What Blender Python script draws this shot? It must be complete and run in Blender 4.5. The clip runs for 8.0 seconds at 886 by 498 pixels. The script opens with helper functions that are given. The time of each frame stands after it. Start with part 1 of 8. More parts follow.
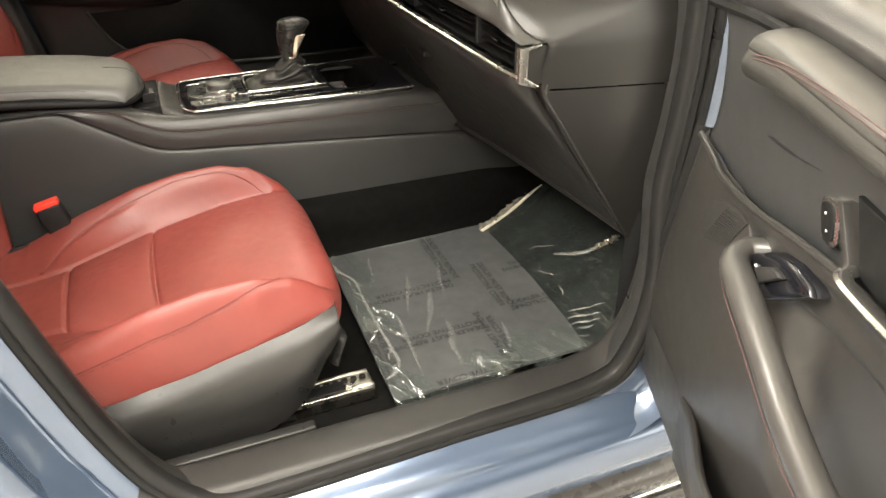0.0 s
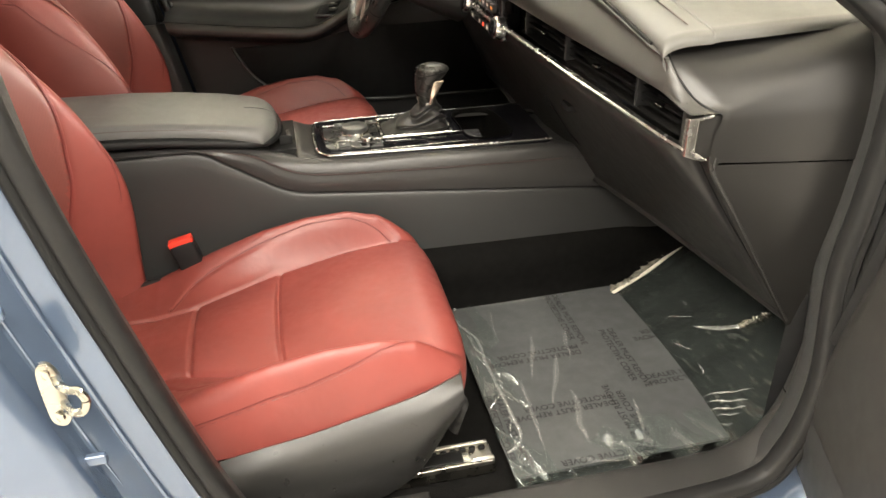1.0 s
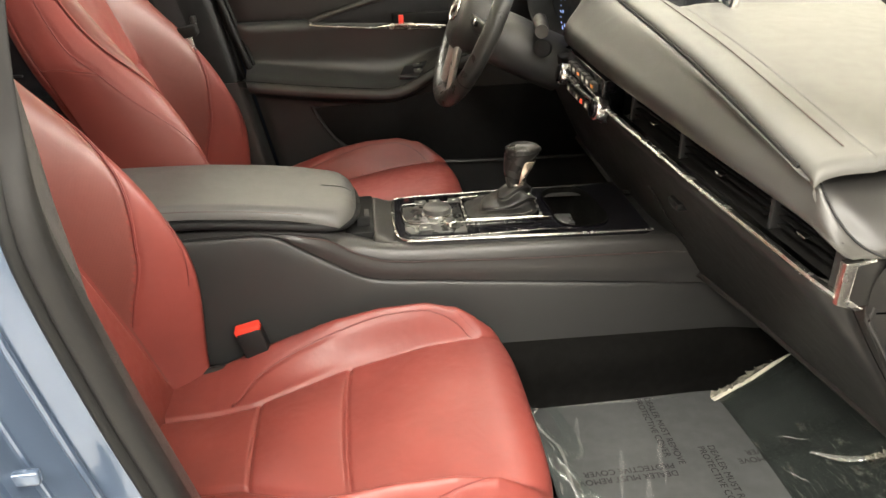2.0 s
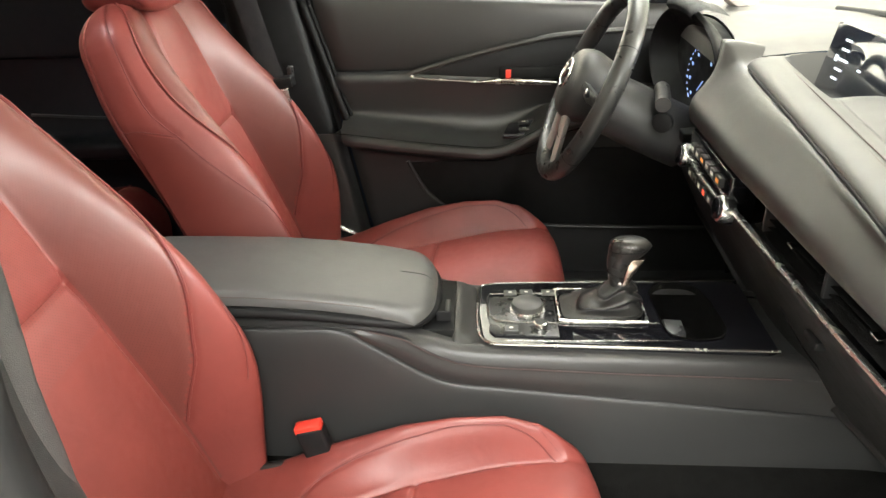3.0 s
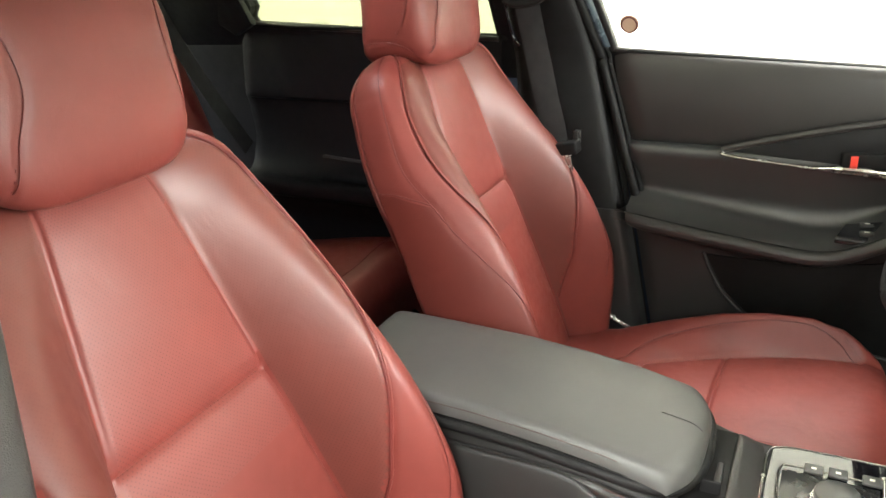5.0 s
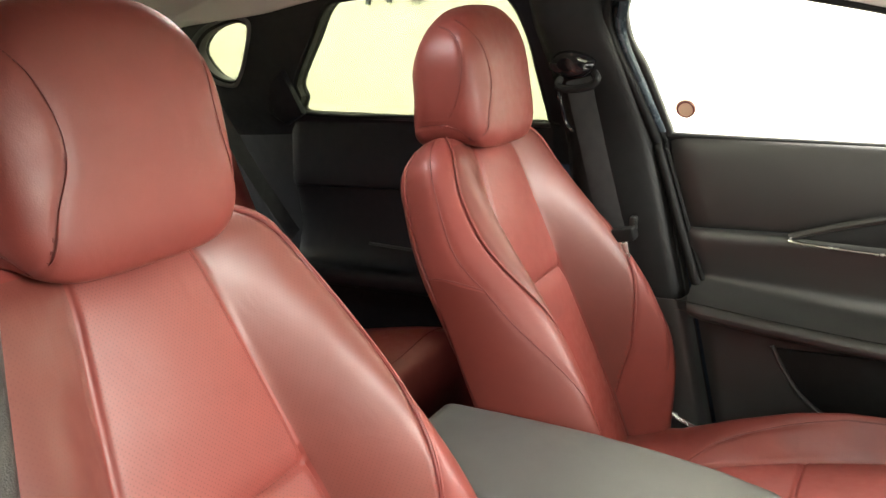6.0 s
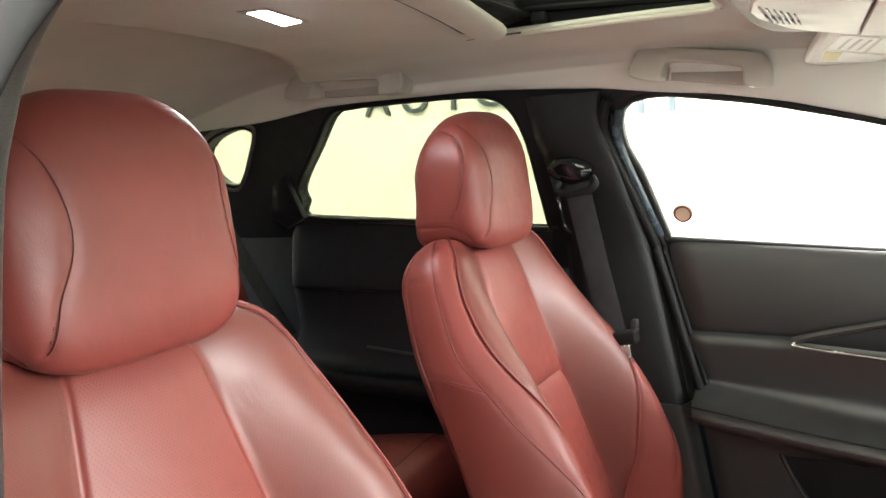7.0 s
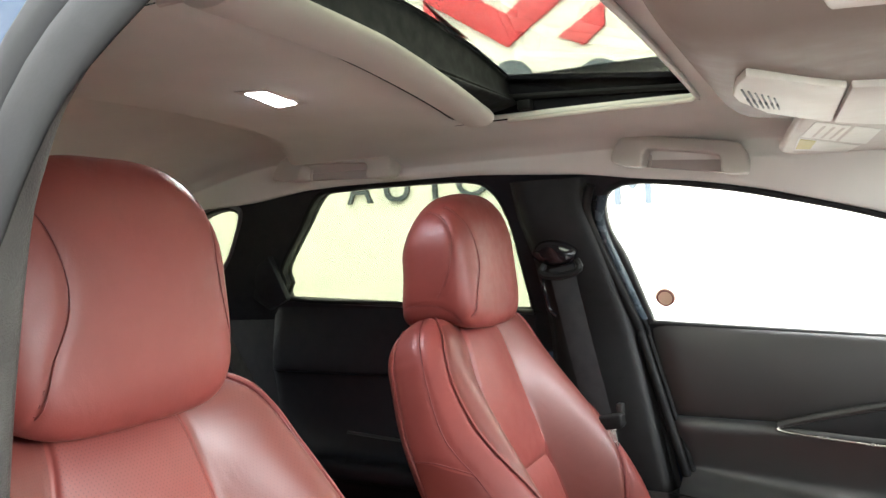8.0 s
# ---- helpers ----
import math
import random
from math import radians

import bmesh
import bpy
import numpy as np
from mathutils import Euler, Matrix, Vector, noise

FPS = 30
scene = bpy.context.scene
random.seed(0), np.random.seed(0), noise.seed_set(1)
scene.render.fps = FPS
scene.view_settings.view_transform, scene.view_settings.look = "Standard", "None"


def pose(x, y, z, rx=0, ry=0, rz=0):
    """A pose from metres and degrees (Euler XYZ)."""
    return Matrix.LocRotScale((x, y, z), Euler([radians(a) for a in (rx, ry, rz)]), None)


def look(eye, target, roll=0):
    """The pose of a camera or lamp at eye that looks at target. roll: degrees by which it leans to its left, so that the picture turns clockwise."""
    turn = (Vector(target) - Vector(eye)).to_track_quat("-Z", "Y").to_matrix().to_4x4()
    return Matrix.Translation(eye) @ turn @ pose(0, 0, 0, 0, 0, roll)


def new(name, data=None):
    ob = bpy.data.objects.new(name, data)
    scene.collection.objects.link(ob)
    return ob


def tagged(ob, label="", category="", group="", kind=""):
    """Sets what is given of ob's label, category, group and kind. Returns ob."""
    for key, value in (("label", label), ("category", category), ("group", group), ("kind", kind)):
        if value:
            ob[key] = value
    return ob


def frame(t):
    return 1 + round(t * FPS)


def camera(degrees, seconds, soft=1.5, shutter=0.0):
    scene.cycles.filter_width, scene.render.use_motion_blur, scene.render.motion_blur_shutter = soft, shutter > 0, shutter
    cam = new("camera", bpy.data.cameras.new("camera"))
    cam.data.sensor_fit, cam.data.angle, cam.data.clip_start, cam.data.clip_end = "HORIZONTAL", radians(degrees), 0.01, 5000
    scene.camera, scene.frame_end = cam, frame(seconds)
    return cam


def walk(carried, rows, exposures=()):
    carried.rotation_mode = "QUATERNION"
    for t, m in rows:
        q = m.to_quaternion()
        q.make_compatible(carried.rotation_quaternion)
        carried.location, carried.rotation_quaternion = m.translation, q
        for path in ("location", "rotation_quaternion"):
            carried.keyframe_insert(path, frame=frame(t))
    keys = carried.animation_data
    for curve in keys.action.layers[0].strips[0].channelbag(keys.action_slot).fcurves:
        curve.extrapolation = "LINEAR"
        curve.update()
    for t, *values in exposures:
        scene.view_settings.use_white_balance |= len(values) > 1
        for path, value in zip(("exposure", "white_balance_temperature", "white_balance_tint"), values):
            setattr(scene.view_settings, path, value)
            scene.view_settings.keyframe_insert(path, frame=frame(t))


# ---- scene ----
cam = camera(60.7, 8.0)
PATH = [
    (0, (-0.106, -1.559, 1.188), (0.494, 0.027, 0.127), -0.9),
    (0.5, (-0.117, -1.526, 1.194), (0.353, 0.126, 0.169), -1.2),
    (1, (-0.122, -1.456, 1.203), (0.225, 0.243, 0.208), -1.6),
    (1.5, (-0.125, -1.365, 1.215), (0.121, 0.379, 0.266), -2.0),
    (2.8, (-0.1, -1.145, 1.313), (-0.111, 0.634, 0.4), -1.5),
    (3, (-0.075, -1.094, 1.317), (-0.178, 0.688, 0.416), -1.8),
    (3.5, (-0.03, -0.992, 1.325), (-0.335, 0.774, 0.437), -1.9),
    (4, (-0.008, -0.916, 1.308), (-0.544, 0.808, 0.447), -2.3),
    (4.5, (-0.028, -0.867, 1.304), (-0.759, 0.798, 0.472), -3.0),
    (4.7, (-0.046, -0.854, 1.304), (-0.834, 0.795, 0.492), -3.1),
    (5.8, (-0.123, -0.8, 1.272), (-1.074, 0.857, 0.681), -3.3),
    (6, (-0.118, -0.799, 1.267), (-1.088, 0.87, 0.74), -3.5),
    (6.5, (-0.128, -0.799, 1.257), (-1.106, 0.905, 0.885), -3.3),
    (7, (-0.13, -0.802, 1.253), (-1.1, 0.93, 1.007), -3.0),
    (7.5, (-0.136, -0.808, 1.245), (-1.081, 0.95, 1.125), -2.6),
    (8, (-0.141, -0.817, 1.236), (-1.056, 0.961, 1.226), -2.2),
]
walk(cam, [(t, look(e, g, r)) for t, e, g, r in PATH], exposures=[(0, 0.05, 6850, 10), (1.5, 0.08, 6880, 10), (3, 0.27, 6250, 7), (4.7, 0.29, 6200, 5.5), (6, 0.31, 6400, 6.5), (7, 0.31, 6100, 7), (8, 0.19, 5750, 8.5)])

# ---- world and lamps ----
world = bpy.data.worlds.new("booth_world")
world.use_nodes = True
world.node_tree.nodes["Background"].inputs[0].default_value = (1.0, 0.97, 0.92, 1)
world.node_tree.nodes["Background"].inputs[1].default_value = 0.05
scene.world = world
scene.view_settings.exposure = 0.0


def area(name, eye, target, sx, sy, watts, color=(1.0, 0.962, 0.895)):
    d = bpy.data.lights.new(name, "AREA")
    d.shape, d.size, d.size_y, d.energy, d.color = "RECTANGLE", sx, sy, watts, color
    ob = new(name, d)
    ob.matrix_world = look(eye, target)
    return ob


area("ceiling_lamp_door_side", (-0.9, -2.4, 3.1), (-0.2, -1.2, 0), 5.0, 0.9, 540)
area("ceiling_lamp_sign_side", (-1.2, 1.7, 3.1), (-1.2, 2.4, 0), 5.0, 0.9, 370)
area("ceiling_lamp_front", (4.3, -0.3, 3.0), (1.2, -0.3, 0.8), 1.2, 4.5, 1080)
area("ceiling_lamp_rear", (-3.6, -0.3, 3.1), (-3.4, -0.3, 0), 1.2, 4.0, 680)
# unseen fill panel, added to light the cabin through the open door
area("added_fill_door_side", (1.6, -3.95, 1.8), (-0.2, -0.2, 1.1), 5.0, 2.4, 185)


# ---- materials ----
def nodes_of(name):
    m = bpy.data.materials.new(name)
    m.use_nodes = True
    return m, m.node_tree.nodes, m.node_tree.links, m.node_tree.nodes["Principled BSDF"]


def surface(name, color, rough=0.5, metal=0.0, grain=0.0, grain_size=900.0, vary=0.12, blotch=6.0, kind="noise", coat=0.0, spec=0.5, rough_vary=0.1):
    """A solid surface: base colour that varies at two scales, uneven gloss and a fine relief."""
    m, n, l, b = nodes_of(name)
    geo = n.new("ShaderNodeTexCoord")
    big = n.new("ShaderNodeTexNoise")
    big.inputs["Scale"].default_value, big.inputs["Detail"].default_value = blotch, 5
    l.new(geo.outputs["Object"], big.inputs["Vector"])
    ramp = n.new("ShaderNodeMapRange")
    ramp.inputs[1].default_value, ramp.inputs[2].default_value = 0.3, 0.7
    ramp.inputs[3].default_value, ramp.inputs[4].default_value = 1 - vary, 1 + vary
    l.new(big.outputs["Fac"], ramp.inputs[0])
    mix = n.new("ShaderNodeVectorMath")
    mix.operation = "MULTIPLY"
    mix.inputs[0].default_value = color
    l.new(ramp.outputs[0], mix.inputs[1])
    l.new(mix.outputs[0], b.inputs["Base Color"])
    rr = n.new("ShaderNodeMapRange")
    rr.inputs[1].default_value, rr.inputs[2].default_value = 0.3, 0.7
    rr.inputs[3].default_value, rr.inputs[4].default_value = max(rough - rough_vary, 0.02), min(rough + rough_vary, 1)
    mid = n.new("ShaderNodeTexNoise")
    mid.inputs["Scale"].default_value, mid.inputs["Detail"].default_value = blotch * 7, 4
    l.new(geo.outputs["Object"], mid.inputs["Vector"])
    l.new(mid.outputs["Fac"], rr.inputs[0])
    l.new(rr.outputs[0], b.inputs["Roughness"])
    b.inputs["Metallic"].default_value = metal
    b.inputs["Coat Weight"].default_value = coat
    b.inputs["Specular IOR Level"].default_value = spec
    if grain:
        if kind == "noise":
            tex = n.new("ShaderNodeTexNoise")
            tex.inputs["Detail"].default_value = 3
            out = tex.outputs["Fac"]
        else:
            tex = n.new("ShaderNodeTexVoronoi")
            out = tex.outputs["Distance"]
        tex.inputs["Scale"].default_value = grain_size
        l.new(geo.outputs["Object"], tex.inputs["Vector"])
        bump = n.new("ShaderNodeBump")
        bump.inputs["Strength"].default_value, bump.inputs["Distance"].default_value = grain, 0.001
        l.new(out, bump.inputs["Height"])
        l.new(bump.outputs[0], b.inputs["Normal"])
    return m


def perforated(name, color, rough):
    """Leather with rows of small punched holes."""
    m = surface(name, color, rough, grain=0.12, grain_size=700, vary=0.1, spec=0.6, rough_vary=0.05)
    n, l = m.node_tree.nodes, m.node_tree.links
    b = n["Principled BSDF"]
    geo = n.new("ShaderNodeTexCoord")
    sep = n.new("ShaderNodeSeparateXYZ")
    l.new(geo.outputs["UV"], sep.inputs[0])
    cells = []
    for k, axis in enumerate("XY"):
        f = n.new("ShaderNodeMath")
        f.operation = "SINE"
        s = n.new("ShaderNodeMath")
        s.operation = "MULTIPLY"
        s.inputs[1].default_value = 2 * math.pi / 0.0062
        l.new(sep.outputs[axis], s.inputs[0])
        l.new(s.outputs[0], f.inputs[0])
        cells.append(f)
    both = n.new("ShaderNodeMath")
    both.operation = "MULTIPLY"
    l.new(cells[0].outputs[0], both.inputs[0])
    l.new(cells[1].outputs[0], both.inputs[1])
    hole = n.new("ShaderNodeMapRange")
    hole.inputs[1].default_value, hole.inputs[2].default_value = 0.62, 0.85
    l.new(both.outputs[0], hole.inputs[0])
    col = n.new("ShaderNodeMix")
    col.data_type = "RGBA"
    old = b.inputs["Base Color"].links[0].from_socket
    l.new(old, col.inputs[6])
    col.inputs[7].default_value = (0.115, 0.024, 0.019, 1)
    l.new(hole.outputs[0], col.inputs[0])
    l.new(col.outputs[2], b.inputs["Base Color"])
    return m


def pane(name, tint, gloss=0.03):
    """Thin glass: a tinted clear body with a Fresnel gloss."""
    m, n, l, b = nodes_of(name)
    n.remove(b)
    clear, shine, fr, mix, power, scale = (n.new("ShaderNode" + k) for k in ("BsdfTransparent", "BsdfGlossy", "LayerWeight", "MixShader", "Math", "MapRange"))
    clear.inputs[0].default_value = (*tint, 1)
    shine.inputs["Roughness"].default_value = 0.02
    power.operation, power.inputs[1].default_value = "POWER", 5
    fr.inputs[0].default_value = 0.5
    l.new(fr.outputs["Facing"], power.inputs[0])
    l.new(power.outputs[0], scale.inputs[0])
    scale.inputs[3].default_value, scale.inputs[4].default_value = gloss, 0.6
    l.new(scale.outputs[0], mix.inputs[0])
    l.new(clear.outputs[0], mix.inputs[1])
    l.new(shine.outputs[0], mix.inputs[2])
    l.new(mix.outputs[0], n["Material Output"].inputs[0])
    return m


def glow(name, color, strength):
    m, n, l, b = nodes_of(name)
    b.inputs["Base Color"].default_value = (*color, 1)
    b.inputs["Emission Color"].default_value = (*color, 1)
    b.inputs["Emission Strength"].default_value = strength
    return m


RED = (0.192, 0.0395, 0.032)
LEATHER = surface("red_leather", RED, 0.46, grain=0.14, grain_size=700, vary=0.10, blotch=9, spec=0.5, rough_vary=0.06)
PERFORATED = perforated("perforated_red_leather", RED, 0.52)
# perforated bolster panels, darkened: part of their shade is put into this base
SHADEDBOLSTER = perforated("shaded_perforated_leather", (0.14, 0.034, 0.026), 0.46)


def wrinkle(m, scale, strength, sheen):
    """Soft creases under a surface's fine grain, and the pale nap of worn leather."""
    n, l = m.node_tree.nodes, m.node_tree.links
    co, tex, bump = n.new("ShaderNodeTexCoord"), n.new("ShaderNodeTexNoise"), n.new("ShaderNodeBump")
    tex.inputs["Scale"].default_value, tex.inputs["Detail"].default_value, tex.inputs["Distortion"].default_value = scale, 3, 0.6
    bump.inputs["Strength"].default_value, bump.inputs["Distance"].default_value = strength, 0.012
    l.new(co.outputs["Object"], tex.inputs["Vector"])
    l.new(tex.outputs["Fac"], bump.inputs["Height"])
    b = n["Principled BSDF"]
    b.inputs["Sheen Weight"].default_value = sheen
    b.inputs["Sheen Roughness"].default_value = 0.45
    fine = b.inputs["Normal"].links[0].from_node
    l.new(bump.outputs[0], fine.inputs["Normal"])


wrinkle(LEATHER, 14, 0.16, 0.0)
wrinkle(PERFORATED, 14, 0.14, 0.0)
wrinkle(SHADEDBOLSTER, 14, 0.12, 0.0)
SIDEVINYL = surface("dark_red_side_vinyl", (0.13, 0.0225, 0.0165), 0.5, grain=0.14, grain_size=700, vary=0.08, blotch=9, spec=0.42, rough_vary=0.06)
DARKRED = surface("dark_red_piping", (0.13, 0.020, 0.018), 0.5)
PLASTIC = surface("dark_grained_plastic", (0.0275, 0.0275, 0.0272), 0.42, spec=0.5, grain=0.25, grain_size=1100, kind="voronoi", vary=0.06, rough_vary=0.05)
SOFT = surface("soft_charcoal_trim", (0.028, 0.0265, 0.0255), 0.4, grain=0.2, grain_size=900, kind="voronoi", vary=0.05, rough_vary=0.04)
# paler than the console padding: light from above is put into the lid's base
LIDLIT = surface("lit_armrest_skin", (0.088, 0.087, 0.0845), 0.40, grain=0.2, grain_size=900, kind="voronoi", vary=0.05, rough_vary=0.04)
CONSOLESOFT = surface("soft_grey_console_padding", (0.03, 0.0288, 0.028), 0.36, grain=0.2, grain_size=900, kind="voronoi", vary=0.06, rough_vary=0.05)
DOORSOFT = surface("soft_dark_door_cloth", (0.031, 0.0315, 0.0315), 0.34, grain=0.2, grain_size=900, kind="voronoi", vary=0.06, rough_vary=0.05, spec=0.8)
SOFTDARK = surface("soft_black_trim", (0.011, 0.011, 0.0115), 0.55, spec=0.25, grain=0.3, grain_size=800, kind="voronoi")
# darker than real black plastic: the rear cabin's shade is in this base
BLUEBLACK = surface("shaded_black_trim", (0.007, 0.0078, 0.01), 0.5, spec=0.3, grain=0.3, grain_size=800, kind="voronoi")
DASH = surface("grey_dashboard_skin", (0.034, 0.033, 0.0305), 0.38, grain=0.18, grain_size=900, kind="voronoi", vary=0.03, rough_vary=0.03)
# paler than the band: windscreen light on the top is put into its colour
DASHTOP = surface("lit_matt_dashboard_top", (0.07, 0.0683, 0.0625), 0.5, spec=0.4, grain=0.15, grain_size=900, kind="voronoi", vary=0.03, rough_vary=0.03)
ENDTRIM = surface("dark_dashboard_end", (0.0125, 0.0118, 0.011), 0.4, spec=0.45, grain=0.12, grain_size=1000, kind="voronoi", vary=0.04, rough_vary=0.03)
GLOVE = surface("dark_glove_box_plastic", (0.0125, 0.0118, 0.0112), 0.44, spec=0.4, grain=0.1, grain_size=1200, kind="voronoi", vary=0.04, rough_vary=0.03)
DOORTRIM = surface("grey_door_trim", (0.026, 0.0245, 0.023), 0.37, grain=0.12, grain_size=1300, kind="voronoi", vary=0.04, rough_vary=0.03)
SHIELD = surface("seat_shield_plastic", (0.021, 0.0205, 0.0198), 0.36, grain=0.2, grain_size=1100, kind="voronoi")
GLOSS = surface("piano_black", (0.008, 0.008, 0.010), 0.07, vary=0.05, rough_vary=0.02, coat=0.25)
PLATE = surface("dark_satin_plate", (0.018, 0.018, 0.018), 0.28, vary=0.05, rough_vary=0.04)
SATIN = surface("satin_grey_controls", (0.06, 0.06, 0.058), 0.34, vary=0.05, rough_vary=0.04)
CHROME = surface("satin_chrome", (0.76, 0.75, 0.72), 0.25, metal=1.0, vary=0.04, rough_vary=0.05)
CHROMEDIM = surface("dark_chrome", (0.34, 0.335, 0.32), 0.22, metal=1.0, vary=0.06, rough_vary=0.06)
RAILSTEEL = surface("bare_rail_steel", (0.62, 0.60, 0.55), 0.35, metal=1.0, grain=0.2, grain_size=300)
STEEL = surface("galvanised_steel", (0.38, 0.365, 0.32), 0.26, metal=1.0, grain=0.3, grain_size=300)
RUBBER = surface("door_seal_rubber", (0.01, 0.0098, 0.0098), 0.55, spec=0.25, grain=0.04, grain_size=700, vary=0.05)
CARPET = surface("black_carpet", (0.005, 0.0048, 0.0045), 0.95, spec=0.05, grain=1.0, grain_size=500, vary=0.3, blotch=60)
MATGREY = surface("grey_floor_mat", (0.052, 0.055, 0.055), 0.8, grain=0.6, grain_size=600)
PAINT = surface("blue_grey_car_paint", (0.080, 0.112, 0.17), 0.22, metal=0.45, grain=0.03, grain_size=2500, vary=0.05, coat=1.0, rough_vary=0.05)
FRAMEPAINT = surface("dark_slate_frame_paint", (0.045, 0.062, 0.078), 0.25, metal=0.3, vary=0.05, coat=0.8, rough_vary=0.05)
LINER = surface("beige_headliner_cloth", (0.72, 0.7, 0.645), 0.95, grain=0.5, grain_size=1500, vary=0.05)
LINERTRIM = surface("beige_trim_plastic", (0.58, 0.525, 0.475), 0.5, grain=0.2, grain_size=1200, vary=0.04)
WEBBING = surface("grey_belt_webbing", (0.017, 0.0175, 0.0195), 0.8, grain=0.8, grain_size=900)
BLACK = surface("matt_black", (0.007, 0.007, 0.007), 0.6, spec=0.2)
REDPLASTIC = surface("red_plastic", (0.75, 0.05, 0.03), 0.35)
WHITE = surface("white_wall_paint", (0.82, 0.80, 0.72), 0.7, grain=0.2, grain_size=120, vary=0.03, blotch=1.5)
GREYWALL = surface("grey_low_bounce_wall", (0.28, 0.275, 0.26), 0.7, grain=0.2, grain_size=120, vary=0.05, blotch=1.5)
GROUND = surface("grey_booth_floor", (0.42, 0.4, 0.37), 0.45, grain=0.2, grain_size=60, vary=0.12, blotch=2)
SIGNBLUE = surface("slate_blue_sign", (0.06, 0.078, 0.095), 0.5)
SIGNRED = surface("red_sign_panel", (0.62, 0.05, 0.06), 0.45)
CLEAR = pane("clear_glass", (0.97, 0.98, 0.97))
TINTED = pane("privacy_glass", (0.405, 0.42, 0.355))
SUNGLASS = pane("sunroof_glass_tint", (0.43, 0.44, 0.39))
LABELWHITE = surface("label_white", (0.78, 0.76, 0.70), 0.5)
LABELYELLOW = surface("label_yellow", (0.62, 0.55, 0.22), 0.5)
STICKER = surface("orange_brown_sticker", (0.7, 0.5, 0.36), 0.5)
STITCHDARK = surface("dark_red_stitching", (0.055, 0.026, 0.024), 0.7)
LAMPGLOW = glow("dome_lamp_glow", (1.0, 0.97, 0.93), 170)
DIALGLOW = glow("instrument_glow", (0.35, 0.50, 1.0), 0.7)
SCREENGLOW = glow("screen_text_glow", (0.75, 0.8, 0.9), 0.4)
SCREEN = surface("screen_glass", (0.012, 0.014, 0.02), 0.08, coat=1.0)
REDGLOW = glow("red_button_glow", (1.0, 0.08, 0.04), 1.2)
AMBERGLOW = glow("amber_button_glow", (1.0, 0.35, 0.08), 0.4)


# ---- builders ----
def spline(P, n, closed=False):
    """Catmull-Rom through the rows of P (k, ...) at n points."""
    P = np.asarray(P, float)
    k = len(P)
    if k < 3 and not closed:
        u = np.linspace(0, 1, n).reshape(-1, *([1] * (P.ndim - 1)))
        return P[0] * (1 - u) + P[-1] * u
    u = np.linspace(0, k if closed else k - 1, n, endpoint=not closed)
    i = np.minimum(np.floor(u).astype(int), (k if closed else k - 1) - 1)
    f = (u - i).reshape(-1, *([1] * (P.ndim - 1)))
    if closed:
        a, b, c, d = P[(i - 1) % k], P[i % k], P[(i + 1) % k], P[(i + 2) % k]
    else:
        E = np.concatenate([[2 * P[0] - P[1]], P, [2 * P[-1] - P[-2]]])
        a, b, c, d = E[i], E[i + 1], E[i + 2], E[i + 3]
    return 0.5 * (2 * b + (c - a) * f + (2 * a - 5 * b + 4 * c - d) * f ** 2 + (3 * b - a - 3 * c + d) * f ** 3)


def thing(name, label, category, at=(0, 0, 0), group="", kind=""):
    ob = new(name)
    ob.location = at
    return tagged(ob, label, category, group, kind)


def place(name, me, material, parent=None, label="", smooth=True):
    if material:
        me.materials.append(material)
    if smooth and len(me.polygons):
        me.polygons.foreach_set("use_smooth", [True] * len(me.polygons))
    ob = new(name, me)
    if parent:
        ob.parent = parent
        base = Vector((0, 0, 0)) if parent.parent else parent.location
        ob.matrix_parent_inverse = Matrix.Translation(-base)
    if label:
        ob["label"] = label
    return ob


def part(name, bm, material, parent=None, label="", smooth=True):
    me = bpy.data.meshes.new(name)
    bm.to_mesh(me)
    bm.free()
    return place(name, me, material, parent, label, smooth)


def sharp(me, angle):
    """Hard edges where faces meet at more than the angle."""
    me.set_sharp_from_angle(angle=radians(angle))


def sheet(name, G, material, parent=None, label="", wrap_u=False, wrap_v=False, caps=False, thick=0.0, angle=0, uv=False):
    """A surface through a grid of points (rows, columns, 3)."""
    G = np.asarray(G, float)
    r, c = G.shape[:2]
    I = np.arange(r * c).reshape(r, c)
    if wrap_u:
        I = np.concatenate([I, I[:1]])
    if wrap_v:
        I = np.concatenate([I, I[:, :1]], 1)
    F = np.stack([I[:-1, :-1], I[:-1, 1:], I[1:, 1:], I[1:, :-1]], -1).reshape(-1, 4).tolist()
    if caps:
        F.append(list(range(c))[::-1])
        F.append(list(range((r - 1) * c, r * c)))
    me = bpy.data.meshes.new(name)
    me.from_pydata(G.reshape(-1, 3).tolist(), [], F)
    if uv:
        du = np.concatenate([[0], np.cumsum(np.linalg.norm(np.diff(G[:, c // 2], axis=0), axis=1))])
        dv = np.concatenate([[0], np.cumsum(np.linalg.norm(np.diff(G[r // 2], axis=0), axis=1))])
        layer = me.uv_layers.new(name="UVMap")
        loops = np.empty(len(me.loops), int)
        me.loops.foreach_get("vertex_index", loops)
        co = np.stack([du[loops // c], dv[loops % c]], -1)
        layer.data.foreach_set("uv", co.ravel())
    bm = bmesh.new()
    bm.from_mesh(me)
    bmesh.ops.recalc_face_normals(bm, faces=bm.faces)
    if thick:
        bmesh.ops.solidify(bm, geom=bm.faces[:], thickness=thick)
    bm.to_mesh(me)
    bm.free()
    ob = place(name, me, material, parent, label)
    if angle or thick or caps:
        sharp(me, angle or 40)
    return ob


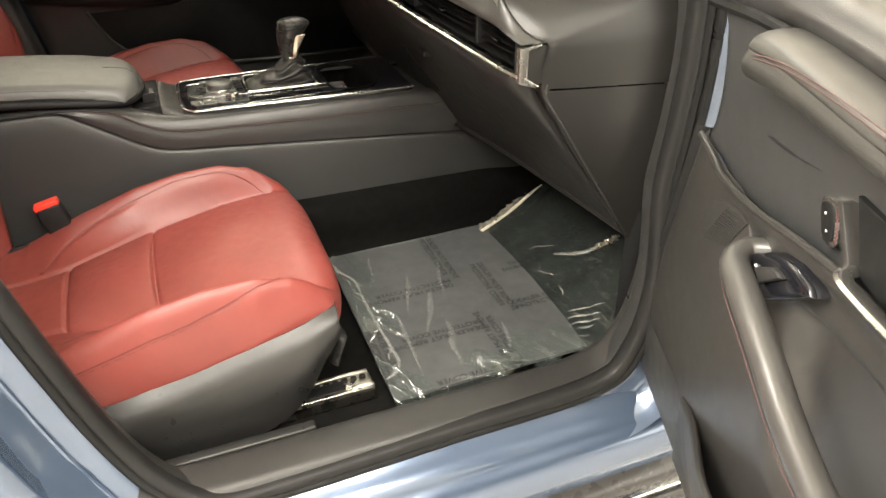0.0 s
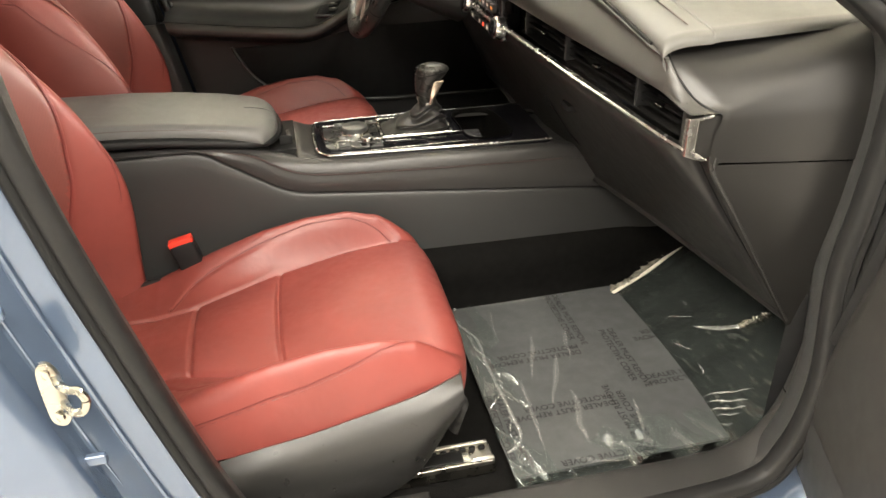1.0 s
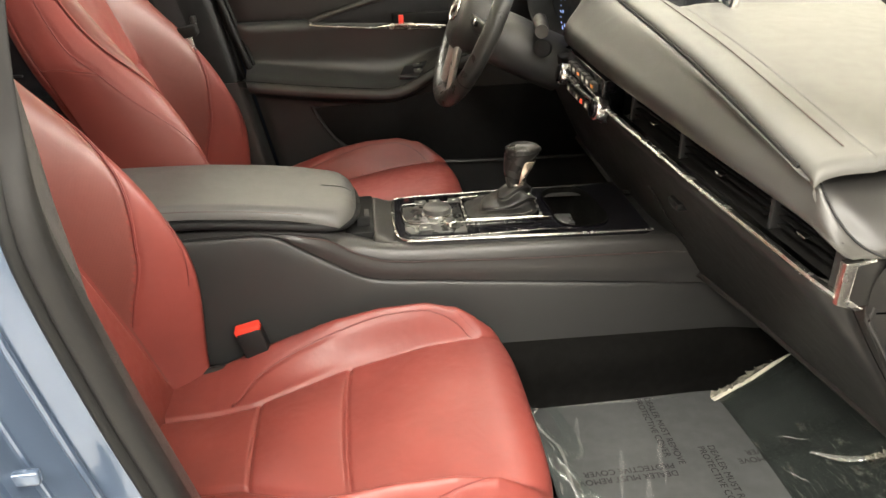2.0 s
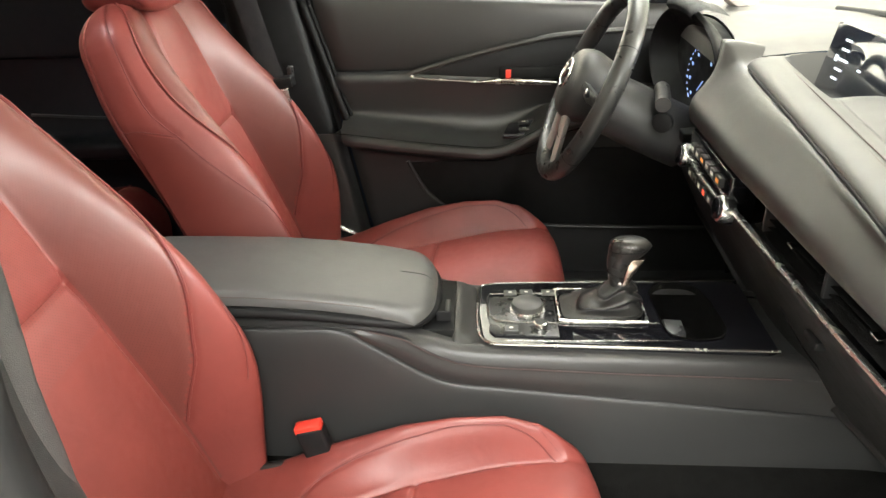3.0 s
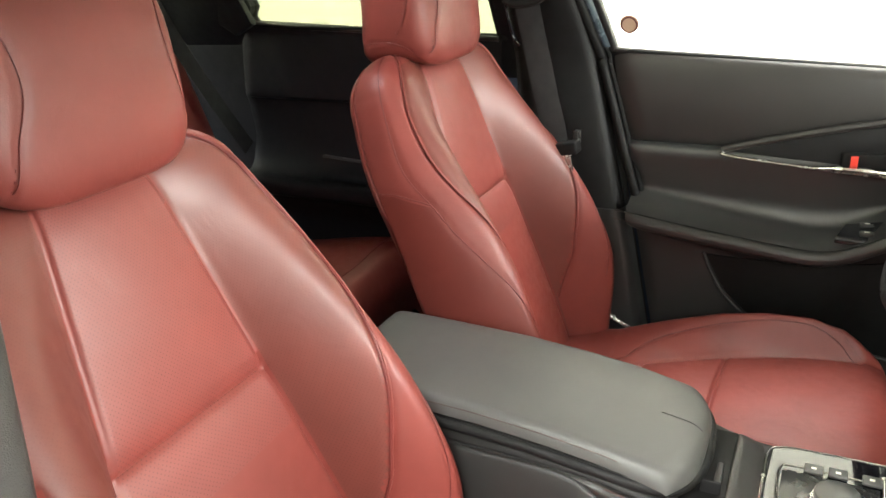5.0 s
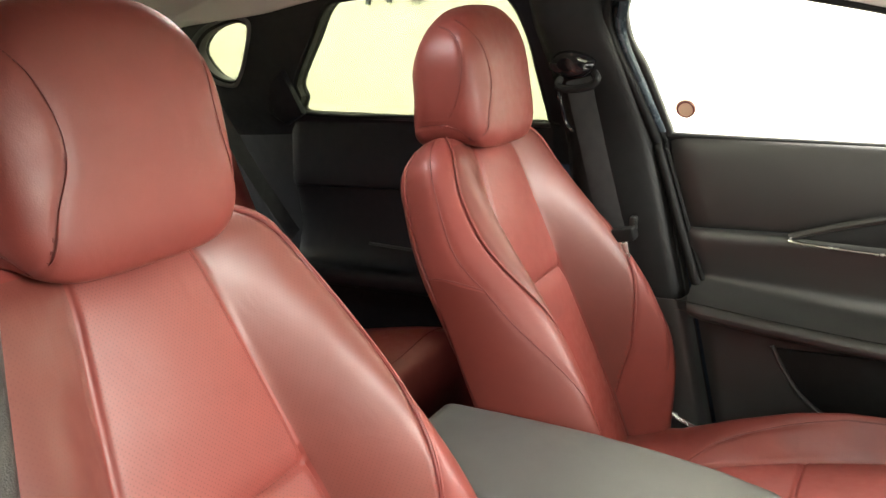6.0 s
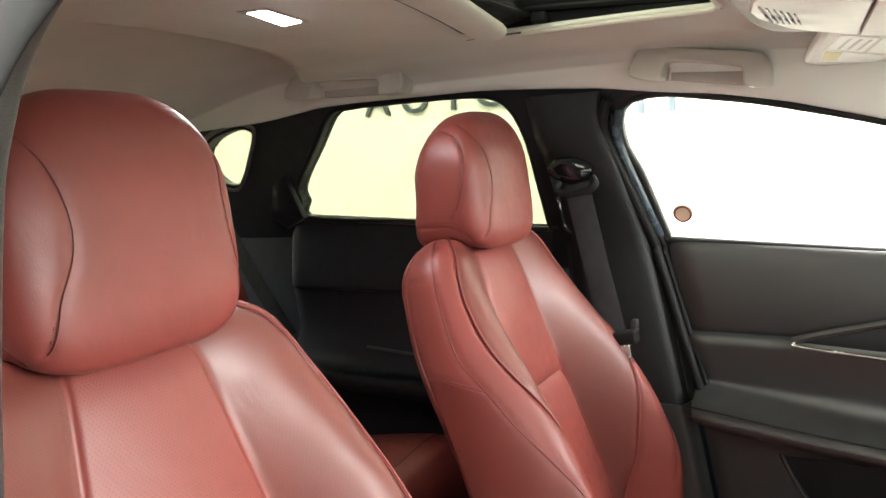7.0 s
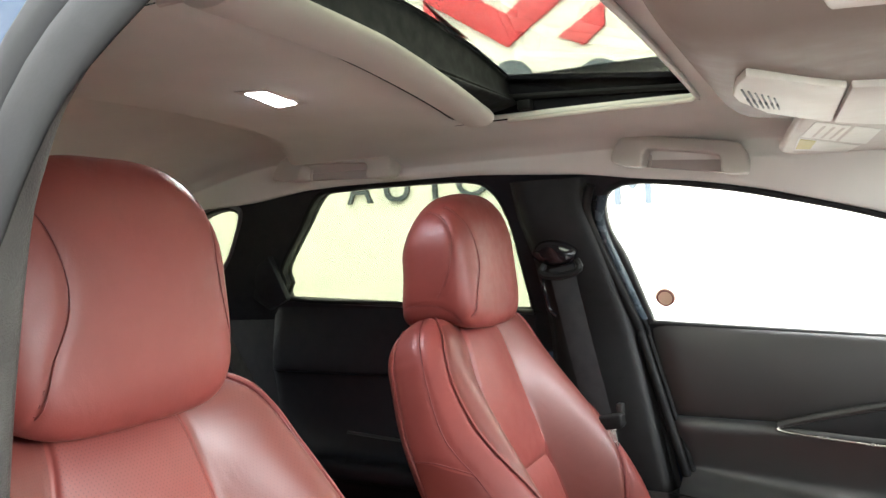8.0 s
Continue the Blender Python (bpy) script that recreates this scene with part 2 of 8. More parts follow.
def tube(name, pts, radius, material, parent=None, label="", sides=8, n=0, closed=False, flat=1.0, up=(0, 0, 1)):
    """A rod along a smooth path; flat below 1 makes it a strap or strip, thin along the path's second normal."""
    P = spline(pts, n or max(8, 8 * len(pts)), closed) if n != 1 else np.asarray(pts, float)
    T = np.roll(P, -1, 0) - np.roll(P, 1, 0) if closed else np.gradient(P, axis=0)
    T /= np.linalg.norm(T, axis=1)[:, None] + 1e-9
    A = np.cross(T, np.array(up, float))
    A /= np.linalg.norm(A, axis=1)[:, None] + 1e-9
    B = np.cross(A, T)
    R = np.asarray(radius, float)
    if R.ndim:
        R = spline(R, len(P))[:, None, None]
    w = np.linspace(0, 2 * math.pi, sides, endpoint=False)
    ring = np.cos(w)[None, :, None] * A[:, None] + flat * np.sin(w)[None, :, None] * B[:, None]
    return sheet(name, P[:, None] + R * ring, material, parent, label, wrap_u=closed, wrap_v=True, caps=not closed)


def box(name, lo, hi, r, material, parent=None, label="", rot=None, segments=3):
    """A block with rounded edges between two corners; rot turns it about its centre."""
    lo, hi = Vector(lo), Vector(hi)
    bm = bmesh.new()
    bmesh.ops.create_cube(bm, size=1)
    bmesh.ops.scale(bm, vec=hi - lo, verts=bm.verts)
    if r:
        bmesh.ops.bevel(bm, geom=bm.edges[:], offset=r, segments=segments, profile=0.5, affect="EDGES")
    m = Matrix.Translation((lo + hi) / 2) @ (rot if rot else Matrix.Identity(4))
    bmesh.ops.transform(bm, matrix=m, verts=bm.verts)
    ob = part(name, bm, material, parent, label)
    sharp(ob.data, 50)
    return ob


AX = {"x": (1, 2, 0), "y": (0, 2, 1), "z": (0, 1, 2)}


def slab(name, poly, axis, a, b, r, material, parent=None, label="", smooth_outline=0, lean=None, segments=2):
    """An outline in the plane across an axis, pushed out from a to b, its rims rounded by r. lean(point) may move points sideways."""
    Q = spline(poly, smooth_outline, True) if smooth_outline else np.asarray(poly, float)
    i, j, k = AX[axis]
    bm = bmesh.new()
    vs = []
    for q in Q:
        p = [0, 0, 0]
        p[i], p[j], p[k] = q[0], q[1], a
        vs.append(bm.verts.new(p))
    f = bm.faces.new(vs)
    out = bmesh.ops.extrude_face_region(bm, geom=[f])
    moved = [g for g in out["geom"] if isinstance(g, bmesh.types.BMVert)]
    d = [0, 0, 0]
    d[k] = b - a
    bmesh.ops.translate(bm, vec=d, verts=moved)
    bmesh.ops.recalc_face_normals(bm, faces=bm.faces)
    if r:
        rims = [e for e in bm.edges if len({round(v.co[k], 5) for v in e.verts}) == 1]
        bmesh.ops.bevel(bm, geom=rims, offset=r, segments=segments, profile=0.5, affect="EDGES", clamp_overlap=True)
    if lean:
        for v in bm.verts:
            v.co = lean(v.co)
    ob = part(name, bm, material, parent, label)
    sharp(ob.data, 35)
    return ob


def disc(name, centre, axis, radius, depth, r, material, parent=None, label="", sides=32):
    """A round button or knob whose axis points along a vector."""
    bm = bmesh.new()
    bmesh.ops.create_cone(bm, cap_ends=True, segments=sides, radius1=radius, radius2=radius, depth=depth)
    if r:
        rims = [e for e in bm.edges if abs(e.verts[0].co.z - e.verts[1].co.z) < 1e-6]
        bmesh.ops.bevel(bm, geom=rims, offset=r, segments=2, profile=0.5, affect="EDGES")
    m = Matrix.Translation(centre) @ Vector(axis).to_track_quat("Z", "Y").to_matrix().to_4x4()
    bmesh.ops.transform(bm, matrix=m, verts=bm.verts)
    ob = part(name, bm, material, parent, label)
    sharp(ob.data, 40)
    return ob


def ramp(x, xs, ys):
    return np.interp(x, xs, ys)


def smooth01(u):
    u = np.clip(u, 0, 1)
    return u * u * (3 - 2 * u)


# ---- the booth round the car ----
GZ = -0.06
def plain(name, lo, hi, material, label, category):
    return tagged(box(name, lo, hi, 0, material), label, category, kind="structure")


plain("ground", (-5.2, -4.2, GZ - 0.1), (5.2, 3.2, GZ), GROUND, "grey sealed concrete floor under the car", "floor")
plain("wall_north", (-5.2, 3.0, GZ), (5.2, 3.2, 3.3), WHITE, "white painted booth wall carrying the sign", "wall")
# unseen wall, kept grey so that it bounces less light into the cabin
plain("wall_south", (-5.2, -4.4, GZ), (5.2, -4.2, 3.3), GREYWALL, "unseen booth wall on the open door side, greyed to cut bounce light", "wall")
plain("wall_east", (5.2, -4.2, GZ), (5.4, 3.2, 3.3), WHITE, "white painted booth wall ahead of the car", "wall")
plain("wall_west", (-5.4, -4.2, GZ), (-5.2, 3.2, 3.3), WHITE, "white painted booth wall behind the car", "wall")
plain("ceiling", (-5.2, -4.2, 3.3), (5.2, 3.2, 3.4), WHITE, "white painted booth ceiling", "ceiling")


def letter(ch, x, z, width, height):
    c = bpy.data.curves.new("letter", "FONT")
    c.body, c.size, c.extrude = ch, 1.0, 0.06
    tmp = new("tmp", c)
    me = bpy.data.meshes.new_from_object(tmp.evaluated_get(bpy.context.evaluated_depsgraph_get()))
    bpy.data.objects.remove(tmp)
    co = np.array([v.co[:] for v in me.vertices])
    lo, hi = co.min(0), co.max(0)
    co = (co - lo) / (hi - lo)
    for v, k in zip(me.vertices, co):
        v.co = (x + k[0] * width, 2.996 - k[2] * 0.02, z + k[1] * height)
    ob = place("wall_letter", me, SIGNBLUE, smooth=False)
    return tagged(ob, f"slate blue raised capital {ch} on the white wall", "sign letter", "wall lettering")


for ch, x0, x1 in (("A", -2.731, -2.554), ("U", -2.47, -2.30), ("T", -2.21, -2.06), ("O", -2.00, -1.80), ("M", -1.11, -0.93)):
    letter(ch, x0, 1.405 if ch == "M" else 1.50, x1 - x0, 0.19)

logo = thing("wall_logo", "red chevron emblem of flat panels on the white wall", "wall sign", (-1.66, 2.99, 2.3))
for poly in ([(-1.66, 2.287), (-1.16, 2.62), (-1.16, 2.80), (-1.66, 2.465), (-2.16, 2.80), (-2.16, 2.62)],
             [(-1.374, 2.30), (-1.24, 2.235), (-1.13, 2.32), (-1.13, 2.44)],
             [(-2.00, 2.42), (-1.92, 2.385), (-2.16, 2.53), (-2.16, 2.62)]):
    slab("emblem_panel", poly, "y", 2.997, 2.975, 0.002, SIGNRED, logo)
for x in (-1.65, -1.17, -0.78):
    ob = disc("wall_roundel", (x, 2.99, 2.02 + 0.06 * (x < -1.4)), (0, -1, 0), 0.135 if x < -1 else 0.12, 0.02, 0.002, SIGNBLUE)
    tagged(ob, "slate blue raised round shape on the white wall", "sign letter", "wall lettering")


# ---- the car's shell ----
car = thing("car_body", "blue-grey painted car shell with its door openings", "car", (0, 0, GZ))


def lean_y(z, s):
    """Half-width of the shell at a height: plumb below the belt, leaning in above it."""
    return s * (0.72 - max(0.0, z - 1.0) * 0.16)


# door opening on the open side, clockwise from the sill
OPEN = [(0.20, 0.325), (-0.06, 0.318), (-0.16, 0.325), (-0.222, 0.372), (-0.268, 0.455), (-0.302, 0.577), (-0.332, 0.70), (-0.362, 0.83),
        (-0.388, 0.98), (-0.392, 1.08), (-0.384, 1.17), (-0.366, 1.245), (-0.325, 1.305), (-0.22, 1.345), (0.0, 1.325), (0.14, 1.26), (0.31, 1.15), (0.46, 1.05), (0.562, 0.965),
        (0.578, 0.87), (0.574, 0.76), (0.565, 0.65), (0.548, 0.50), (0.515, 0.39), (0.45, 0.338)]
ring = spline([(x, lean_y(z, -1) - 0.045 * float(smooth01(((0.60 if x > 0.3 else 0.44) - z) / 0.14)), z) for x, z in OPEN], 160, True)
flat_c = np.array([0.1, 0, 0.8])


def ring_at(grow, dy):
    """The opening's outline, moved outwards in its plane by grow and along y by dy."""
    T = np.roll(ring, -1, 0) - np.roll(ring, 1, 0)
    N = np.stack([T[:, 2], np.zeros(len(T)), -T[:, 0]], -1)
    N /= np.linalg.norm(N, axis=1)[:, None]
    if ((ring - flat_c) * N).sum() < 0:
        N = -N
    R = ring + N * np.asarray(grow).reshape(-1, 1)
    R[:, 1] += dy * (1 - 0.85 * smooth01((ring[:, 2] - 0.98) / 0.12))
    return R


def band(name, steps, material, parent, label="", n=24):
    G = np.stack([ring_at(g, d) for g, d in steps])
    G = spline(G, n)
    return sheet(name, G, material, parent, label, wrap_v=True)


band("door_seal", [(-0.004, 0.012), (-0.012, 0.0), (-0.010, -0.016), (0.002, -0.022), (0.010, -0.015), (0.012, -0.006)], RUBBER, car, "dark rubber door seal")
band("seal_lip", [(0.006, -0.012), (0.006, -0.020), (0.013, -0.024), (0.019, -0.018), (0.019, -0.008)], BLACK, car, "black rubber lip")
band("jamb", [(0.015, -0.002), (0.022, -0.012), (0.045, -0.016), (0.062, -0.022), (0.072, -0.045), (0.078, -0.075)], PAINT, car, "blue-grey painted door jamb")
band("inner_trim_edge", [(-0.006, 0.002), (-0.004, 0.02), (0.004, 0.045), (0.02, 0.06)], PLASTIC, car, "dark plastic trim round the opening", 12)

LINING = [(-0.345, 0.70), (-0.366, 0.80), (-0.377, 0.88), (-0.381, 0.95), (-0.389, 1.05), (-0.397, 1.12), (-0.403, 1.18), (-0.405, 1.245), (-0.400, 1.272), (-0.392, 1.293), (-0.376, 1.312), (-0.352, 1.330), (-0.31, 1.345), (-0.22, 1.355)]
G = []
for x, z in spline(LINING, 60):
    y = lean_y(z, -1)
    G.append(spline([(x - 0.004, y + 0.002, z), (x - 0.002, y + 0.020, z), (x, y + 0.036, z), (x - 0.004, y + 0.046, z), (x - 0.022, y + 0.053, z + 0.006), (x - 0.06, y + 0.056, z + 0.012), (x - 0.13, y + 0.058, z + 0.02)], 24))
sheet("pillar_lining", G, surface("grey_pillar_plastic", (0.050, 0.047, 0.046), 0.45, grain=0.25, grain_size=1100, kind="voronoi"), car, "grey plastic lining of the centre pillar")
# black tube puts in the shade between door seal and painted jamb
R = ring_at(0.027, -0.020)
tube("hinge_side_shade", sorted([p for p in R if p[0] > 0.52 and 0.5 < p[2] < 0.97], key=lambda p: p[2])[::3], 0.009, BLACK, car, "black tube standing for the shaded gap beside the hinges", n=50)

# painted pillar behind the opening, with the catch for the door
zs = np.linspace(0.36, 1.30, 30)
front = np.array([ramp(z, [0.33, 0.37, 0.455, 0.577, 0.70, 0.83, 0.98, 1.10, 1.2, 1.3], [-0.18, -0.222, -0.268, -0.302, -0.332, -0.362, -0.385, -0.392, -0.385, -0.34]) for z in zs])
G = []
for z, x in zip(zs, front):
    y = lean_y(z, -1)
    G.append(spline([(x - 0.055, y - 0.020, z), (x - 0.075, y - 0.05, z), (x - 0.10, y - 0.085, z), (x - 0.15, y - 0.098, z), (x - 0.19, y - 0.10, z), (x - 0.205, y - 0.085, z), (x - 0.215, y - 0.05, z)], 24))
sheet("centre_pillar_panel", G, PAINT, car, "blue-grey painted centre pillar")
G = [spline([(x - 0.222, y - 0.055, z), (x - 0.225, y - 0.09, z), (x - 0.235, y - 0.118, z), (x - 0.30, y - 0.13, z), (x - 0.75, y - 0.13, z)], 20)
     for z, x in zip(zs, front) for y in (lean_y(z, -1),)]
sheet("rear_door_skin", G, PAINT, car, "blue-grey painted rear door edge")
for z in (0.60, 0.80):
    x = float(ramp(z, zs, front)) - 0.075
    box("jamb_plug", (x - 0.014, -0.786, z - 0.007), (x + 0.016, -0.776, z + 0.007), 0.003, PAINT, car)
for grow, dy, r_ in ((0.052, -0.020, 0.004), (0.072, -0.046, 0.003)):
    R = ring_at(grow, dy)
    sel = [p for p in R if p[0] < -0.15 and 0.36 < p[2] < 1.2]
    tube("jamb_crease", sorted(sel, key=lambda p: p[2])[::4], r_, PAINT, car, "pressed ridge in the door jamb", n=50)
catch = slab("door_striker", [(-0.010, -0.012), (-0.008, -0.034), (0.002, -0.042), (0.009, -0.030), (0.008, 0.0), (0.007, 0.026), (-0.001, 0.038), (-0.009, 0.030)], "y", 0.0, -0.006, 0.001, STEEL, car, "galvanised striker plate", smooth_outline=32, lean=lambda p: Vector((-0.388 + p.x, -0.797 + p.y + 0.35 * p.x, 0.712 + p.z)))
tube("striker_loop", [(-0.386, -0.79, 0.728), (-0.378, -0.810, 0.729), (-0.368, -0.820, 0.728), (-0.358, -0.822, 0.726), (-0.354, -0.822, 0.714), (-0.358, -0.822, 0.702), (-0.368, -0.820, 0.699), (-0.378, -0.810, 0.698), (-0.386, -0.79, 0.698)], 0.0045, STEEL, catch, "bright steel loop", n=60)
for z in (0.738, 0.684):
    disc("bolt", (-0.390, -0.803, z), (-0.35, -1, 0.0), 0.0065, 0.005, 0.0012, STEEL, catch, sides=6)

# sill: plastic scuff plate inside, painted step and black cladding outside
path = spline([(-0.250, 0.372), (-0.222, 0.350), (-0.19, 0.340), (-0.10, 0.337), (0.10, 0.337), (0.30, 0.337), (0.42, 0.339), (0.49, 0.354), (0.532, 0.40), (0.553, 0.47), (0.562, 0.55), (0.565, 0.60)], 90)
turn = np.gradient(path, axis=0)
turn /= np.linalg.norm(turn, axis=1)[:, None]
SILLP = surface("sill_plate_plastic", (0.024, 0.0235, 0.0225), 0.42, grain=0.3, grain_size=1100, kind="voronoi")


def sill_at(k, y, h):
    """On the plate's sweep: y across it, h into the opening."""
    return (path[k][0] - turn[k][1] * h, y, path[k][1] + turn[k][0] * h)


SECTION = [(-0.688, -0.055), (-0.692, -0.014), (-0.700, -0.001), (-0.72, 0.003), (-0.748, 0.003), (-0.764, 0.001), (-0.772, -0.008)]
for a, b, name in ((0, 9, "sill_corner"), (9, 70, "sill_trim"), (70, 90, "sill_trim_end")):
    G = [spline([sill_at(k, y, h) for y, h in SECTION], 24) for k in range(a, min(b + 1, 90))]
    sheet(name, G, SILLP, car, "dark grained plastic sill plate")
for k in (9, 70):
    tube("sill_joint", [sill_at(k, y, h + 0.0006) for y, h in SECTION[1:]], 0.0013, BLACK, car, sides=5)
xs = np.linspace(-0.9, 1.1, 24)
G = [spline([(x, -0.775, 0.316), (x, -0.792, 0.300), (x, -0.804, 0.288), (x, -0.816, 0.280), (x, -0.828, 0.276), (x, -0.842, 0.262), (x, -0.850, 0.235), (x, -0.850, 0.20)], 30) for x in xs]
sheet("outer_sill", G, PAINT, car, "blue-grey painted sill")
G = [spline([(x, -0.842, 0.205), (x, -0.862, 0.195), (x, -0.872, 0.175), (x, -0.874, 0.12), (x, -0.86, 0.09), (x, -0.80, 0.08)], 20) for x in xs]
sheet("sill_cladding", G, surface("black_cladding", (0.03, 0.028, 0.026), 0.28, grain=0.2), car, "black plastic sill cladding")
for k in range(3):
    box("cladding_rib", (-0.8, -0.884 + k * 0.004, 0.165 - k * 0.026), (1.05, -0.868 + k * 0.004, 0.172 - k * 0.026), 0.003, CHROME if k == 0 else PLASTIC, car)
# front wing behind the open door
G = [spline([(0.635, -0.745, z), (0.665, -0.80, z), (0.72, -0.83, z), (0.80, -0.84, z), (1.2, -0.84, z)], 16) for z in np.linspace(0.42, 1.0, 14)]
sheet("front_wing", G, PAINT, car, "blue-grey painted front wing edge")

# roof skin and rear end close the shell
G = []
for y in np.linspace(-0.60, 0.60, 13):
    G.append(spline([(x, y, 1.555 - 0.06 * (y / 0.6) ** 2 - 0.05 * ((x + 0.55) / 1.0) ** 2) for x in (-1.75, -1.4, -0.95)], 8))
sheet("roof_panel", G, PAINT, car, "blue-grey painted roof")
for xs_, ys_ in ((np.linspace(-0.96, -0.73, 5), np.linspace(-0.60, 0.60, 13)), (np.linspace(-0.28, 0.15, 7), np.linspace(-0.60, 0.60, 13)), (np.linspace(-0.74, -0.27, 7), np.linspace(0.43, 0.60, 4)), (np.linspace(-0.74, -0.27, 7), np.linspace(-0.60, -0.43, 4))):
    G = [[(x, y, 1.555 - 0.06 * (y / 0.6) ** 2 - 0.05 * (x + 0.55) ** 2 - 0.22 * max(0.0, x + 0.30) + 0.004) for y in ys_] for x in xs_]
    sheet("roof_skin", G, PAINT, car, "blue-grey painted roof beside the sunroof")
G = []
for z in (0.2, 0.6, 0.9, 1.05):
    G.append([(-1.95, y, z) for y in np.linspace(-0.75, 0.75, 6)])
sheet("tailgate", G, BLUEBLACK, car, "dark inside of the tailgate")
G = [[(x, s * 0.80, z) for x in (-1.95, -1.4, -0.6, 0.2, 0.9)] for s in (1,) for z in (0.15, 0.5, 1.0)]
sheet("far_side_skin", G, PAINT, car, "blue-grey painted far side")
G = [[(x, -0.80, z) for x in (-1.95, -1.6, -1.1)] for z in (0.15, 0.5, 1.0)]
sheet("near_side_skin", G, PAINT, car, "blue-grey painted rear side")
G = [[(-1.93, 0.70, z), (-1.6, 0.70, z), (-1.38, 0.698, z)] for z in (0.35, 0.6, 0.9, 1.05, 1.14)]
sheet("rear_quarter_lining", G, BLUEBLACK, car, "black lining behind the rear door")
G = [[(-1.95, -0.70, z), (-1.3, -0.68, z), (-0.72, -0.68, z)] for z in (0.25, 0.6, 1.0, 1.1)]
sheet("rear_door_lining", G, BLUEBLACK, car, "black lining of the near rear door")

hatch = sheet("tailgate_window", [[(-1.95 + 0.63 * (z - 1.05), y, z) for y in np.linspace(-0.62, 0.62, 6)] for z in (1.05, 1.2, 1.40)], TINTED, car, "tinted tailgate window", thick=0.004)
hatch.visible_shadow = False
# carpet: floor pan, tunnel sides and toe board
G = []
for x, z in ((-1.9, 0.42), (-1.0, 0.42), (-0.9, 0.28), (-0.3, 0.278), (0.3, 0.278), (0.52, 0.285), (0.68, 0.36), (0.86, 0.56), (0.95, 0.75)):
    G.append(spline([(x, -0.72, z + 0.02), (x, -0.64, z), (x, -0.40, z), (x, -0.20, z + 0.004), (x, -0.165, max(z, 0.31)), (x, -0.135, max(z, 0.43)), (x, 0.135, max(z, 0.43)), (x, 0.165, max(z, 0.31)), (x, 0.22, z), (x, 0.64, z), (x, 0.74, z + 0.05)], 60))
tagged(sheet("floor", spline(G, 60), CARPET), "black carpet over the car's floor and tunnel", "carpet", kind="structure")
sheet("firewall", [[(0.90, y, z) for y in np.linspace(-0.76, 0.76, 6)] for z in (0.3, 0.6, 0.95)], BLACK, car, "black bulkhead ahead of the footwells")
for s in (-1, 1):
    sheet("kick_panel", spline([[(x, s * (0.665 + 0.02 * (x > 0.6)), z) for x in (0.555, 0.62, 0.75, 0.92)] for z in (0.28, 0.45, 0.6, 0.85)], 16), SOFTDARK, car, "black kick panel beside the footwell")

# far side: sill, pillar foot and closing panels
G = [spline([(x, 0.615, 0.30), (x, 0.632, 0.348), (x, 0.66, 0.352), (x, 0.74, 0.352)], 10) for x in np.linspace(-1.3, 0.6, 6)]
sheet("sill_trim", G, PLASTIC, car, "dark grained plastic sill plate")


# ---- seats ----
def back_axis(z):
    return -0.47 - 0.23 * (z - 0.40) / 0.73


TILT = math.atan2(0.23, 0.73)
NX, NZ = math.cos(TILT), math.sin(TILT)


def soft_ramp(x, xs, ys, h=0.04):
    return float(np.mean(np.interp(x + np.linspace(-h, h, 9), xs, ys)))


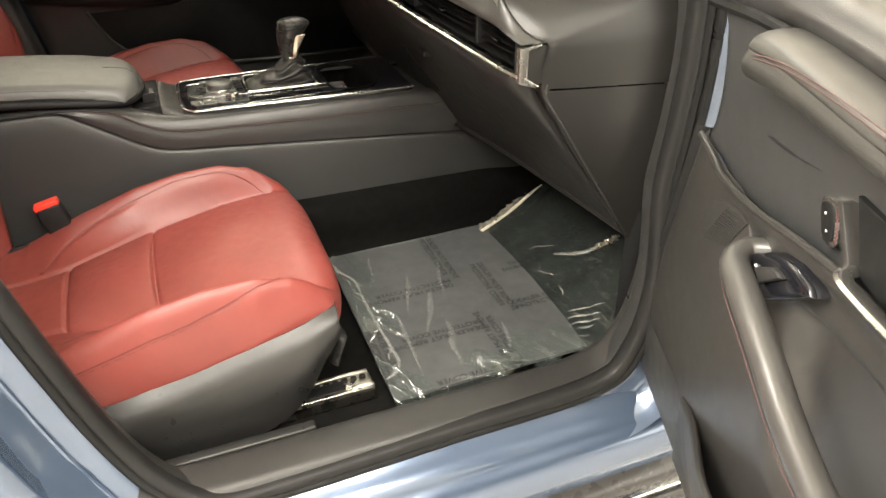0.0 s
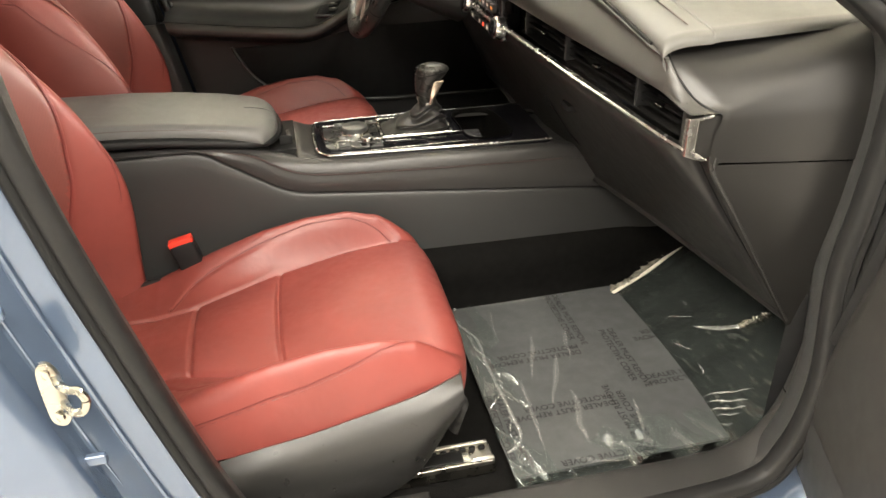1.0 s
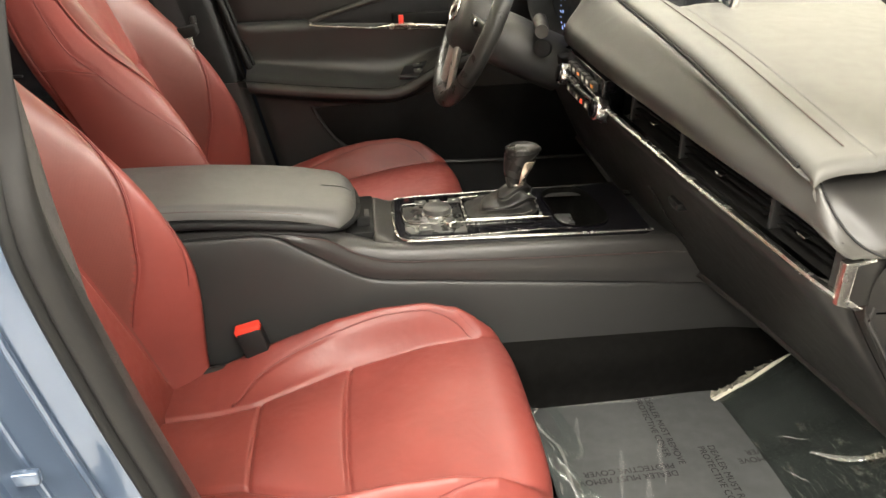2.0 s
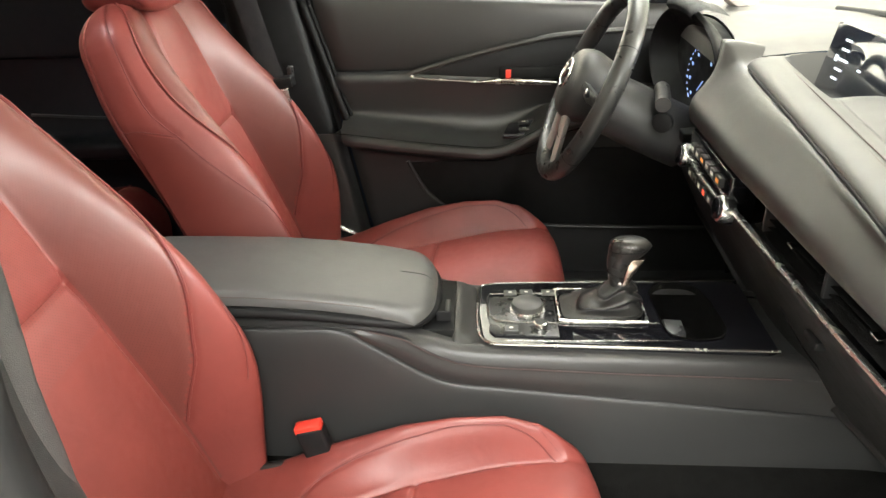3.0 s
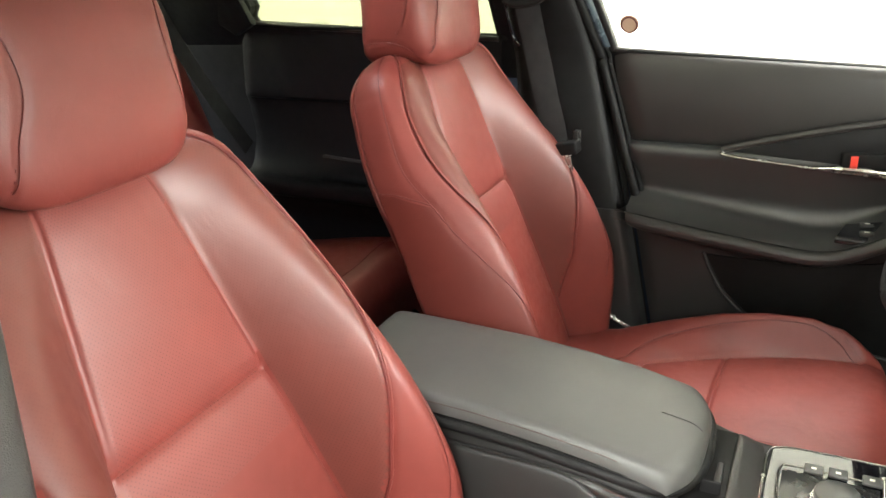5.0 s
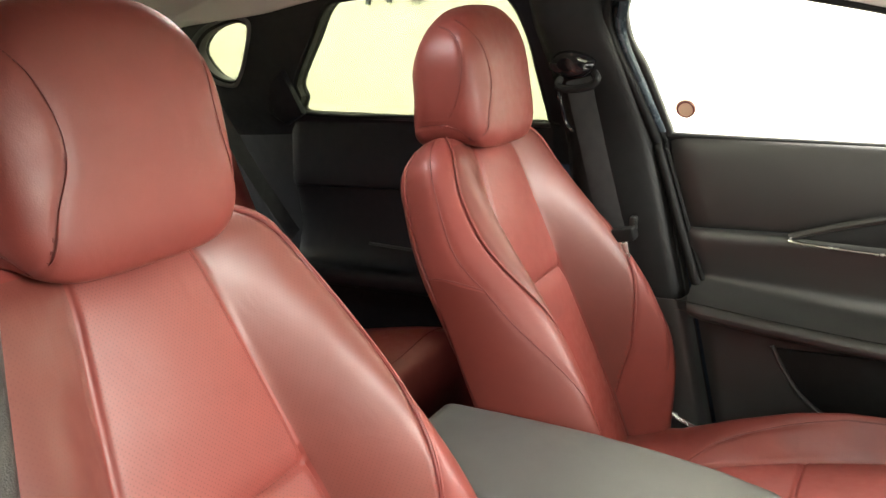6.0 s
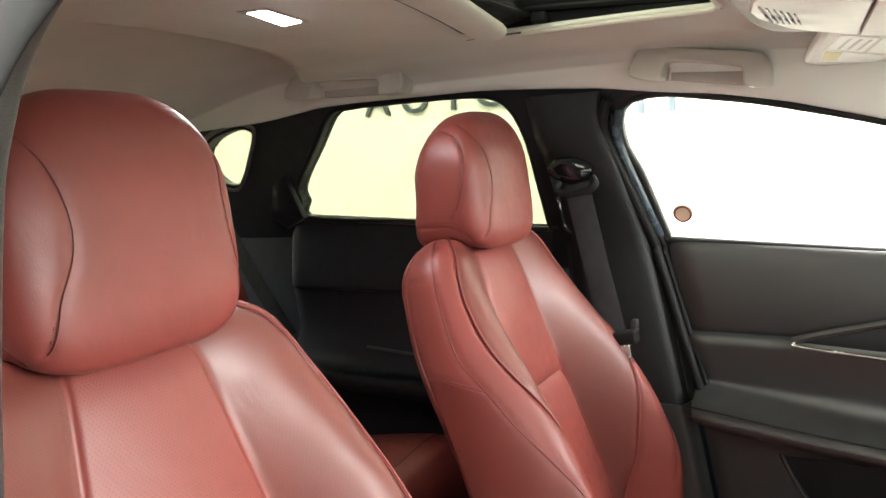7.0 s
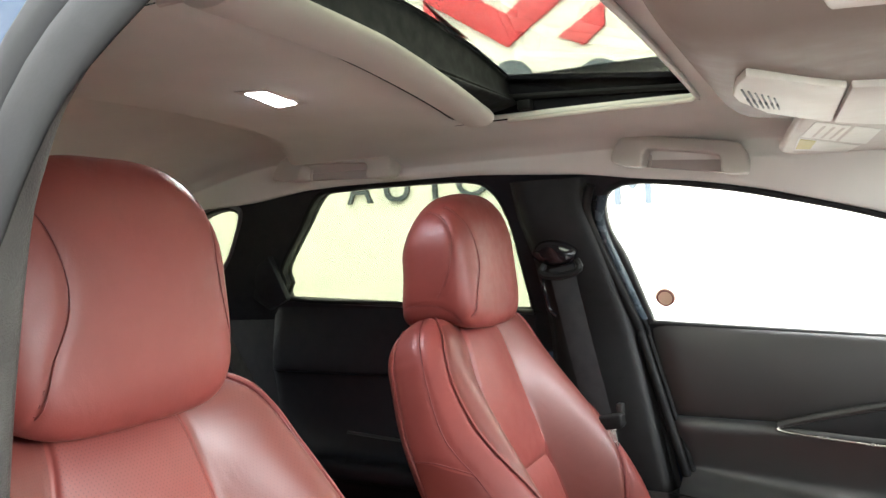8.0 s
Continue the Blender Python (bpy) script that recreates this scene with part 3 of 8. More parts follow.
def backrest_grid():
    """Rows from the foot to the shoulder of a bucket backrest; columns once round it."""
    q_in = np.linspace(-0.5, 0.5, 31)
    p = np.concatenate([np.linspace(0, 0.6, 15)[1:], 0.6 + 0.4 * np.linspace(0, 1, 13)[1:]])
    rows = []
    zz = np.concatenate([np.linspace(0.40, 1.06, 80), 1.06 + 0.068 * np.sin(np.linspace(0, math.pi / 2, 15)[1:])])
    for k, z in enumerate(zz):
        zc = min(z, 1.075)
        w = soft_ramp(zc, [0.40, 0.5, 0.65, 0.80, 0.94, 1.02, 1.075], [0.225, 0.25, 0.258, 0.252, 0.237, 0.222, 0.20])
        yi = soft_ramp(z, [0.40, 0.5, 0.65, 0.85, 1.0, 1.09, 1.13], [0.165, 0.158, 0.142, 0.108, 0.082, 0.066, 0.058])
        b = soft_ramp(zc, [0.40, 0.50, 0.56, 0.64, 0.765, 0.85, 0.94, 1.03, 1.075], [0.045, 0.08, 0.108, 0.132, 0.122, 0.098, 0.064, 0.030, 0.018])
        d = soft_ramp(zc, [0.40, 0.7, 0.80, 0.95, 1.075], [0.035, 0.040, 0.052, 0.082, 0.086])
        top = 1.0
        if z > 1.06:
            top = math.cos(math.asin(min(1.0, (z - 1.06) / 0.068)))
            w *= 0.55 + 0.45 * top
        pan = abs(math.sin(math.pi * (z - 0.42) / 0.43)) if z < 0.85 else abs(math.sin(math.pi * min(1, (z - 0.85) / 0.27)))
        crease = -0.005 * math.exp(-((z - 0.85) / 0.016) ** 2)
        fi = 0.005 + (0.010 * pan) * (1 - (q_in / 0.5) ** 2) + crease
        yq = yi * q_in / 0.5
        rise = np.where(p <= 0.6, b * np.sin(np.clip(p / 0.6, 0, 1) * math.pi / 2) ** 1.15, 0)
        yb = yi + (w - yi) * p
        e = np.clip((p - 0.6) / 0.4, 0, 1)
        yb = np.where(p > 0.6, yi + (w - yi) * (0.6 + 0.4 * np.sin(e * math.pi / 2)), yb)
        side = -0.03
        fb = np.where(p > 0.6, b - (b - side) * (1 - np.cos(e * math.pi / 2)), rise)
        back_y = np.array([w, w - 0.004, w - 0.018, w - 0.05, w - 0.12])
        back_f = np.array([side - (d + side) * 0.5, -d + 0.02, -d, -d - 0.006, -d - 0.010])
        y = np.concatenate([yq, yb, back_y, [0], -back_y[::-1], -yb[::-1]])
        f = np.concatenate([fi, fb, back_f, [-d - 0.012], back_f[::-1], fb[::-1]])
        mid = -d * 0.45
        f = mid + (f - mid) * top
        x0 = back_axis(z)
        rows.append(np.stack([x0 + f * NX, y, z + f * NZ], -1))
    return np.array(rows)


def spow(v, e):
    return np.sign(v) * np.abs(v) ** e


def headrest_points(th, ph):
    """Points on the head restraint: th round it from the front, ph up from -90 to 90 degrees. Its back slants forward to the top."""
    cy, sy = np.cos(ph), np.sin(ph)
    e = np.where(sy > 0, 0.609, 0.385)
    r = spow(cy, e)
    y = 0.1216 * r * spow(np.sin(th), 0.50) * (1 - 0.166 * np.maximum(sy, 0) ** 1.5)
    dep = r * spow(np.cos(th), 0.50)
    ahead = dep > 0
    dep = dep * np.where(ahead, 0.0477, 0.0841 - 0.0422 * sy)
    z = np.where(sy > 0, 0.1077, 0.1153) * spow(sy, e + 0.12)
    x = -0.7076 + dep + 0.0137 * ahead * (1 - sy) * 0.5 * dep / 0.0477 - 0.10 * z
    return np.stack([x, y, 1.2148 + z + 0.105 * dep - 0.0148 * np.maximum(0, dep / 0.0477) * np.maximum(0, -sy)], -1)


HEAD_TH, HEAD_PH = np.meshgrid(np.linspace(0, math.pi, 500), np.radians(np.linspace(-89, 89, 420)))
HEAD_SIDE = headrest_points(HEAD_TH, HEAD_PH).reshape(-1, 3)


def headrest_seam(at, side, axes=(0, 2)):
    """A seam on one side of the head restraint, from places in its side view or, with axes (1, 2), its front view."""
    S = HEAD_SIDE[HEAD_SIDE[:, 0] > -0.72] if axes[0] == 1 else HEAD_SIDE
    P = np.array([S[np.argmin((S[:, axes[0]] - a) ** 2 + (S[:, axes[1]] - b) ** 2)] for a, b in at])
    return spline(P, 60) * np.array([1, side, 1])


def upsample(G, rows, cols):
    """A finer grid through the same surface; the columns close."""
    return np.swapaxes(spline(np.swapaxes(spline(G, (len(G) - 1) * rows + 1), 0, 1), G.shape[1] * cols, True), 0, 1)


def press(G, lines):
    """Sink grooves into a closed grid along lines of (points, depth, width)."""
    du, dv = np.gradient(G, axis=0), np.roll(G, -1, 1) - np.roll(G, 1, 1)
    N = np.cross(du, dv)
    N /= np.linalg.norm(N, axis=2)[..., None] + 1e-12
    C = G - G.mean((0, 1))
    if (N * C).sum() < 0:
        N = -N
    sink = np.zeros(G.shape[:2])
    for P, depth, width in lines:
        P = spline(np.asarray(P, float), 400)
        d2 = np.full(G.shape[:2], 1e9)
        for p in P:
            d2 = np.minimum(d2, ((G - p) ** 2).sum(2))
        sink = np.maximum(sink, depth * np.exp(-d2 / width ** 2))
    return G - N * sink[..., None]


# seams along each bolster: places ahead and out from the seat's middle
INSIDE = [(-0.375, 0.100), (-0.350, 0.135), (-0.325, 0.157), (-0.27, 0.178), (-0.185, 0.194), (-0.10, 0.2015), (-0.03, 0.202), (0.016, 0.197), (0.045, 0.187)]
OUTSIDE = [(-0.40, 0.229), (-0.288, 0.2305), (-0.17, 0.2295), (-0.117, 0.2275), (-0.07, 0.223), (-0.022, 0.215), (0.03, 0.203), (0.058, 0.192)]


def cushion_point(x, y):
    """A point on the cushion's skin, before it is lifted to its seat's height."""
    a = abs(y)
    gx = 1.0 if x <= 0.03 else max(0.0, 1 - ((x - 0.03) / 0.0751) ** 2.4) ** (1 / 2.4)
    gy = 1.0 if a <= 0.197 else max(0.0, 1 - ((a - 0.197) / 0.0431) ** 2.4) ** (1 / 2.4)
    base = 0.395 + 0.06 * float(smooth01((x + 0.02) / 0.08))
    pull = 0.028 * float(smooth01((x + 0.06) / 0.16)) * (a / 0.245) ** 4
    wide = 1.0 - 0.05 * float(smooth01((x + 0.05) / 0.15)) - 0.04 * float(smooth01((-0.30 - x) / 0.2))
    return (x - pull, y * wide, base + (cushion_z(x, y) - base) * gx * gy)


def cushion_z(x, y):
    """Height of the seat's top: flat middle, raised bolsters, dipping to the rear."""
    a = abs(y)
    mid = float(ramp(x, [-0.50, -0.40, -0.18, -0.05, 0.05, 0.12], [0.455, 0.452, 0.474, 0.490, 0.497, 0.498]))
    crest = float(ramp(x, [-0.50, -0.40, -0.30, -0.20, -0.12, -0.04, 0.02, 0.07, 0.12], [0.445, 0.465, 0.505, 0.540, 0.556, 0.560, 0.547, 0.520, 0.505]))
    yi = float(ramp(x, [-0.50, -0.34, -0.26, -0.19, -0.075, 0.03, 0.12], [0.080, 0.092, 0.122, 0.150, 0.171, 0.184, 0.188]))
    if a < yi:
        pan = abs(math.sin(math.pi * (x + 0.331) / 0.145)) ** 0.7 if -0.331 < x < -0.186 else abs(math.sin(math.pi * min(1.0, (x + 0.186) / 0.33))) ** 0.7 if x >= -0.186 else 0.4
        v = mid + 0.013 * pan * (1 - (a / yi) ** 2)
        v -= 0.0055 * math.exp(-((x + 0.187 - 0.35 * y * y) / 0.0034) ** 2)
        v -= 0.0050 * math.exp(-((x + 0.330 - 0.35 * y * y) / 0.0034) ** 2)
    else:
        u = min(1.0, (a - yi) / max(0.030, 0.213 - yi))
        v = mid + (crest - mid) * float(smooth01(u))
    v -= 0.007 * math.exp(-((a - yi) / 0.005) ** 2) * (x < 0.06)
    for line in (INSIDE, OUTSIDE):
        if line[0][0] < x < line[-1][0]:
            v -= 0.0028 * math.exp(-((a - float(ramp(x, [p[0] for p in line], [p[1] for p in line]))) / 0.0038) ** 2)
    return v


def build_seat(name, yc, s, label, lift=0.0):
    """A bucket seat on rails. s: the side (-1 or 1) of its outer flank."""
    seat = thing(name, label, "car seat", (-0.25, yc, 0.28), "front seats")
    # backrest
    G = backrest_grid() + np.array([0, yc, 0])
    nr, nc = G.shape[:2]

    def on_back(rk, side):
        """Points on the backrest from rows and steps out from the insert's edge, on one side of it."""
        P = []
        for r, k in spline(np.array(rk, float), 60):
            r0, col = int(r), (30 + k if side > 0 else -k) % nc
            c0 = int(col)
            f, g = r - r0, col - c0
            A = G[r0, c0] * (1 - g) + G[r0, (c0 + 1) % nc] * g
            B = G[min(r0 + 1, nr - 1), c0] * (1 - g) + G[min(r0 + 1, nr - 1), (c0 + 1) % nc] * g
            P.append(A * (1 - f) + B * f)
        return np.array(P)

    PIPE = [(22, 1.2), (27, 3.2), (32, 5.3), (36, 6.5), (41, 8.3), (47, 10.8), (52, 13.2), (57, 15.4), (62, 17.2), (67, 18.3), (72, 18.5), (77, 18.2), (84, 16.3), (89, 14.0), (92, 12.0)]
    OUTER = [(24, 10.5), (31, 12.8), (38, 15.0), (47, 18.2), (54, 20.2), (60, 21.4), (63, 22.3), (67, 23.2), (73, 23.4), (81, 23.3), (87, 22.6), (91, 21.0)]
    ACROSS = [(65.5, 28.6), (64.5, 27.2), (63, 24.8), (61, 22.4), (60, 21.4)]
    CREASE = int(np.argmin(np.abs(G[:, 15, 2] - 0.852)))
    lines, pipes, outers, acrosses = [], [], [], []
    for side in (1, -1):
        pipes.append(on_back(PIPE, side))
        outers.append(on_back(OUTER, side))
        acrosses.append(on_back(ACROSS, side))
        lines += [(pipes[-1], 0.0034, 0.0042), (outers[-1], 0.0018, 0.0035), (acrosses[-1], 0.0016, 0.0035), (on_back([(8, 0), (30, 0), (60, 0), (88, 0)], side), 0.0040, 0.0034)]
    lines.append((spline(G[CREASE, 0:31], 120), 0.0050, 0.0036))
    fine = press(upsample(G, 2, 2), lines)
    ob = sheet("backrest", fine, LEATHER, seat, "red leather bucket backrest with perforated bolsters", wrap_v=True, caps=True, uv=True, angle=75)
    me = ob.data
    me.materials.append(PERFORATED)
    me.materials.append(SHADEDBOLSTER)
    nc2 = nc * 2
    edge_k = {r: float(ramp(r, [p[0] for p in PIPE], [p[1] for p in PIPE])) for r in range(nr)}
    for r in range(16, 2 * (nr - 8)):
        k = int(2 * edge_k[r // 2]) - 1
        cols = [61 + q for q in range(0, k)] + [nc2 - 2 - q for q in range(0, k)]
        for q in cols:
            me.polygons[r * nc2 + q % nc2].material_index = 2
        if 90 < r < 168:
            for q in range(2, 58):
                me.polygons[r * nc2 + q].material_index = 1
    for side in (1, -1):
        panel_ = []
        for u in np.linspace(0, 1, 70):
            row = []
            for v in np.linspace(0, 1, 22):
                r = 5 + (float(ramp(21.4 + 7.0 * v, [p[1] for p in ACROSS[::-1]], [p[0] for p in ACROSS[::-1]])) - 0.4 - 5) * u
                k = float(ramp(r, [p[0] for p in OUTER], [p[1] for p in OUTER])) + 0.15
                k += (27.7 - k) * v
                a, b = 2 * r, (60 + 2 * k if side > 0 else -2 * k) % nc2
                i, j, f, g = int(a), int(b), a % 1, b % 1
                p = (fine[i, j] * (1 - g) + fine[i, (j + 1) % nc2] * g) * (1 - f) + (fine[i + 1, j] * (1 - g) + fine[i + 1, (j + 1) % nc2] * g) * f
                row.append(p + np.array([0.0005, 0.0010 * side, 0]))
            panel_.append(row)
        sheet("side_panel", panel_, SIDEVINYL, ob, "darker red vinyl side panel")
    for side, P, Q, A in zip((1, -1), pipes, outers, acrosses):
        tube("back_piping", P + np.array([0.0004, 0.0022 * side, 0.0]), 0.0018, LEATHER, ob, "raised red piping", sides=7, n=90)
        tube("back_seam", P - np.array([0.0012, 0.0, 0.0]), 0.0013, DARKRED, ob, "dark red seam", sides=6, n=90)
        tube("back_stitching", Q - np.array([0.0008, -0.0006 * side, 0]), 0.0009, DARKRED, ob, sides=5, n=70)
        tube("side_seam", A + np.array([0, 0.0002 * side, 0]), 0.0009, DARKRED, ob, sides=5, n=30, up=(1, 0, 0))
        tube("edge_piping", on_back([(6, 27.9), (30, 27.9), (50, 27.9), (66, 28.2), (80, 28.2), (88, 27.5)], side) + np.array([0, 0.001 * side, 0]), 0.0021, LEATHER, ob, "raised red piping", sides=7, n=60)
    # head restraint
    th, ph = np.meshgrid(np.linspace(0, 2 * math.pi, 144, endpoint=False), np.radians(np.linspace(-89.5, 89.5, 84)))
    shift = np.array([0, yc, 0])
    H = headrest_points(th, ph) + shift
    seams = []
    for side in (1, -1):
        front = ((0.096, 1.308), (0.093, 1.288), (0.079, 1.262), (0.069, 1.225), (0.070, 1.195), (0.085, 1.160), (0.097, 1.122), (0.102, 1.106)) if side < 0 else ((0.108, 1.300), (0.107, 1.288), (0.101, 1.262), (0.098, 1.225), (0.101, 1.195), (0.108, 1.160), (0.112, 1.130))
        seams.append(headrest_seam(front, side, (1, 2)) + shift)
        seams.append(headrest_seam([(-0.728, 1.291), (-0.704, 1.283), (-0.686, 1.265), (-0.678, 1.238), (-0.680, 1.209), (-0.690, 1.174), (-0.703, 1.148)], side) + shift)
        seams.append(headrest_seam([(-0.790, 1.128), (-0.760, 1.136), (-0.720, 1.139), (-0.690, 1.130), (-0.677, 1.112)], side) + shift)
    hd = sheet("headrest", press(H, [(P, 0.0022, 0.0034) for P in seams]), LEATHER, seat, "padded red leather head restraint", wrap_v=True, caps=True, angle=80)
    for k, P in enumerate(seams):
        tube("headrest_seam", P + np.array([-0.0008, -0.0012 * (1 if k < 3 else -1), 0]), 0.0007, DARKRED, hd, "dark red seam", sides=5, n=70)
        if k % 3 < 2:
            for q in range(2, 58, 2):
                a, b = P[q], P[q] + 0.62 * (P[q + 1] - P[q])
                o = np.array([-0.0035, 0.0006 * (1 if k < 3 else -1), 0])
                tube("stitch", [a + o, b + o], 0.0007, DARKRED, hd, n=2, sides=4)
    for y in (-0.06, 0.06):
        tube("headrest_post", [(-0.705, yc + y, 1.06), (-0.715, yc + y, 1.14)], 0.007, CHROME, seat, "chrome head restraint post", n=6)
    # cushion
    xe = np.concatenate([np.linspace(-0.50, 0.03, 190), 0.03 + 0.075 * np.sin(np.linspace(0, math.pi / 2, 20)[1:])])
    ya = np.concatenate([np.linspace(0, 0.19, 66), 0.19 + 0.050 * np.sin(np.linspace(0, math.pi / 2, 24)[1:])])
    ys = np.concatenate([-ya[::-1], ya[1:]])
    up = np.array([0, yc, lift])
    G = np.array([[cushion_point(x, y) for y in ys] for x in xe]) + up
    cu = sheet("cushion", G, LEATHER, seat, "red leather seat cushion with raised bolsters")
    for sgn in (-1, 1):
        P = np.array([cushion_point(x, sgn * a) for x, a in spline(np.array(INSIDE), 50)]) + up
        tube("cushion_seam", P + np.array([0, 0, 0.0006]), 0.0011, DARKRED, cu, "dark red seam", sides=6, n=80)
        tube("cushion_piping", P + np.array([0, 0.0026 * sgn, 0.0020]), 0.0014, LEATHER, cu, "raised red piping", sides=6, n=80)
        P = np.array([cushion_point(x, sgn * a) for x, a in spline(np.array(OUTSIDE), 50)]) + up
        tube("cushion_seam", P + np.array([0, 0.0008 * sgn, 0.0002]), 0.0010, DARKRED, cu, "dark red seam", sides=6, n=80)
        for k in range(3, 48):
            o = np.array([0, 0.0030 * sgn, -0.0040])
            tube("stitch", [P[k] + o, P[k] + 0.6 * (P[k + 1] - P[k]) + o], 0.0007, DARKRED, cu, n=2, sides=4)
    # pan under the cushion and its outer shield
    box("seat_pan", (-0.45, yc - 0.21, 0.33), (0.05, yc + 0.21, 0.40 + lift), 0.02, BLACK, seat, "black seat pan")
    G = []
    for u in np.linspace(0, 1.16, 40):
        v_ = min(u, 1.0)
        x = -0.40 + 0.472 * v_ + 0.012 * math.sin(min(1.0, max(0.0, (u - 1) / 0.16)) * math.pi / 2)
        wrap = 0.10 * max(0.0, (u - 1) / 0.16) ** 1.2 + 0.010 * float(smooth01((u - 0.86) / 0.14))
        zt = float(ramp(v_, [0, 0.37, 0.51, 0.67, 0.83, 1.0], [0.388, 0.419, 0.429, 0.447, 0.466, 0.488])) - 0.10 * max(0.0, u - 1)
        zb = float(ramp(u, [0, 0.25, 0.424, 0.542, 0.644, 0.737, 0.82, 0.881, 0.949, 1.0, 1.16], [0.31, 0.295, 0.281, 0.276, 0.278, 0.287, 0.31, 0.344, 0.395, 0.425, 0.44]))
        col = []
        for v in np.linspace(0, 1, 16):
            z = zt + (zb - zt) * v
            out = 0.243 + 0.018 * math.sin(min(1, v * 4.5) * math.pi / 2) + 0.008 * math.sin(v * math.pi) - 0.02 * max(0, v - 0.5) - wrap
            col.append((x - 0.06 * wrap * v, yc + s * out, z))
        col.insert(0, (x, yc + s * (0.222 - wrap), zt - 0.014))
        G.append(col)
    sheet("side_shield", G, SHIELD, seat, "dark grey plastic side shield with scuff marks", angle=55)
    for y, x1 in ((s * 0.214, 0.128), (-s * 0.185, 0.12)):
        rail = box("seat_rail", (-0.50, yc + y - 0.024, 0.280), (x1, yc + y + 0.024, 0.302), 0.003, STEEL, seat, "steel seat rail")
        box("rail_slider", (-0.46, yc + y - 0.013, 0.300), (x1 - 0.05, yc + y + 0.013, 0.307), 0.003, BLACK, rail)
        for q_ in (-1, 1):
            box("rail_lip", (-0.46, yc + y + q_ * 0.021 - 0.004, 0.300), (x1 - 0.004, yc + y + q_ * 0.021 + 0.004, 0.310), 0.002, RAILSTEEL, rail, "bright rolled rail edge")
        box("rail_stop", (x1 - 0.042, yc + y - 0.024, 0.300), (x1 - 0.002, yc + y - 0.016, 0.314), 0.002, RAILSTEEL, rail)
        for k in range(9):
            box("rail_notch", (-0.02 + k * 0.016, yc + y + 0.009, 0.300), (-0.010 + k * 0.016, yc + y + 0.015, 0.3085), 0.001, BLACK, rail)
    box("rail_cover", (-0.34, yc + s * 0.279 - 0.010, 0.268), (0.012, yc + s * 0.279 + 0.010, 0.303), 0.004, SHIELD, seat, "black plastic rail cover")
    tube("height_bracket", [(0.068, yc + s * 0.17, 0.43), (0.086, yc + s * 0.178, 0.385), (0.070, yc + s * 0.185, 0.335)], 0.012, SHIELD, seat, "grey seat bracket", flat=0.5)
    return seat


build_seat("passenger_seat", -0.372, -1, "red leather front passenger seat with perforated bolsters")
build_seat("driver_seat", 0.374, 1, "red leather driver's seat with perforated bolsters", 0.045)


# ---- centre console ----
console = thing("center_console", "charcoal centre console with gloss black gear panel and armrest", "console", (0, 0, 0.30))
CX = [-0.72, -0.55, -0.40, -0.30, -0.25, -0.20, -0.16, -0.13, -0.10, -0.06, 0.0, 0.15, 0.30, 0.40, 0.52, 0.66]
TOP = [0.690, 0.690, 0.690, 0.688, 0.682, 0.672, 0.658, 0.648, 0.641, 0.637, 0.634, 0.630, 0.626, 0.622, 0.60, 0.57]


def console_w(x):
    return float(ramp(x, [-0.72, -0.3, 0.0, 0.4, 0.66], [0.105, 0.108, 0.112, 0.118, 0.122]))


for s in (-1, 1):
    side = []
    for x, zt in zip(CX, TOP):
        w = console_w(x)
        low = float(ramp(x, [-0.72, -0.30, -0.22, -0.155, -0.12, -0.07, 0.10, 0.45, 0.66], [0.690, 0.690, 0.637, 0.597, 0.584, 0.579, 0.563, 0.530, 0.51]))
        low = min(low, zt - 0.004)
        side.append([(x, s * w, low - 0.003), (x, s * (w + 0.007), low - 0.012), (x, s * (w + 0.012), low - 0.06), (x, s * (w + 0.014), 0.44), (x, s * (w + 0.014), 0.405), (x, s * (w - 0.01), 0.395)])
    G = np.array([spline(r, 22) for r in side])
    sheet("side_panel", spline(G, 60), PLASTIC, console, "dark grained plastic side panel")
    flank = []
    for x, zt in zip(CX, TOP):
        w = console_w(x)
        low = min(float(ramp(x, [-0.72, -0.30, -0.22, -0.155, -0.12, -0.07, 0.10, 0.45, 0.66], [0.690, 0.690, 0.637, 0.597, 0.584, 0.579, 0.563, 0.530, 0.51])), zt - 0.004)
        bead = min(float(ramp(x, [-0.72, -0.23, -0.16, -0.12, -0.08, 0.10, 0.40, 0.66], [0.690, 0.684, 0.641, 0.622, 0.615, 0.606, 0.597, 0.57])), zt - 0.002)
        flank.append([(x, s * (w - 0.030), zt), (x, s * (w - 0.012), zt), (x, s * (w - 0.002), zt - 0.006), (x, s * (w + 0.005), bead + 0.002), (x, s * (w + 0.004), bead - 0.002), (x, s * (w + 0.008), (bead + low) / 2), (x, s * (w + 0.006), low)])
    G = np.array([spline(r, 26) for r in flank])
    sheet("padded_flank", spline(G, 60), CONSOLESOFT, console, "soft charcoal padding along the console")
    P = [(x, s * (console_w(x) + 0.0062), min(float(ramp(x, [-0.72, -0.23, -0.16, -0.12, -0.08, 0.10, 0.40, 0.66], [0.690, 0.684, 0.641, 0.622, 0.615, 0.606, 0.597, 0.57])), zt - 0.004)) for x, zt in zip(CX, TOP) if -0.3 < x < 0.5]
    tube("console_stitching", P, 0.0011, surface("dull_red_thread", (0.06, 0.036, 0.034), 0.8), console, "dull red stitching", sides=5, n=60)
for xa, xb in ((-0.72, -0.06), (0.37, 0.66)):
    G = [[(x, y, float(ramp(x, CX, TOP)) - 0.004) for y in np.linspace(-0.09, 0.09, 5)] for x in np.linspace(xa, xb, 16)]
    sheet("console_top", G, PLASTIC, console, "dark plastic console top")

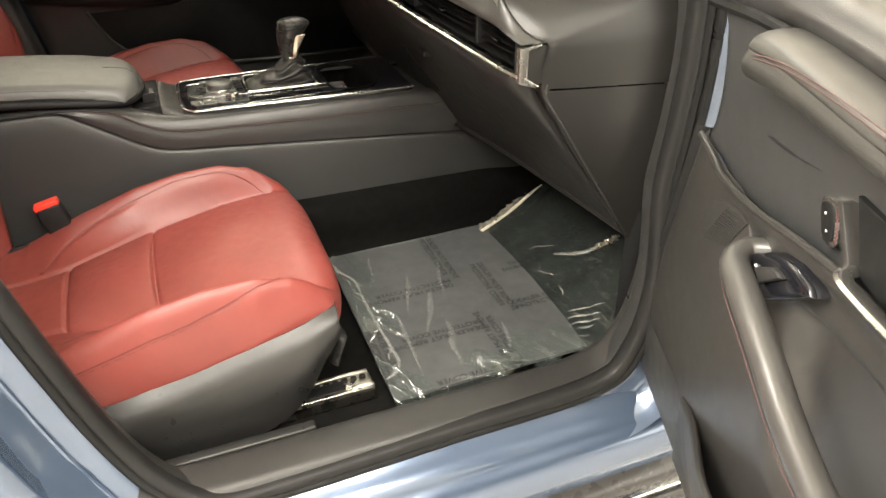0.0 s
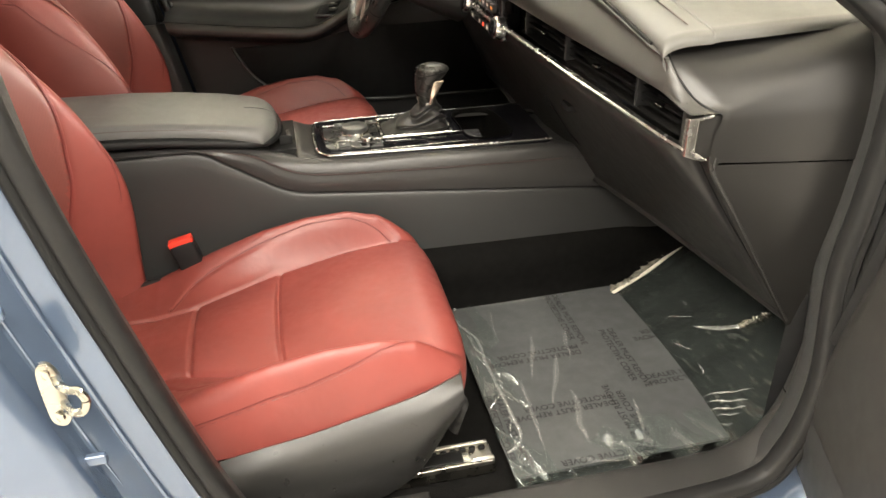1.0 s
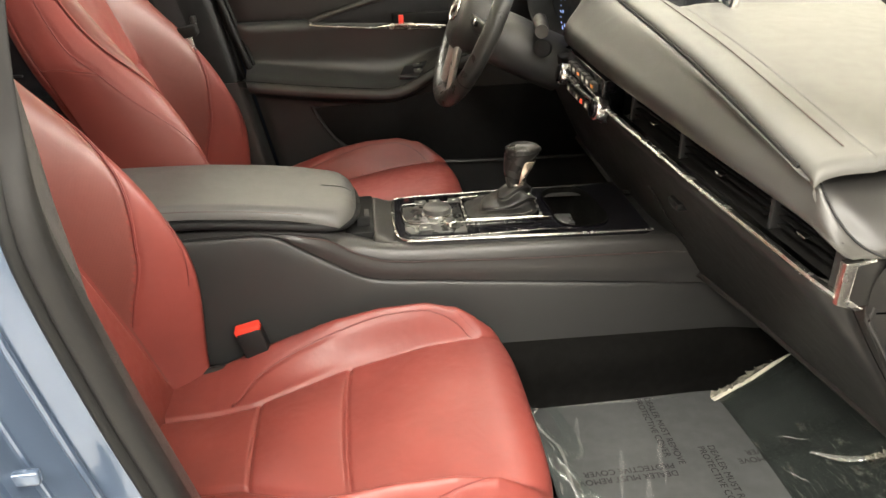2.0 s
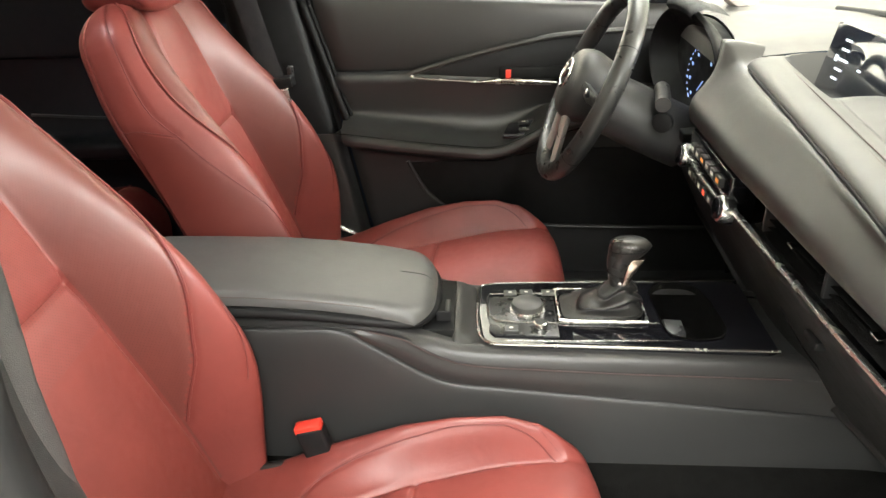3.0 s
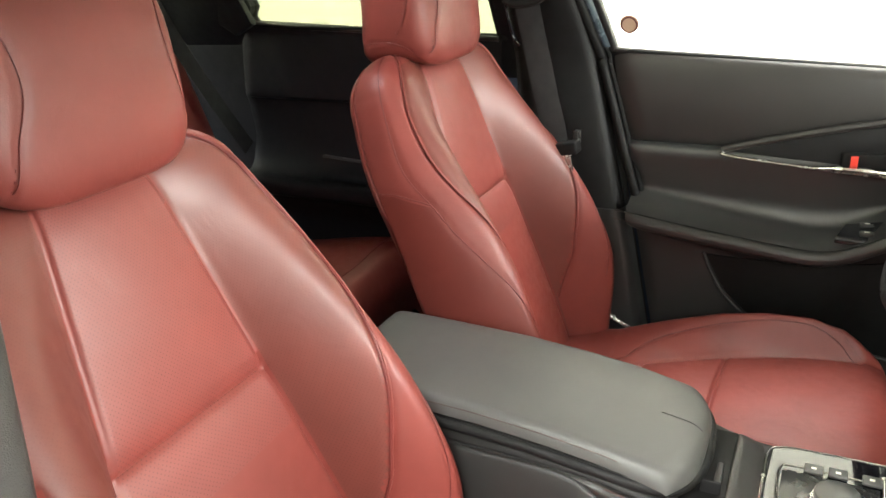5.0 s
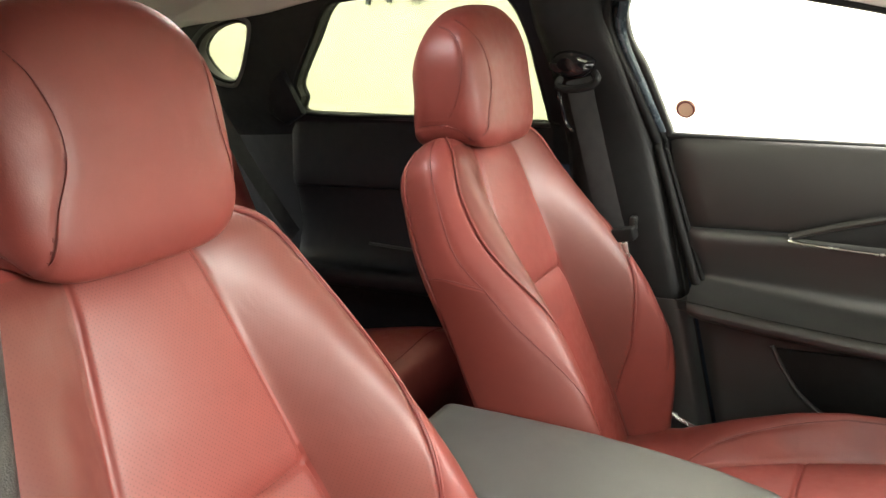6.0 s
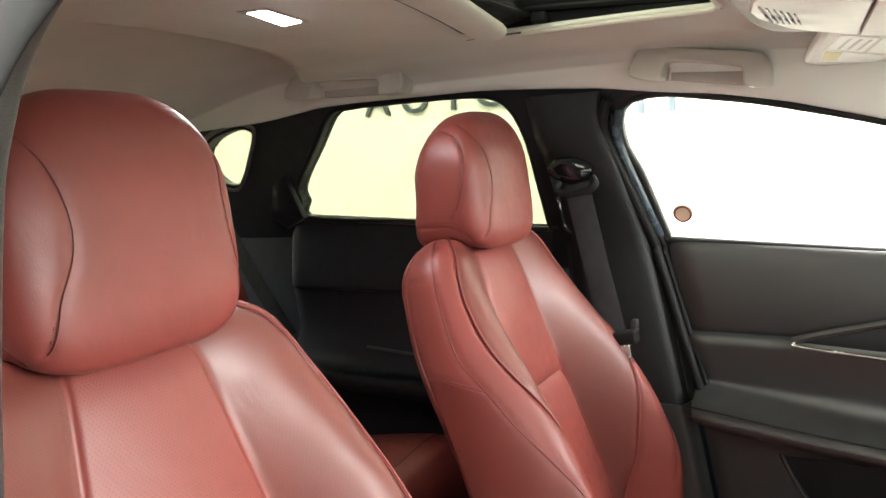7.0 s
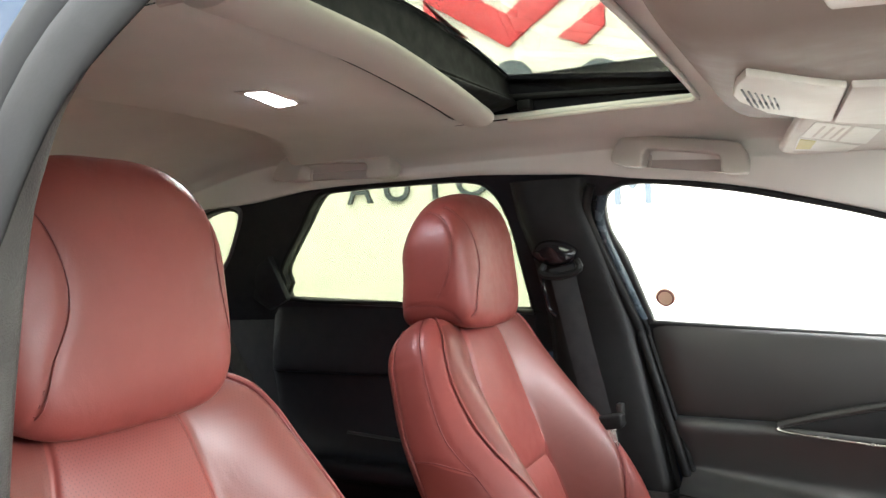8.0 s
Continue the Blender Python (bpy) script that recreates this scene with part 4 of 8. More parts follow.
# armrest lid: falls towards the front, over a dark rim
def lid_z(x):
    return float(ramp(x, [-0.68, -0.55, -0.42, -0.33, -0.25, -0.19, -0.14], [0.746, 0.746, 0.743, 0.736, 0.726, 0.717, 0.708]))


ya = np.concatenate([np.linspace(0, 0.090, 14), 0.090 + 0.018 * np.sin(np.linspace(0, math.pi / 2, 10)[1:])])
ys = np.concatenate([-ya[::-1], ya[1:]])
xe = np.concatenate([-0.66 + 0.03 * (1 - np.cos(np.linspace(0, math.pi / 2, 8))), np.linspace(-0.62, -0.180, 34), -0.180 + 0.030 * np.sin(np.linspace(0, math.pi / 2, 14)[1:])])


def lid_point(x, y, thick=0.027, sink=0.027):
    ex = max(0.0, (x + 0.180) / 0.0301, (-0.63 - x) / 0.0301)
    gx = max(0.0, 1 - min(1, ex) ** 2.3) ** (1 / 2.3)
    gy = max(0.0, 1 - (max(0, abs(y) - 0.090) / 0.0181) ** 2.3) ** (1 / 2.3)
    corner = 0.030 * (abs(y) / 0.108) ** 3.5 * float(smooth01((x + 0.27) / 0.10))
    return (x - corner, 0.002 + y, lid_z(x) - sink + thick * gx * gy * (1 - 0.10 * (y / 0.1) ** 2))


lid = sheet("armrest_lid", [[lid_point(x, y) for y in ys] for x in xe], LIDLIT, console, "soft charcoal padded armrest lid")
sheet("armrest_underside", [[lid_point(x, y, -0.002, 0.0275) for y in ys] for x in xe], SOFTDARK, lid)
rim_path = [(-0.62, -0.1065), (-0.4, -0.1065), (-0.27, -0.1060), (-0.215, -0.1035), (-0.185, -0.095), (-0.166, -0.075), (-0.152, -0.03), (-0.151, 0.02), (-0.160, 0.075), (-0.185, 0.097), (-0.27, 0.108), (-0.62, 0.110)]
tube("armrest_base", [(x + 0.001, y, lid_z(x) - 0.034) for x, y in rim_path], 0.0075, SOFTDARK, console, "dark plastic rim under the armrest", n=90, sides=10)
tube("lid_seam", [(x, y * 1.004, lid_z(x) - 0.0255) for x, y in rim_path], 0.0010, BLACK, lid, "dark seam round the lid", n=90, sides=5)
tube("lid_stitching", [np.array(lid_point(x, -0.1045)) + (0, -0.0006, 0.0008) for x in np.linspace(-0.60, -0.23, 14)], 0.0006, STITCHDARK, lid, sides=5, n=50)
for x0, x1 in ((-0.21, -0.158),):
    tube("lid_crease", [np.array(lid_point(x, 0.004)) + (0, 0, 0.0002) for x in np.linspace(x0, x1, 6)], 0.0007, SOFTDARK, lid, sides=5, n=20)
# solid block above the console top: the slot's shade is put in as black
slot = box("slot_shade_block", (-0.200, -0.076, 0.60), (-0.120, 0.086, 0.658), 0.002, BLACK, console, "solid black block standing for the shaded slot ahead of the armrest")
box("slot_tab", (-0.150, -0.050, 0.650), (-0.126, -0.046, 0.676), 0.002, SOFTDARK, slot)
box("slot_tab", (-0.136, -0.046, 0.650), (-0.128, 0.0, 0.670), 0.002, PLASTIC, slot)
G = []
for q_ in np.linspace(-1, 1, 25):
    e = math.sqrt(max(0.0, 1 - max(0.0, (abs(q_) - 0.70) / 0.30) ** 2))
    y = 0.004 + 0.103 * q_
    G.append(spline([(-0.124, y, 0.625), (-0.122, y, 0.634 + 0.018 * e), (-0.114, y, 0.635 + 0.019 * e), (-0.100, y, 0.634 + 0.013 * e), (-0.086, y, 0.633 + 0.007 * e), (-0.076, y, 0.630)], 16))
sheet("ramp_trim", G, DOORTRIM, console, "charcoal ramp behind the gear panel")

def holed(name, outer, holes, to3d, thick, material, parent=None, label=""):
    """A flat panel with openings, put in place by to3d(x, z, depth)."""
    bm = bmesh.new()
    es = []
    for loop in [outer] + holes:
        vs = [bm.verts.new((p[0], 0, p[1])) for p in loop]
        es += [bm.edges.new((vs[i], vs[(i + 1) % len(vs)])) for i in range(len(vs))]
    bmesh.ops.triangle_fill(bm, edges=es, use_beauty=True, normal=(0, 1, 0))
    out = bmesh.ops.extrude_face_region(bm, geom=bm.faces[:])
    for g in out["geom"]:
        if isinstance(g, bmesh.types.BMVert):
            g.co.y = thick
    for v in bm.verts:
        v.co = to3d(v.co.x, v.co.z, v.co.y)
    bmesh.ops.recalc_face_normals(bm, faces=bm.faces)
    return part(name, bm, material, parent, label, smooth=False)


# gloss panel with its chrome rim
PAN = [(-0.072, -0.078), (-0.060, -0.090), (0.10, -0.094), (0.372, -0.100), (0.385, -0.092), (0.385, 0.115), (0.372, 0.124), (0.10, 0.112), (-0.054, 0.104), (-0.076, 0.092), (-0.080, 0.0)]


def pz(x):
    return float(ramp(x, [-0.12, 0.0, 0.4], [0.642, 0.640, 0.631]))


def on_panel(p):
    p.z += pz(p.x)
    return p


CUP = spline([(0.222, -0.040), (0.220, 0.020), (0.219, 0.075), (0.240, 0.104), (0.272, 0.111), (0.300, 0.098), (0.314, 0.060), (0.318, 0.010), (0.320, -0.035), (0.305, -0.062), (0.272, -0.070), (0.238, -0.064)], 60, True)
panel = holed("gear_panel", PAN, [CUP], lambda x, y, d: Vector((x, y, pz(x) - d)), 0.010, GLOSS, console, "gloss black gear panel")
tube("panel_rim", [(x, y, pz(x) + 0.001) for x, y in [(0.386, -0.099), (0.2, -0.098), (0.0, -0.094), (-0.048, -0.093), (-0.068, -0.086), (-0.079, -0.068), (-0.083, -0.02), (-0.083, 0.03)]], 0.0026, CHROME, panel, "bright chrome rim", n=80)
tube("far_rim", [(x, y, pz(x)) for x, y in [(-0.083, 0.03), (-0.081, 0.08), (-0.066, 0.100), (0.0, 0.108), (0.2, 0.117), (0.386, 0.127)]], 0.0014, CHROMEDIM, panel, "thin dark chrome rim", n=60)
slab("control_plate", [(-0.055, -0.068), (0.048, -0.072), (0.048, 0.052), (-0.062, 0.050), (-0.064, -0.055)], "z", 0.0, 0.004, 0.001, PLATE, panel, "dark control plate", lean=on_panel)
tube("plate_rim", [(x, y, pz(x) + 0.005) for x, y in [(0.215, -0.030), (0.062, -0.034), (-0.035, -0.032), (-0.058, -0.022), (-0.066, 0.01), (-0.064, 0.05), (-0.045, 0.058), (0.05, 0.062)]], 0.0014, CHROMEDIM, panel, "dark chrome line", n=70)
box("side_strip", (0.07, -0.078, pz(0.1) - 0.001), (0.215, -0.042, pz(0.1) + 0.002), 0.001, GLOSS, panel)
box("side_line", (-0.04, -0.0815, pz(0.1) + 0.0), (0.24, -0.0795, pz(0.1) + 0.003), 0.0005, CHROMEDIM, panel)
dial = disc("control_dial", (0.0, 0.0, pz(0) + 0.009), (0, 0, 1), 0.0275, 0.012, 0.003, CHROME, console, "knurled chrome control dial")
disc("dial_cap", (0.0, 0.0, pz(0) + 0.0165), (0, 0, 1), 0.0262, 0.016, 0.004, SATIN, dial, "satin grey dial cap")
for k in range(36):
    a = k * math.pi / 18
    box("dial_tooth", (-0.0012, -0.0012, pz(0) + 0.004), (0.0012, 0.0012, pz(0) + 0.012), 0, CHROME, dial, rot=Matrix.Translation((0.0275 * math.cos(a), 0.0275 * math.sin(a), 0)))
knob = disc("volume_knob", (0.019, -0.050, pz(0) + 0.009), (0, 0, 1), 0.0115, 0.016, 0.002, CHROME, console, "small chrome volume knob")
disc("knob_top", (0.019, -0.050, pz(0) + 0.0175), (0, 0, 1), 0.009, 0.002, 0.0005, PLASTIC, knob)
for x, y in ((-0.028, -0.052), (-0.026, 0.062), (0.002, 0.064), (0.040, 0.066)):
    b = box("panel_button", (x - 0.011, y - 0.009, pz(x) + 0.002), (x + 0.011, y + 0.009, pz(x) + 0.0065), 0.0015, SATIN, console, "satin grey push button")
    box("button_mark", (x - 0.003, y - 0.002, pz(x) + 0.0063), (x + 0.003, y + 0.002, pz(x) + 0.0068), 0, LABELWHITE, b)
box("brake_switch", (0.06, 0.070, pz(0.1)), (0.105, 0.092, pz(0.1) + 0.006), 0.002, BLACK, console, "black parking brake switch")
for k in range(4):
    box("gear_mark", (0.135 + k * 0.016, 0.096, pz(0.15) + 0.001), (0.143 + k * 0.016, 0.103, pz(0.15) + 0.002), 0, LABELWHITE, panel)
# gear lever
lever = thing("gear_lever", "leather wrapped gear lever with a chrome front and folded boot", "gear lever", (0.14, 0.02, pz(0.14)))
tube("boot_frame", [(x, y, pz(x) + 0.004) for x, y in [(0.070, -0.018), (0.074, -0.024), (0.14, -0.025), (0.206, -0.026), (0.212, -0.020), (0.214, 0.03), (0.212, 0.074), (0.206, 0.080), (0.14, 0.080), (0.074, 0.079), (0.070, 0.072), (0.069, 0.03)]], 0.0028, CHROME, lever, "chrome boot frame", closed=True, n=100)
G = []
for u in np.linspace(0, 1, 26):
    row = []
    for k, a in enumerate(np.linspace(0, 2 * math.pi, 48, endpoint=False)):
        hx, hy = 0.067 * (1 - u) + 0.013 * u, 0.049 * (1 - u) + 0.012 * u
        pw = 0.45 + 0.55 * u
        cx, cy = 0.141 + 0.038 * u ** 0.8, 0.027 + 0.002 * u
        fold = 0.0075 * math.sin(u * 17 + 2.2 * math.sin(a * 2 + 0.6)) * math.sin(u * math.pi)
        ca, sa = math.cos(a), math.sin(a)
        row.append((cx + (hx + fold) * math.copysign(abs(ca) ** pw, ca), cy + (hy + fold) * math.copysign(abs(sa) ** pw, sa), pz(0.14) + 0.003 + 0.052 * u ** 1.35 + 0.004 * math.sin(a * 3 + u * 8) * math.sin(u * math.pi)))
    G.append(row)
sheet("boot", G, surface("black_boot_leather", (0.02, 0.019, 0.018), 0.38, grain=0.3, grain_size=500, kind="voronoi"), lever, "creased black leather boot", wrap_v=True)
G = []
for hx, hy, cx, z in ((0.013, 0.012, 0.168, 0.682), (0.016, 0.014, 0.168, 0.696), (0.019, 0.017, 0.168, 0.712), (0.023, 0.020, 0.171, 0.728), (0.030, 0.022, 0.179, 0.742), (0.034, 0.023, 0.184, 0.753), (0.032, 0.021, 0.184, 0.761), (0.020, 0.014, 0.182, 0.767), (0.004, 0.003, 0.181, 0.7685)):
    G.append([(cx + hx * math.cos(a), 0.028 + hy * math.sin(a), z) for a in np.linspace(0, 2 * math.pi, 32, endpoint=False)])
sheet("knob", spline(np.array(G), 36), surface("black_knob_leather", (0.022, 0.021, 0.02), 0.3, grain=0.2, grain_size=500, kind="voronoi"), lever, "black leather gear knob", wrap_v=True, caps=True)
slab("knob_face", [(0.172, 0.686), (0.184, 0.690), (0.190, 0.708), (0.202, 0.728), (0.206, 0.737), (0.184, 0.737), (0.177, 0.716)], "y", 0.0085, 0.022, 0.003, surface("bronze_chrome", (0.55, 0.45, 0.38), 0.18, metal=1.0), lever, "polished bronze chrome inlay")
tube("knob_ring", [(0.184 + 0.0345 * math.cos(a), 0.028 + 0.0235 * math.sin(a), 0.7505 + 0.004 * math.cos(a)) for a in np.linspace(0, 2 * math.pi, 20, endpoint=False)], 0.0010, BLACK, lever, closed=True, n=60, sides=5)
disc("collar", (0.172, 0.028, 0.688), (0, 0, 1), 0.014, 0.006, 0.001, CHROME, lever)
lever.location.x -= 0.016
# cup holder well
WELL = -0.085
G = []
c_ = CUP.mean(0)
for k, z in ((1.03, 0.003), (1.0, 0.0035), (0.975, 0.001), (0.965, -0.008), (0.95, WELL + 0.004), (0.90, WELL), (0.5, WELL), (0.05, WELL)):
    G.append([(x, y, pz(x) + z) for x, y in c_ + (CUP - c_) * k])
# carpet's near-black base puts the well's deep shade into its colour
cup = sheet("cup_well", G, CARPET, console, "cup holder well, its shade put in as near-black", wrap_v=True, angle=40)
slab("holder_tab", [(0.224, -0.050), (0.255, -0.046), (0.256, -0.006), (0.226, -0.002)], "z", pz(0.24) - 0.014, pz(0.24) - 0.002, 0.003, surface("pale_plastic", (0.04, 0.04, 0.041), 0.3), cup, "pale plastic cup tab")

# belt buckle beside the passenger cushion
buckle = thing("seat_belt_buckle", "black belt buckle with a red release button", "belt buckle", (-0.35, -0.155, 0.45))
tilt = Matrix.Rotation(radians(-14), 4, "Y")
box("buckle_body", (-0.362, -0.178, 0.455), (-0.318, -0.150, 0.535), 0.005, SOFTDARK, buckle, rot=tilt)
box("release_button", (-0.372, -0.176, 0.527), (-0.328, -0.154, 0.541), 0.003, REDPLASTIC, buckle, "bright red release button", rot=tilt)
tube("buckle_stalk", [(-0.42, -0.16, 0.40), (-0.36, -0.16, 0.47)], 0.02, BLACK, buckle, flat=0.4)
tube("seat_guide_bar", [(-0.46, -0.175, 0.450), (-0.41, -0.172, 0.462), (-0.36, -0.170, 0.455)], 0.008, SHIELD, buckle, "dark grey bracket", flat=0.5)

# ---- dashboard ----
dash = thing("dashboard", "charcoal dashboard with a chrome strip, vents and glove box", "dashboard", (0.5, 0, 0.3))


def zs_at(y):
    return float(ramp(y, [-0.70, -0.61, -0.43, -0.28, -0.08, 0.21, 0.30], [0.944, 0.953, 0.972, 0.986, 0.996, 1.007, 1.010]))


def groove_x(y):
    return float(ramp(y, [-0.70, -0.61, -0.43, -0.28, -0.08, 0.21, 0.30], [0.316, 0.320, 0.328, 0.336, 0.347, 0.365, 0.368]))


def strip_x(y):
    return float(ramp(y, [-0.70, -0.68, -0.35, -0.03, 0.25, 0.7], [0.350, 0.338, 0.318, 0.304, 0.305, 0.32]))


# seam that sweeps from the pad's corner down to the chrome end cap
SEAM = spline(np.array([(0.334, -0.612, 0.951), (0.336, -0.630, 0.936), (0.342, -0.652, 0.915), (0.354, -0.676, 0.898), (0.373, -0.6925, 0.8895)]), 40)
G = []
for s_ in (1.0, 0.9, 0.8, 0.65, 0.5, 0.35, 0.2):
    y = -0.612 - 0.078 * s_
    x0 = strip_x(y)
    low_ = np.array((x0 - 0.004, y, 0.900 - 0.010 * s_))
    up_ = SEAM[int(round(s_ * 39))]
    out = np.array((-0.45, -0.30, 0.35)) * 0.013 * (1 - 0.75 * s_)
    mid = lambda f, k: low_ + (up_ - low_) * f + out * k
    G.append(spline([low_ + (0.034, 0.004, -0.004), low_, mid(0.17, 0.8), mid(0.42, 1.0), mid(0.78, 0.6), mid(0.96, 0.1), up_, up_ + (0.010, 0.008, -0.006)], 34))
for y in [-0.61, -0.58, -0.5, -0.35, -0.15, 0.0, 0.12, 0.19, 0.225, 0.243, 0.252, 0.255]:
    e = float(smooth01((y - 0.215) / 0.04))
    x0 = strip_x(y)
    zt = zs_at(y)
    zb = 0.900 - 0.006 * e
    lift = 0.032 * float(smooth01((y - 0.175) / 0.05))
    gx = groove_x(y) + 0.004 + float(ramp(y, [-0.70, 0.15, 0.20, 0.235, 0.255], [0.0, 0.0, -0.012, -0.030, -0.036]))
    b = 0.018 * e ** 2
    G.append(spline([(x0 + 0.030 + b, y, zb - 0.004), (x0 - 0.004 + b, y, zb), (x0 - 0.014 + b, y, zb + 0.17 * (zt - zb)), (x0 - 0.010 + b, y, zb + 0.42 * (zt - zb)), (x0 + (gx - x0) * 0.45 + b, y, zb + 0.78 * (zt - zb)), (gx - 0.006 + b * 0.6, y, zt - 0.004 + lift * 0.7), (gx + 0.012, y, zt - 0.002 + lift), (gx + 0.016 + 0.045 * float(smooth01((y - 0.17) / 0.05)), y, zt - 0.003 + 0.8 * lift)], 34))
sheet("upper_band", spline(np.array(G), 80), DASH, dash, "padded charcoal band above the vents")
# top pad with a rolled, stitched front edge
G = []
for y in [-0.633, -0.6325, -0.631, -0.628, -0.622, -0.612, -0.60, -0.57, -0.5, -0.3, -0.1, -0.05, 0.02, 0.09, 0.13, 0.165, 0.168, 0.176, 0.18, 0.195, 0.208, 0.215]:
    x0 = groove_x(y) - 0.006
    k = float(smooth01((y - 0.185) / 0.03))
    e_ = min(1.0, max(0.0, (-0.622 - y) / 0.011))
    zt = zs_at(y) - 0.013 * (1 - math.sqrt(1 - e_ * e_))
    pull = 0.03 * k
    dip = 0.046 * min(1.0, max(0.0, (y + 0.05) / 0.14)) * float(smooth01((0.178 - y) / 0.012))
    G.append(spline([(x0 + 0.014 + pull, y, zt - 0.012), (x0 + 0.008 + pull, y, zt + 0.002 - 0.006 * k), (x0 + 0.016 + pull, y, zt + 0.012 - 0.010 * k), (x0 + 0.035 + pull, y, zt + 0.017 - 0.012 * k), (x0 + 0.062, y, zt + 0.018 - 0.012 * k), (x0 + 0.072, y, zt + 0.018 - 0.012 * k - 0.6 * dip), (x0 + 0.082, y, zt + 0.020 - 0.012 * k - dip), (x0 + 0.15, y, zt + 0.022 - 0.02 * k - dip), (0.80, y, 0.5 * zt + 0.505 - 0.3 * dip), (0.98, y, 1.0)], 60))
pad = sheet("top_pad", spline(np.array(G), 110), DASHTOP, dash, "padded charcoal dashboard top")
for off, up in ((0.044, 0.0225), (0.050, 0.0245)):
    tube("pad_stitching", [(groove_x(y) - 0.004 + off, y, zs_at(y) + up - 0.0055) for y in np.linspace(-0.60, 0.15, 12)], 0.0008, surface("grey_brown_thread", (0.07, 0.05, 0.046), 0.8), pad, "reddish stitching", sides=5, n=60)
# shoulder of the dashboard below the pad, at the door end
def seam_z(x):
    return 0.826 - 0.085 * max(0.0, x - 0.374)


G = [spline([SEAM[k] + (0.002, 0.0, -0.002) for k in (0, 10, 20, 30, 39)] + [(0.369, -0.691, 0.86), (0.369, -0.690, seam_z(0.374) - 0.0012)], 30)]
for x, f in ((0.36, 0.75), (0.385, 0.4), (0.42, 0.1), (0.50, 0.0), (0.60, 0.0), (0.75, 0.0), (0.95, 0.0)):
    zt = zs_at(-0.613) + 0.045 * float(smooth01((x - 0.34) / 0.4)) - 0.006
    xr = x + 0.02 * f
    P = np.array([(x, -0.608, zt), (x, -0.634, zt - 0.009), (x, -0.660, zt - 0.022), (xr, -0.680, zt - 0.042), (max(xr, 0.385), -0.690, 0.888), (max(xr, 0.38), -0.691, 0.86), (max(xr, 0.38), -0.690, seam_z(x) - 0.0012)])
    P[1:4] = P[1:4] * (1 - 0.6 * f) + (np.array([SEAM[k] for k in (10, 20, 30)]) + (0.012, 0, 0)) * 0.6 * f
    G.append(spline(P, 30))
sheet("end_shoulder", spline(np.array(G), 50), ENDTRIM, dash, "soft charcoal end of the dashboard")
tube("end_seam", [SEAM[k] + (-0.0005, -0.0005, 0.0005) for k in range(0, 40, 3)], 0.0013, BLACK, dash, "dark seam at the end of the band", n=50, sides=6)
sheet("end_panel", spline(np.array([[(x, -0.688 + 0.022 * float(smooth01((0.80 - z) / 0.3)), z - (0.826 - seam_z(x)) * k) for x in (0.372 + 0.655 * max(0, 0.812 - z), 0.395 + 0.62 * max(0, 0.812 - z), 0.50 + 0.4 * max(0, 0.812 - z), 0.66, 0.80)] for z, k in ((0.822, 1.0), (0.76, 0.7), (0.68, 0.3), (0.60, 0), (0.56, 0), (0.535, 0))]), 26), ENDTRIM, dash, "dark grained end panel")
# vent slot
G = [[(strip_x(y) + dx, y, z) for dx, z in ((0.004, 0.853), (0.05, 0.856), (0.05, 0.893), (0.0, 0.899))] for y in np.linspace(-0.672, -0.10, 14)]
sheet("vent_slot", G, CARPET, dash, "dark vent slot", angle=30)
for y0, y1 in ((-0.660, -0.552), (-0.532, -0.318), (-0.298, -0.135)):
    vent = box("air_vent", (strip_x((y0 + y1) / 2) + 0.03, y0, 0.858), (strip_x((y0 + y1) / 2) + 0.046, y1, 0.892), 0.002, BLACK, dash, "black louvred air vent")
    for z in (0.864, 0.875, 0.886):
        tube("louvre", [(strip_x(y) + 0.014, y, z) for y in np.linspace(y0 + 0.004, y1 - 0.004, 6)], 0.008, CARPET, vent, flat=0.16, n=12, up=(0.2, 0, 1))
    ym = (y0 + y1) / 2
    box("vent_tab", (strip_x(ym) + 0.002, ym - 0.008, 0.874), (strip_x(ym) + 0.012, ym + 0.008, 0.877), 0.001, CHROMEDIM, vent, "small chrome tab")
for y in (-0.542, -0.308, -0.125):
    box("vent_post", (strip_x(y) + 0.006, y - 0.0035, 0.852), (strip_x(y) + 0.04, y + 0.0035, 0.901), 0.002, SOFTDARK, dash)
tube("chrome_strip", [(strip_x(y) - 0.004, y, 0.846) for y in np.linspace(-0.685, -0.035, 20)], 0.0055, CHROME, dash, "satin chrome strip below the vents", flat=0.75, n=60)
cap = slab("end_cap", [(0.333, 0.886), (0.364, 0.8895), (0.366, 0.886), (0.3465, 0.8825), (0.3455, 0.844), (0.364, 0.832), (0.358, 0.8295), (0.333, 0.839)], "y", -0.6925, -0.682, 0.0015, CHROME, dash, "satin chrome end cap of the vent strip")
slab("cap_face", [(0.340, 0.8855), (0.378, 0.888), (0.376, 0.836), (0.362, 0.833), (0.340, 0.846)], "y", -0.6895, -0.662, 0.002, ENDTRIM, cap, "dark face inside the chrome cap")
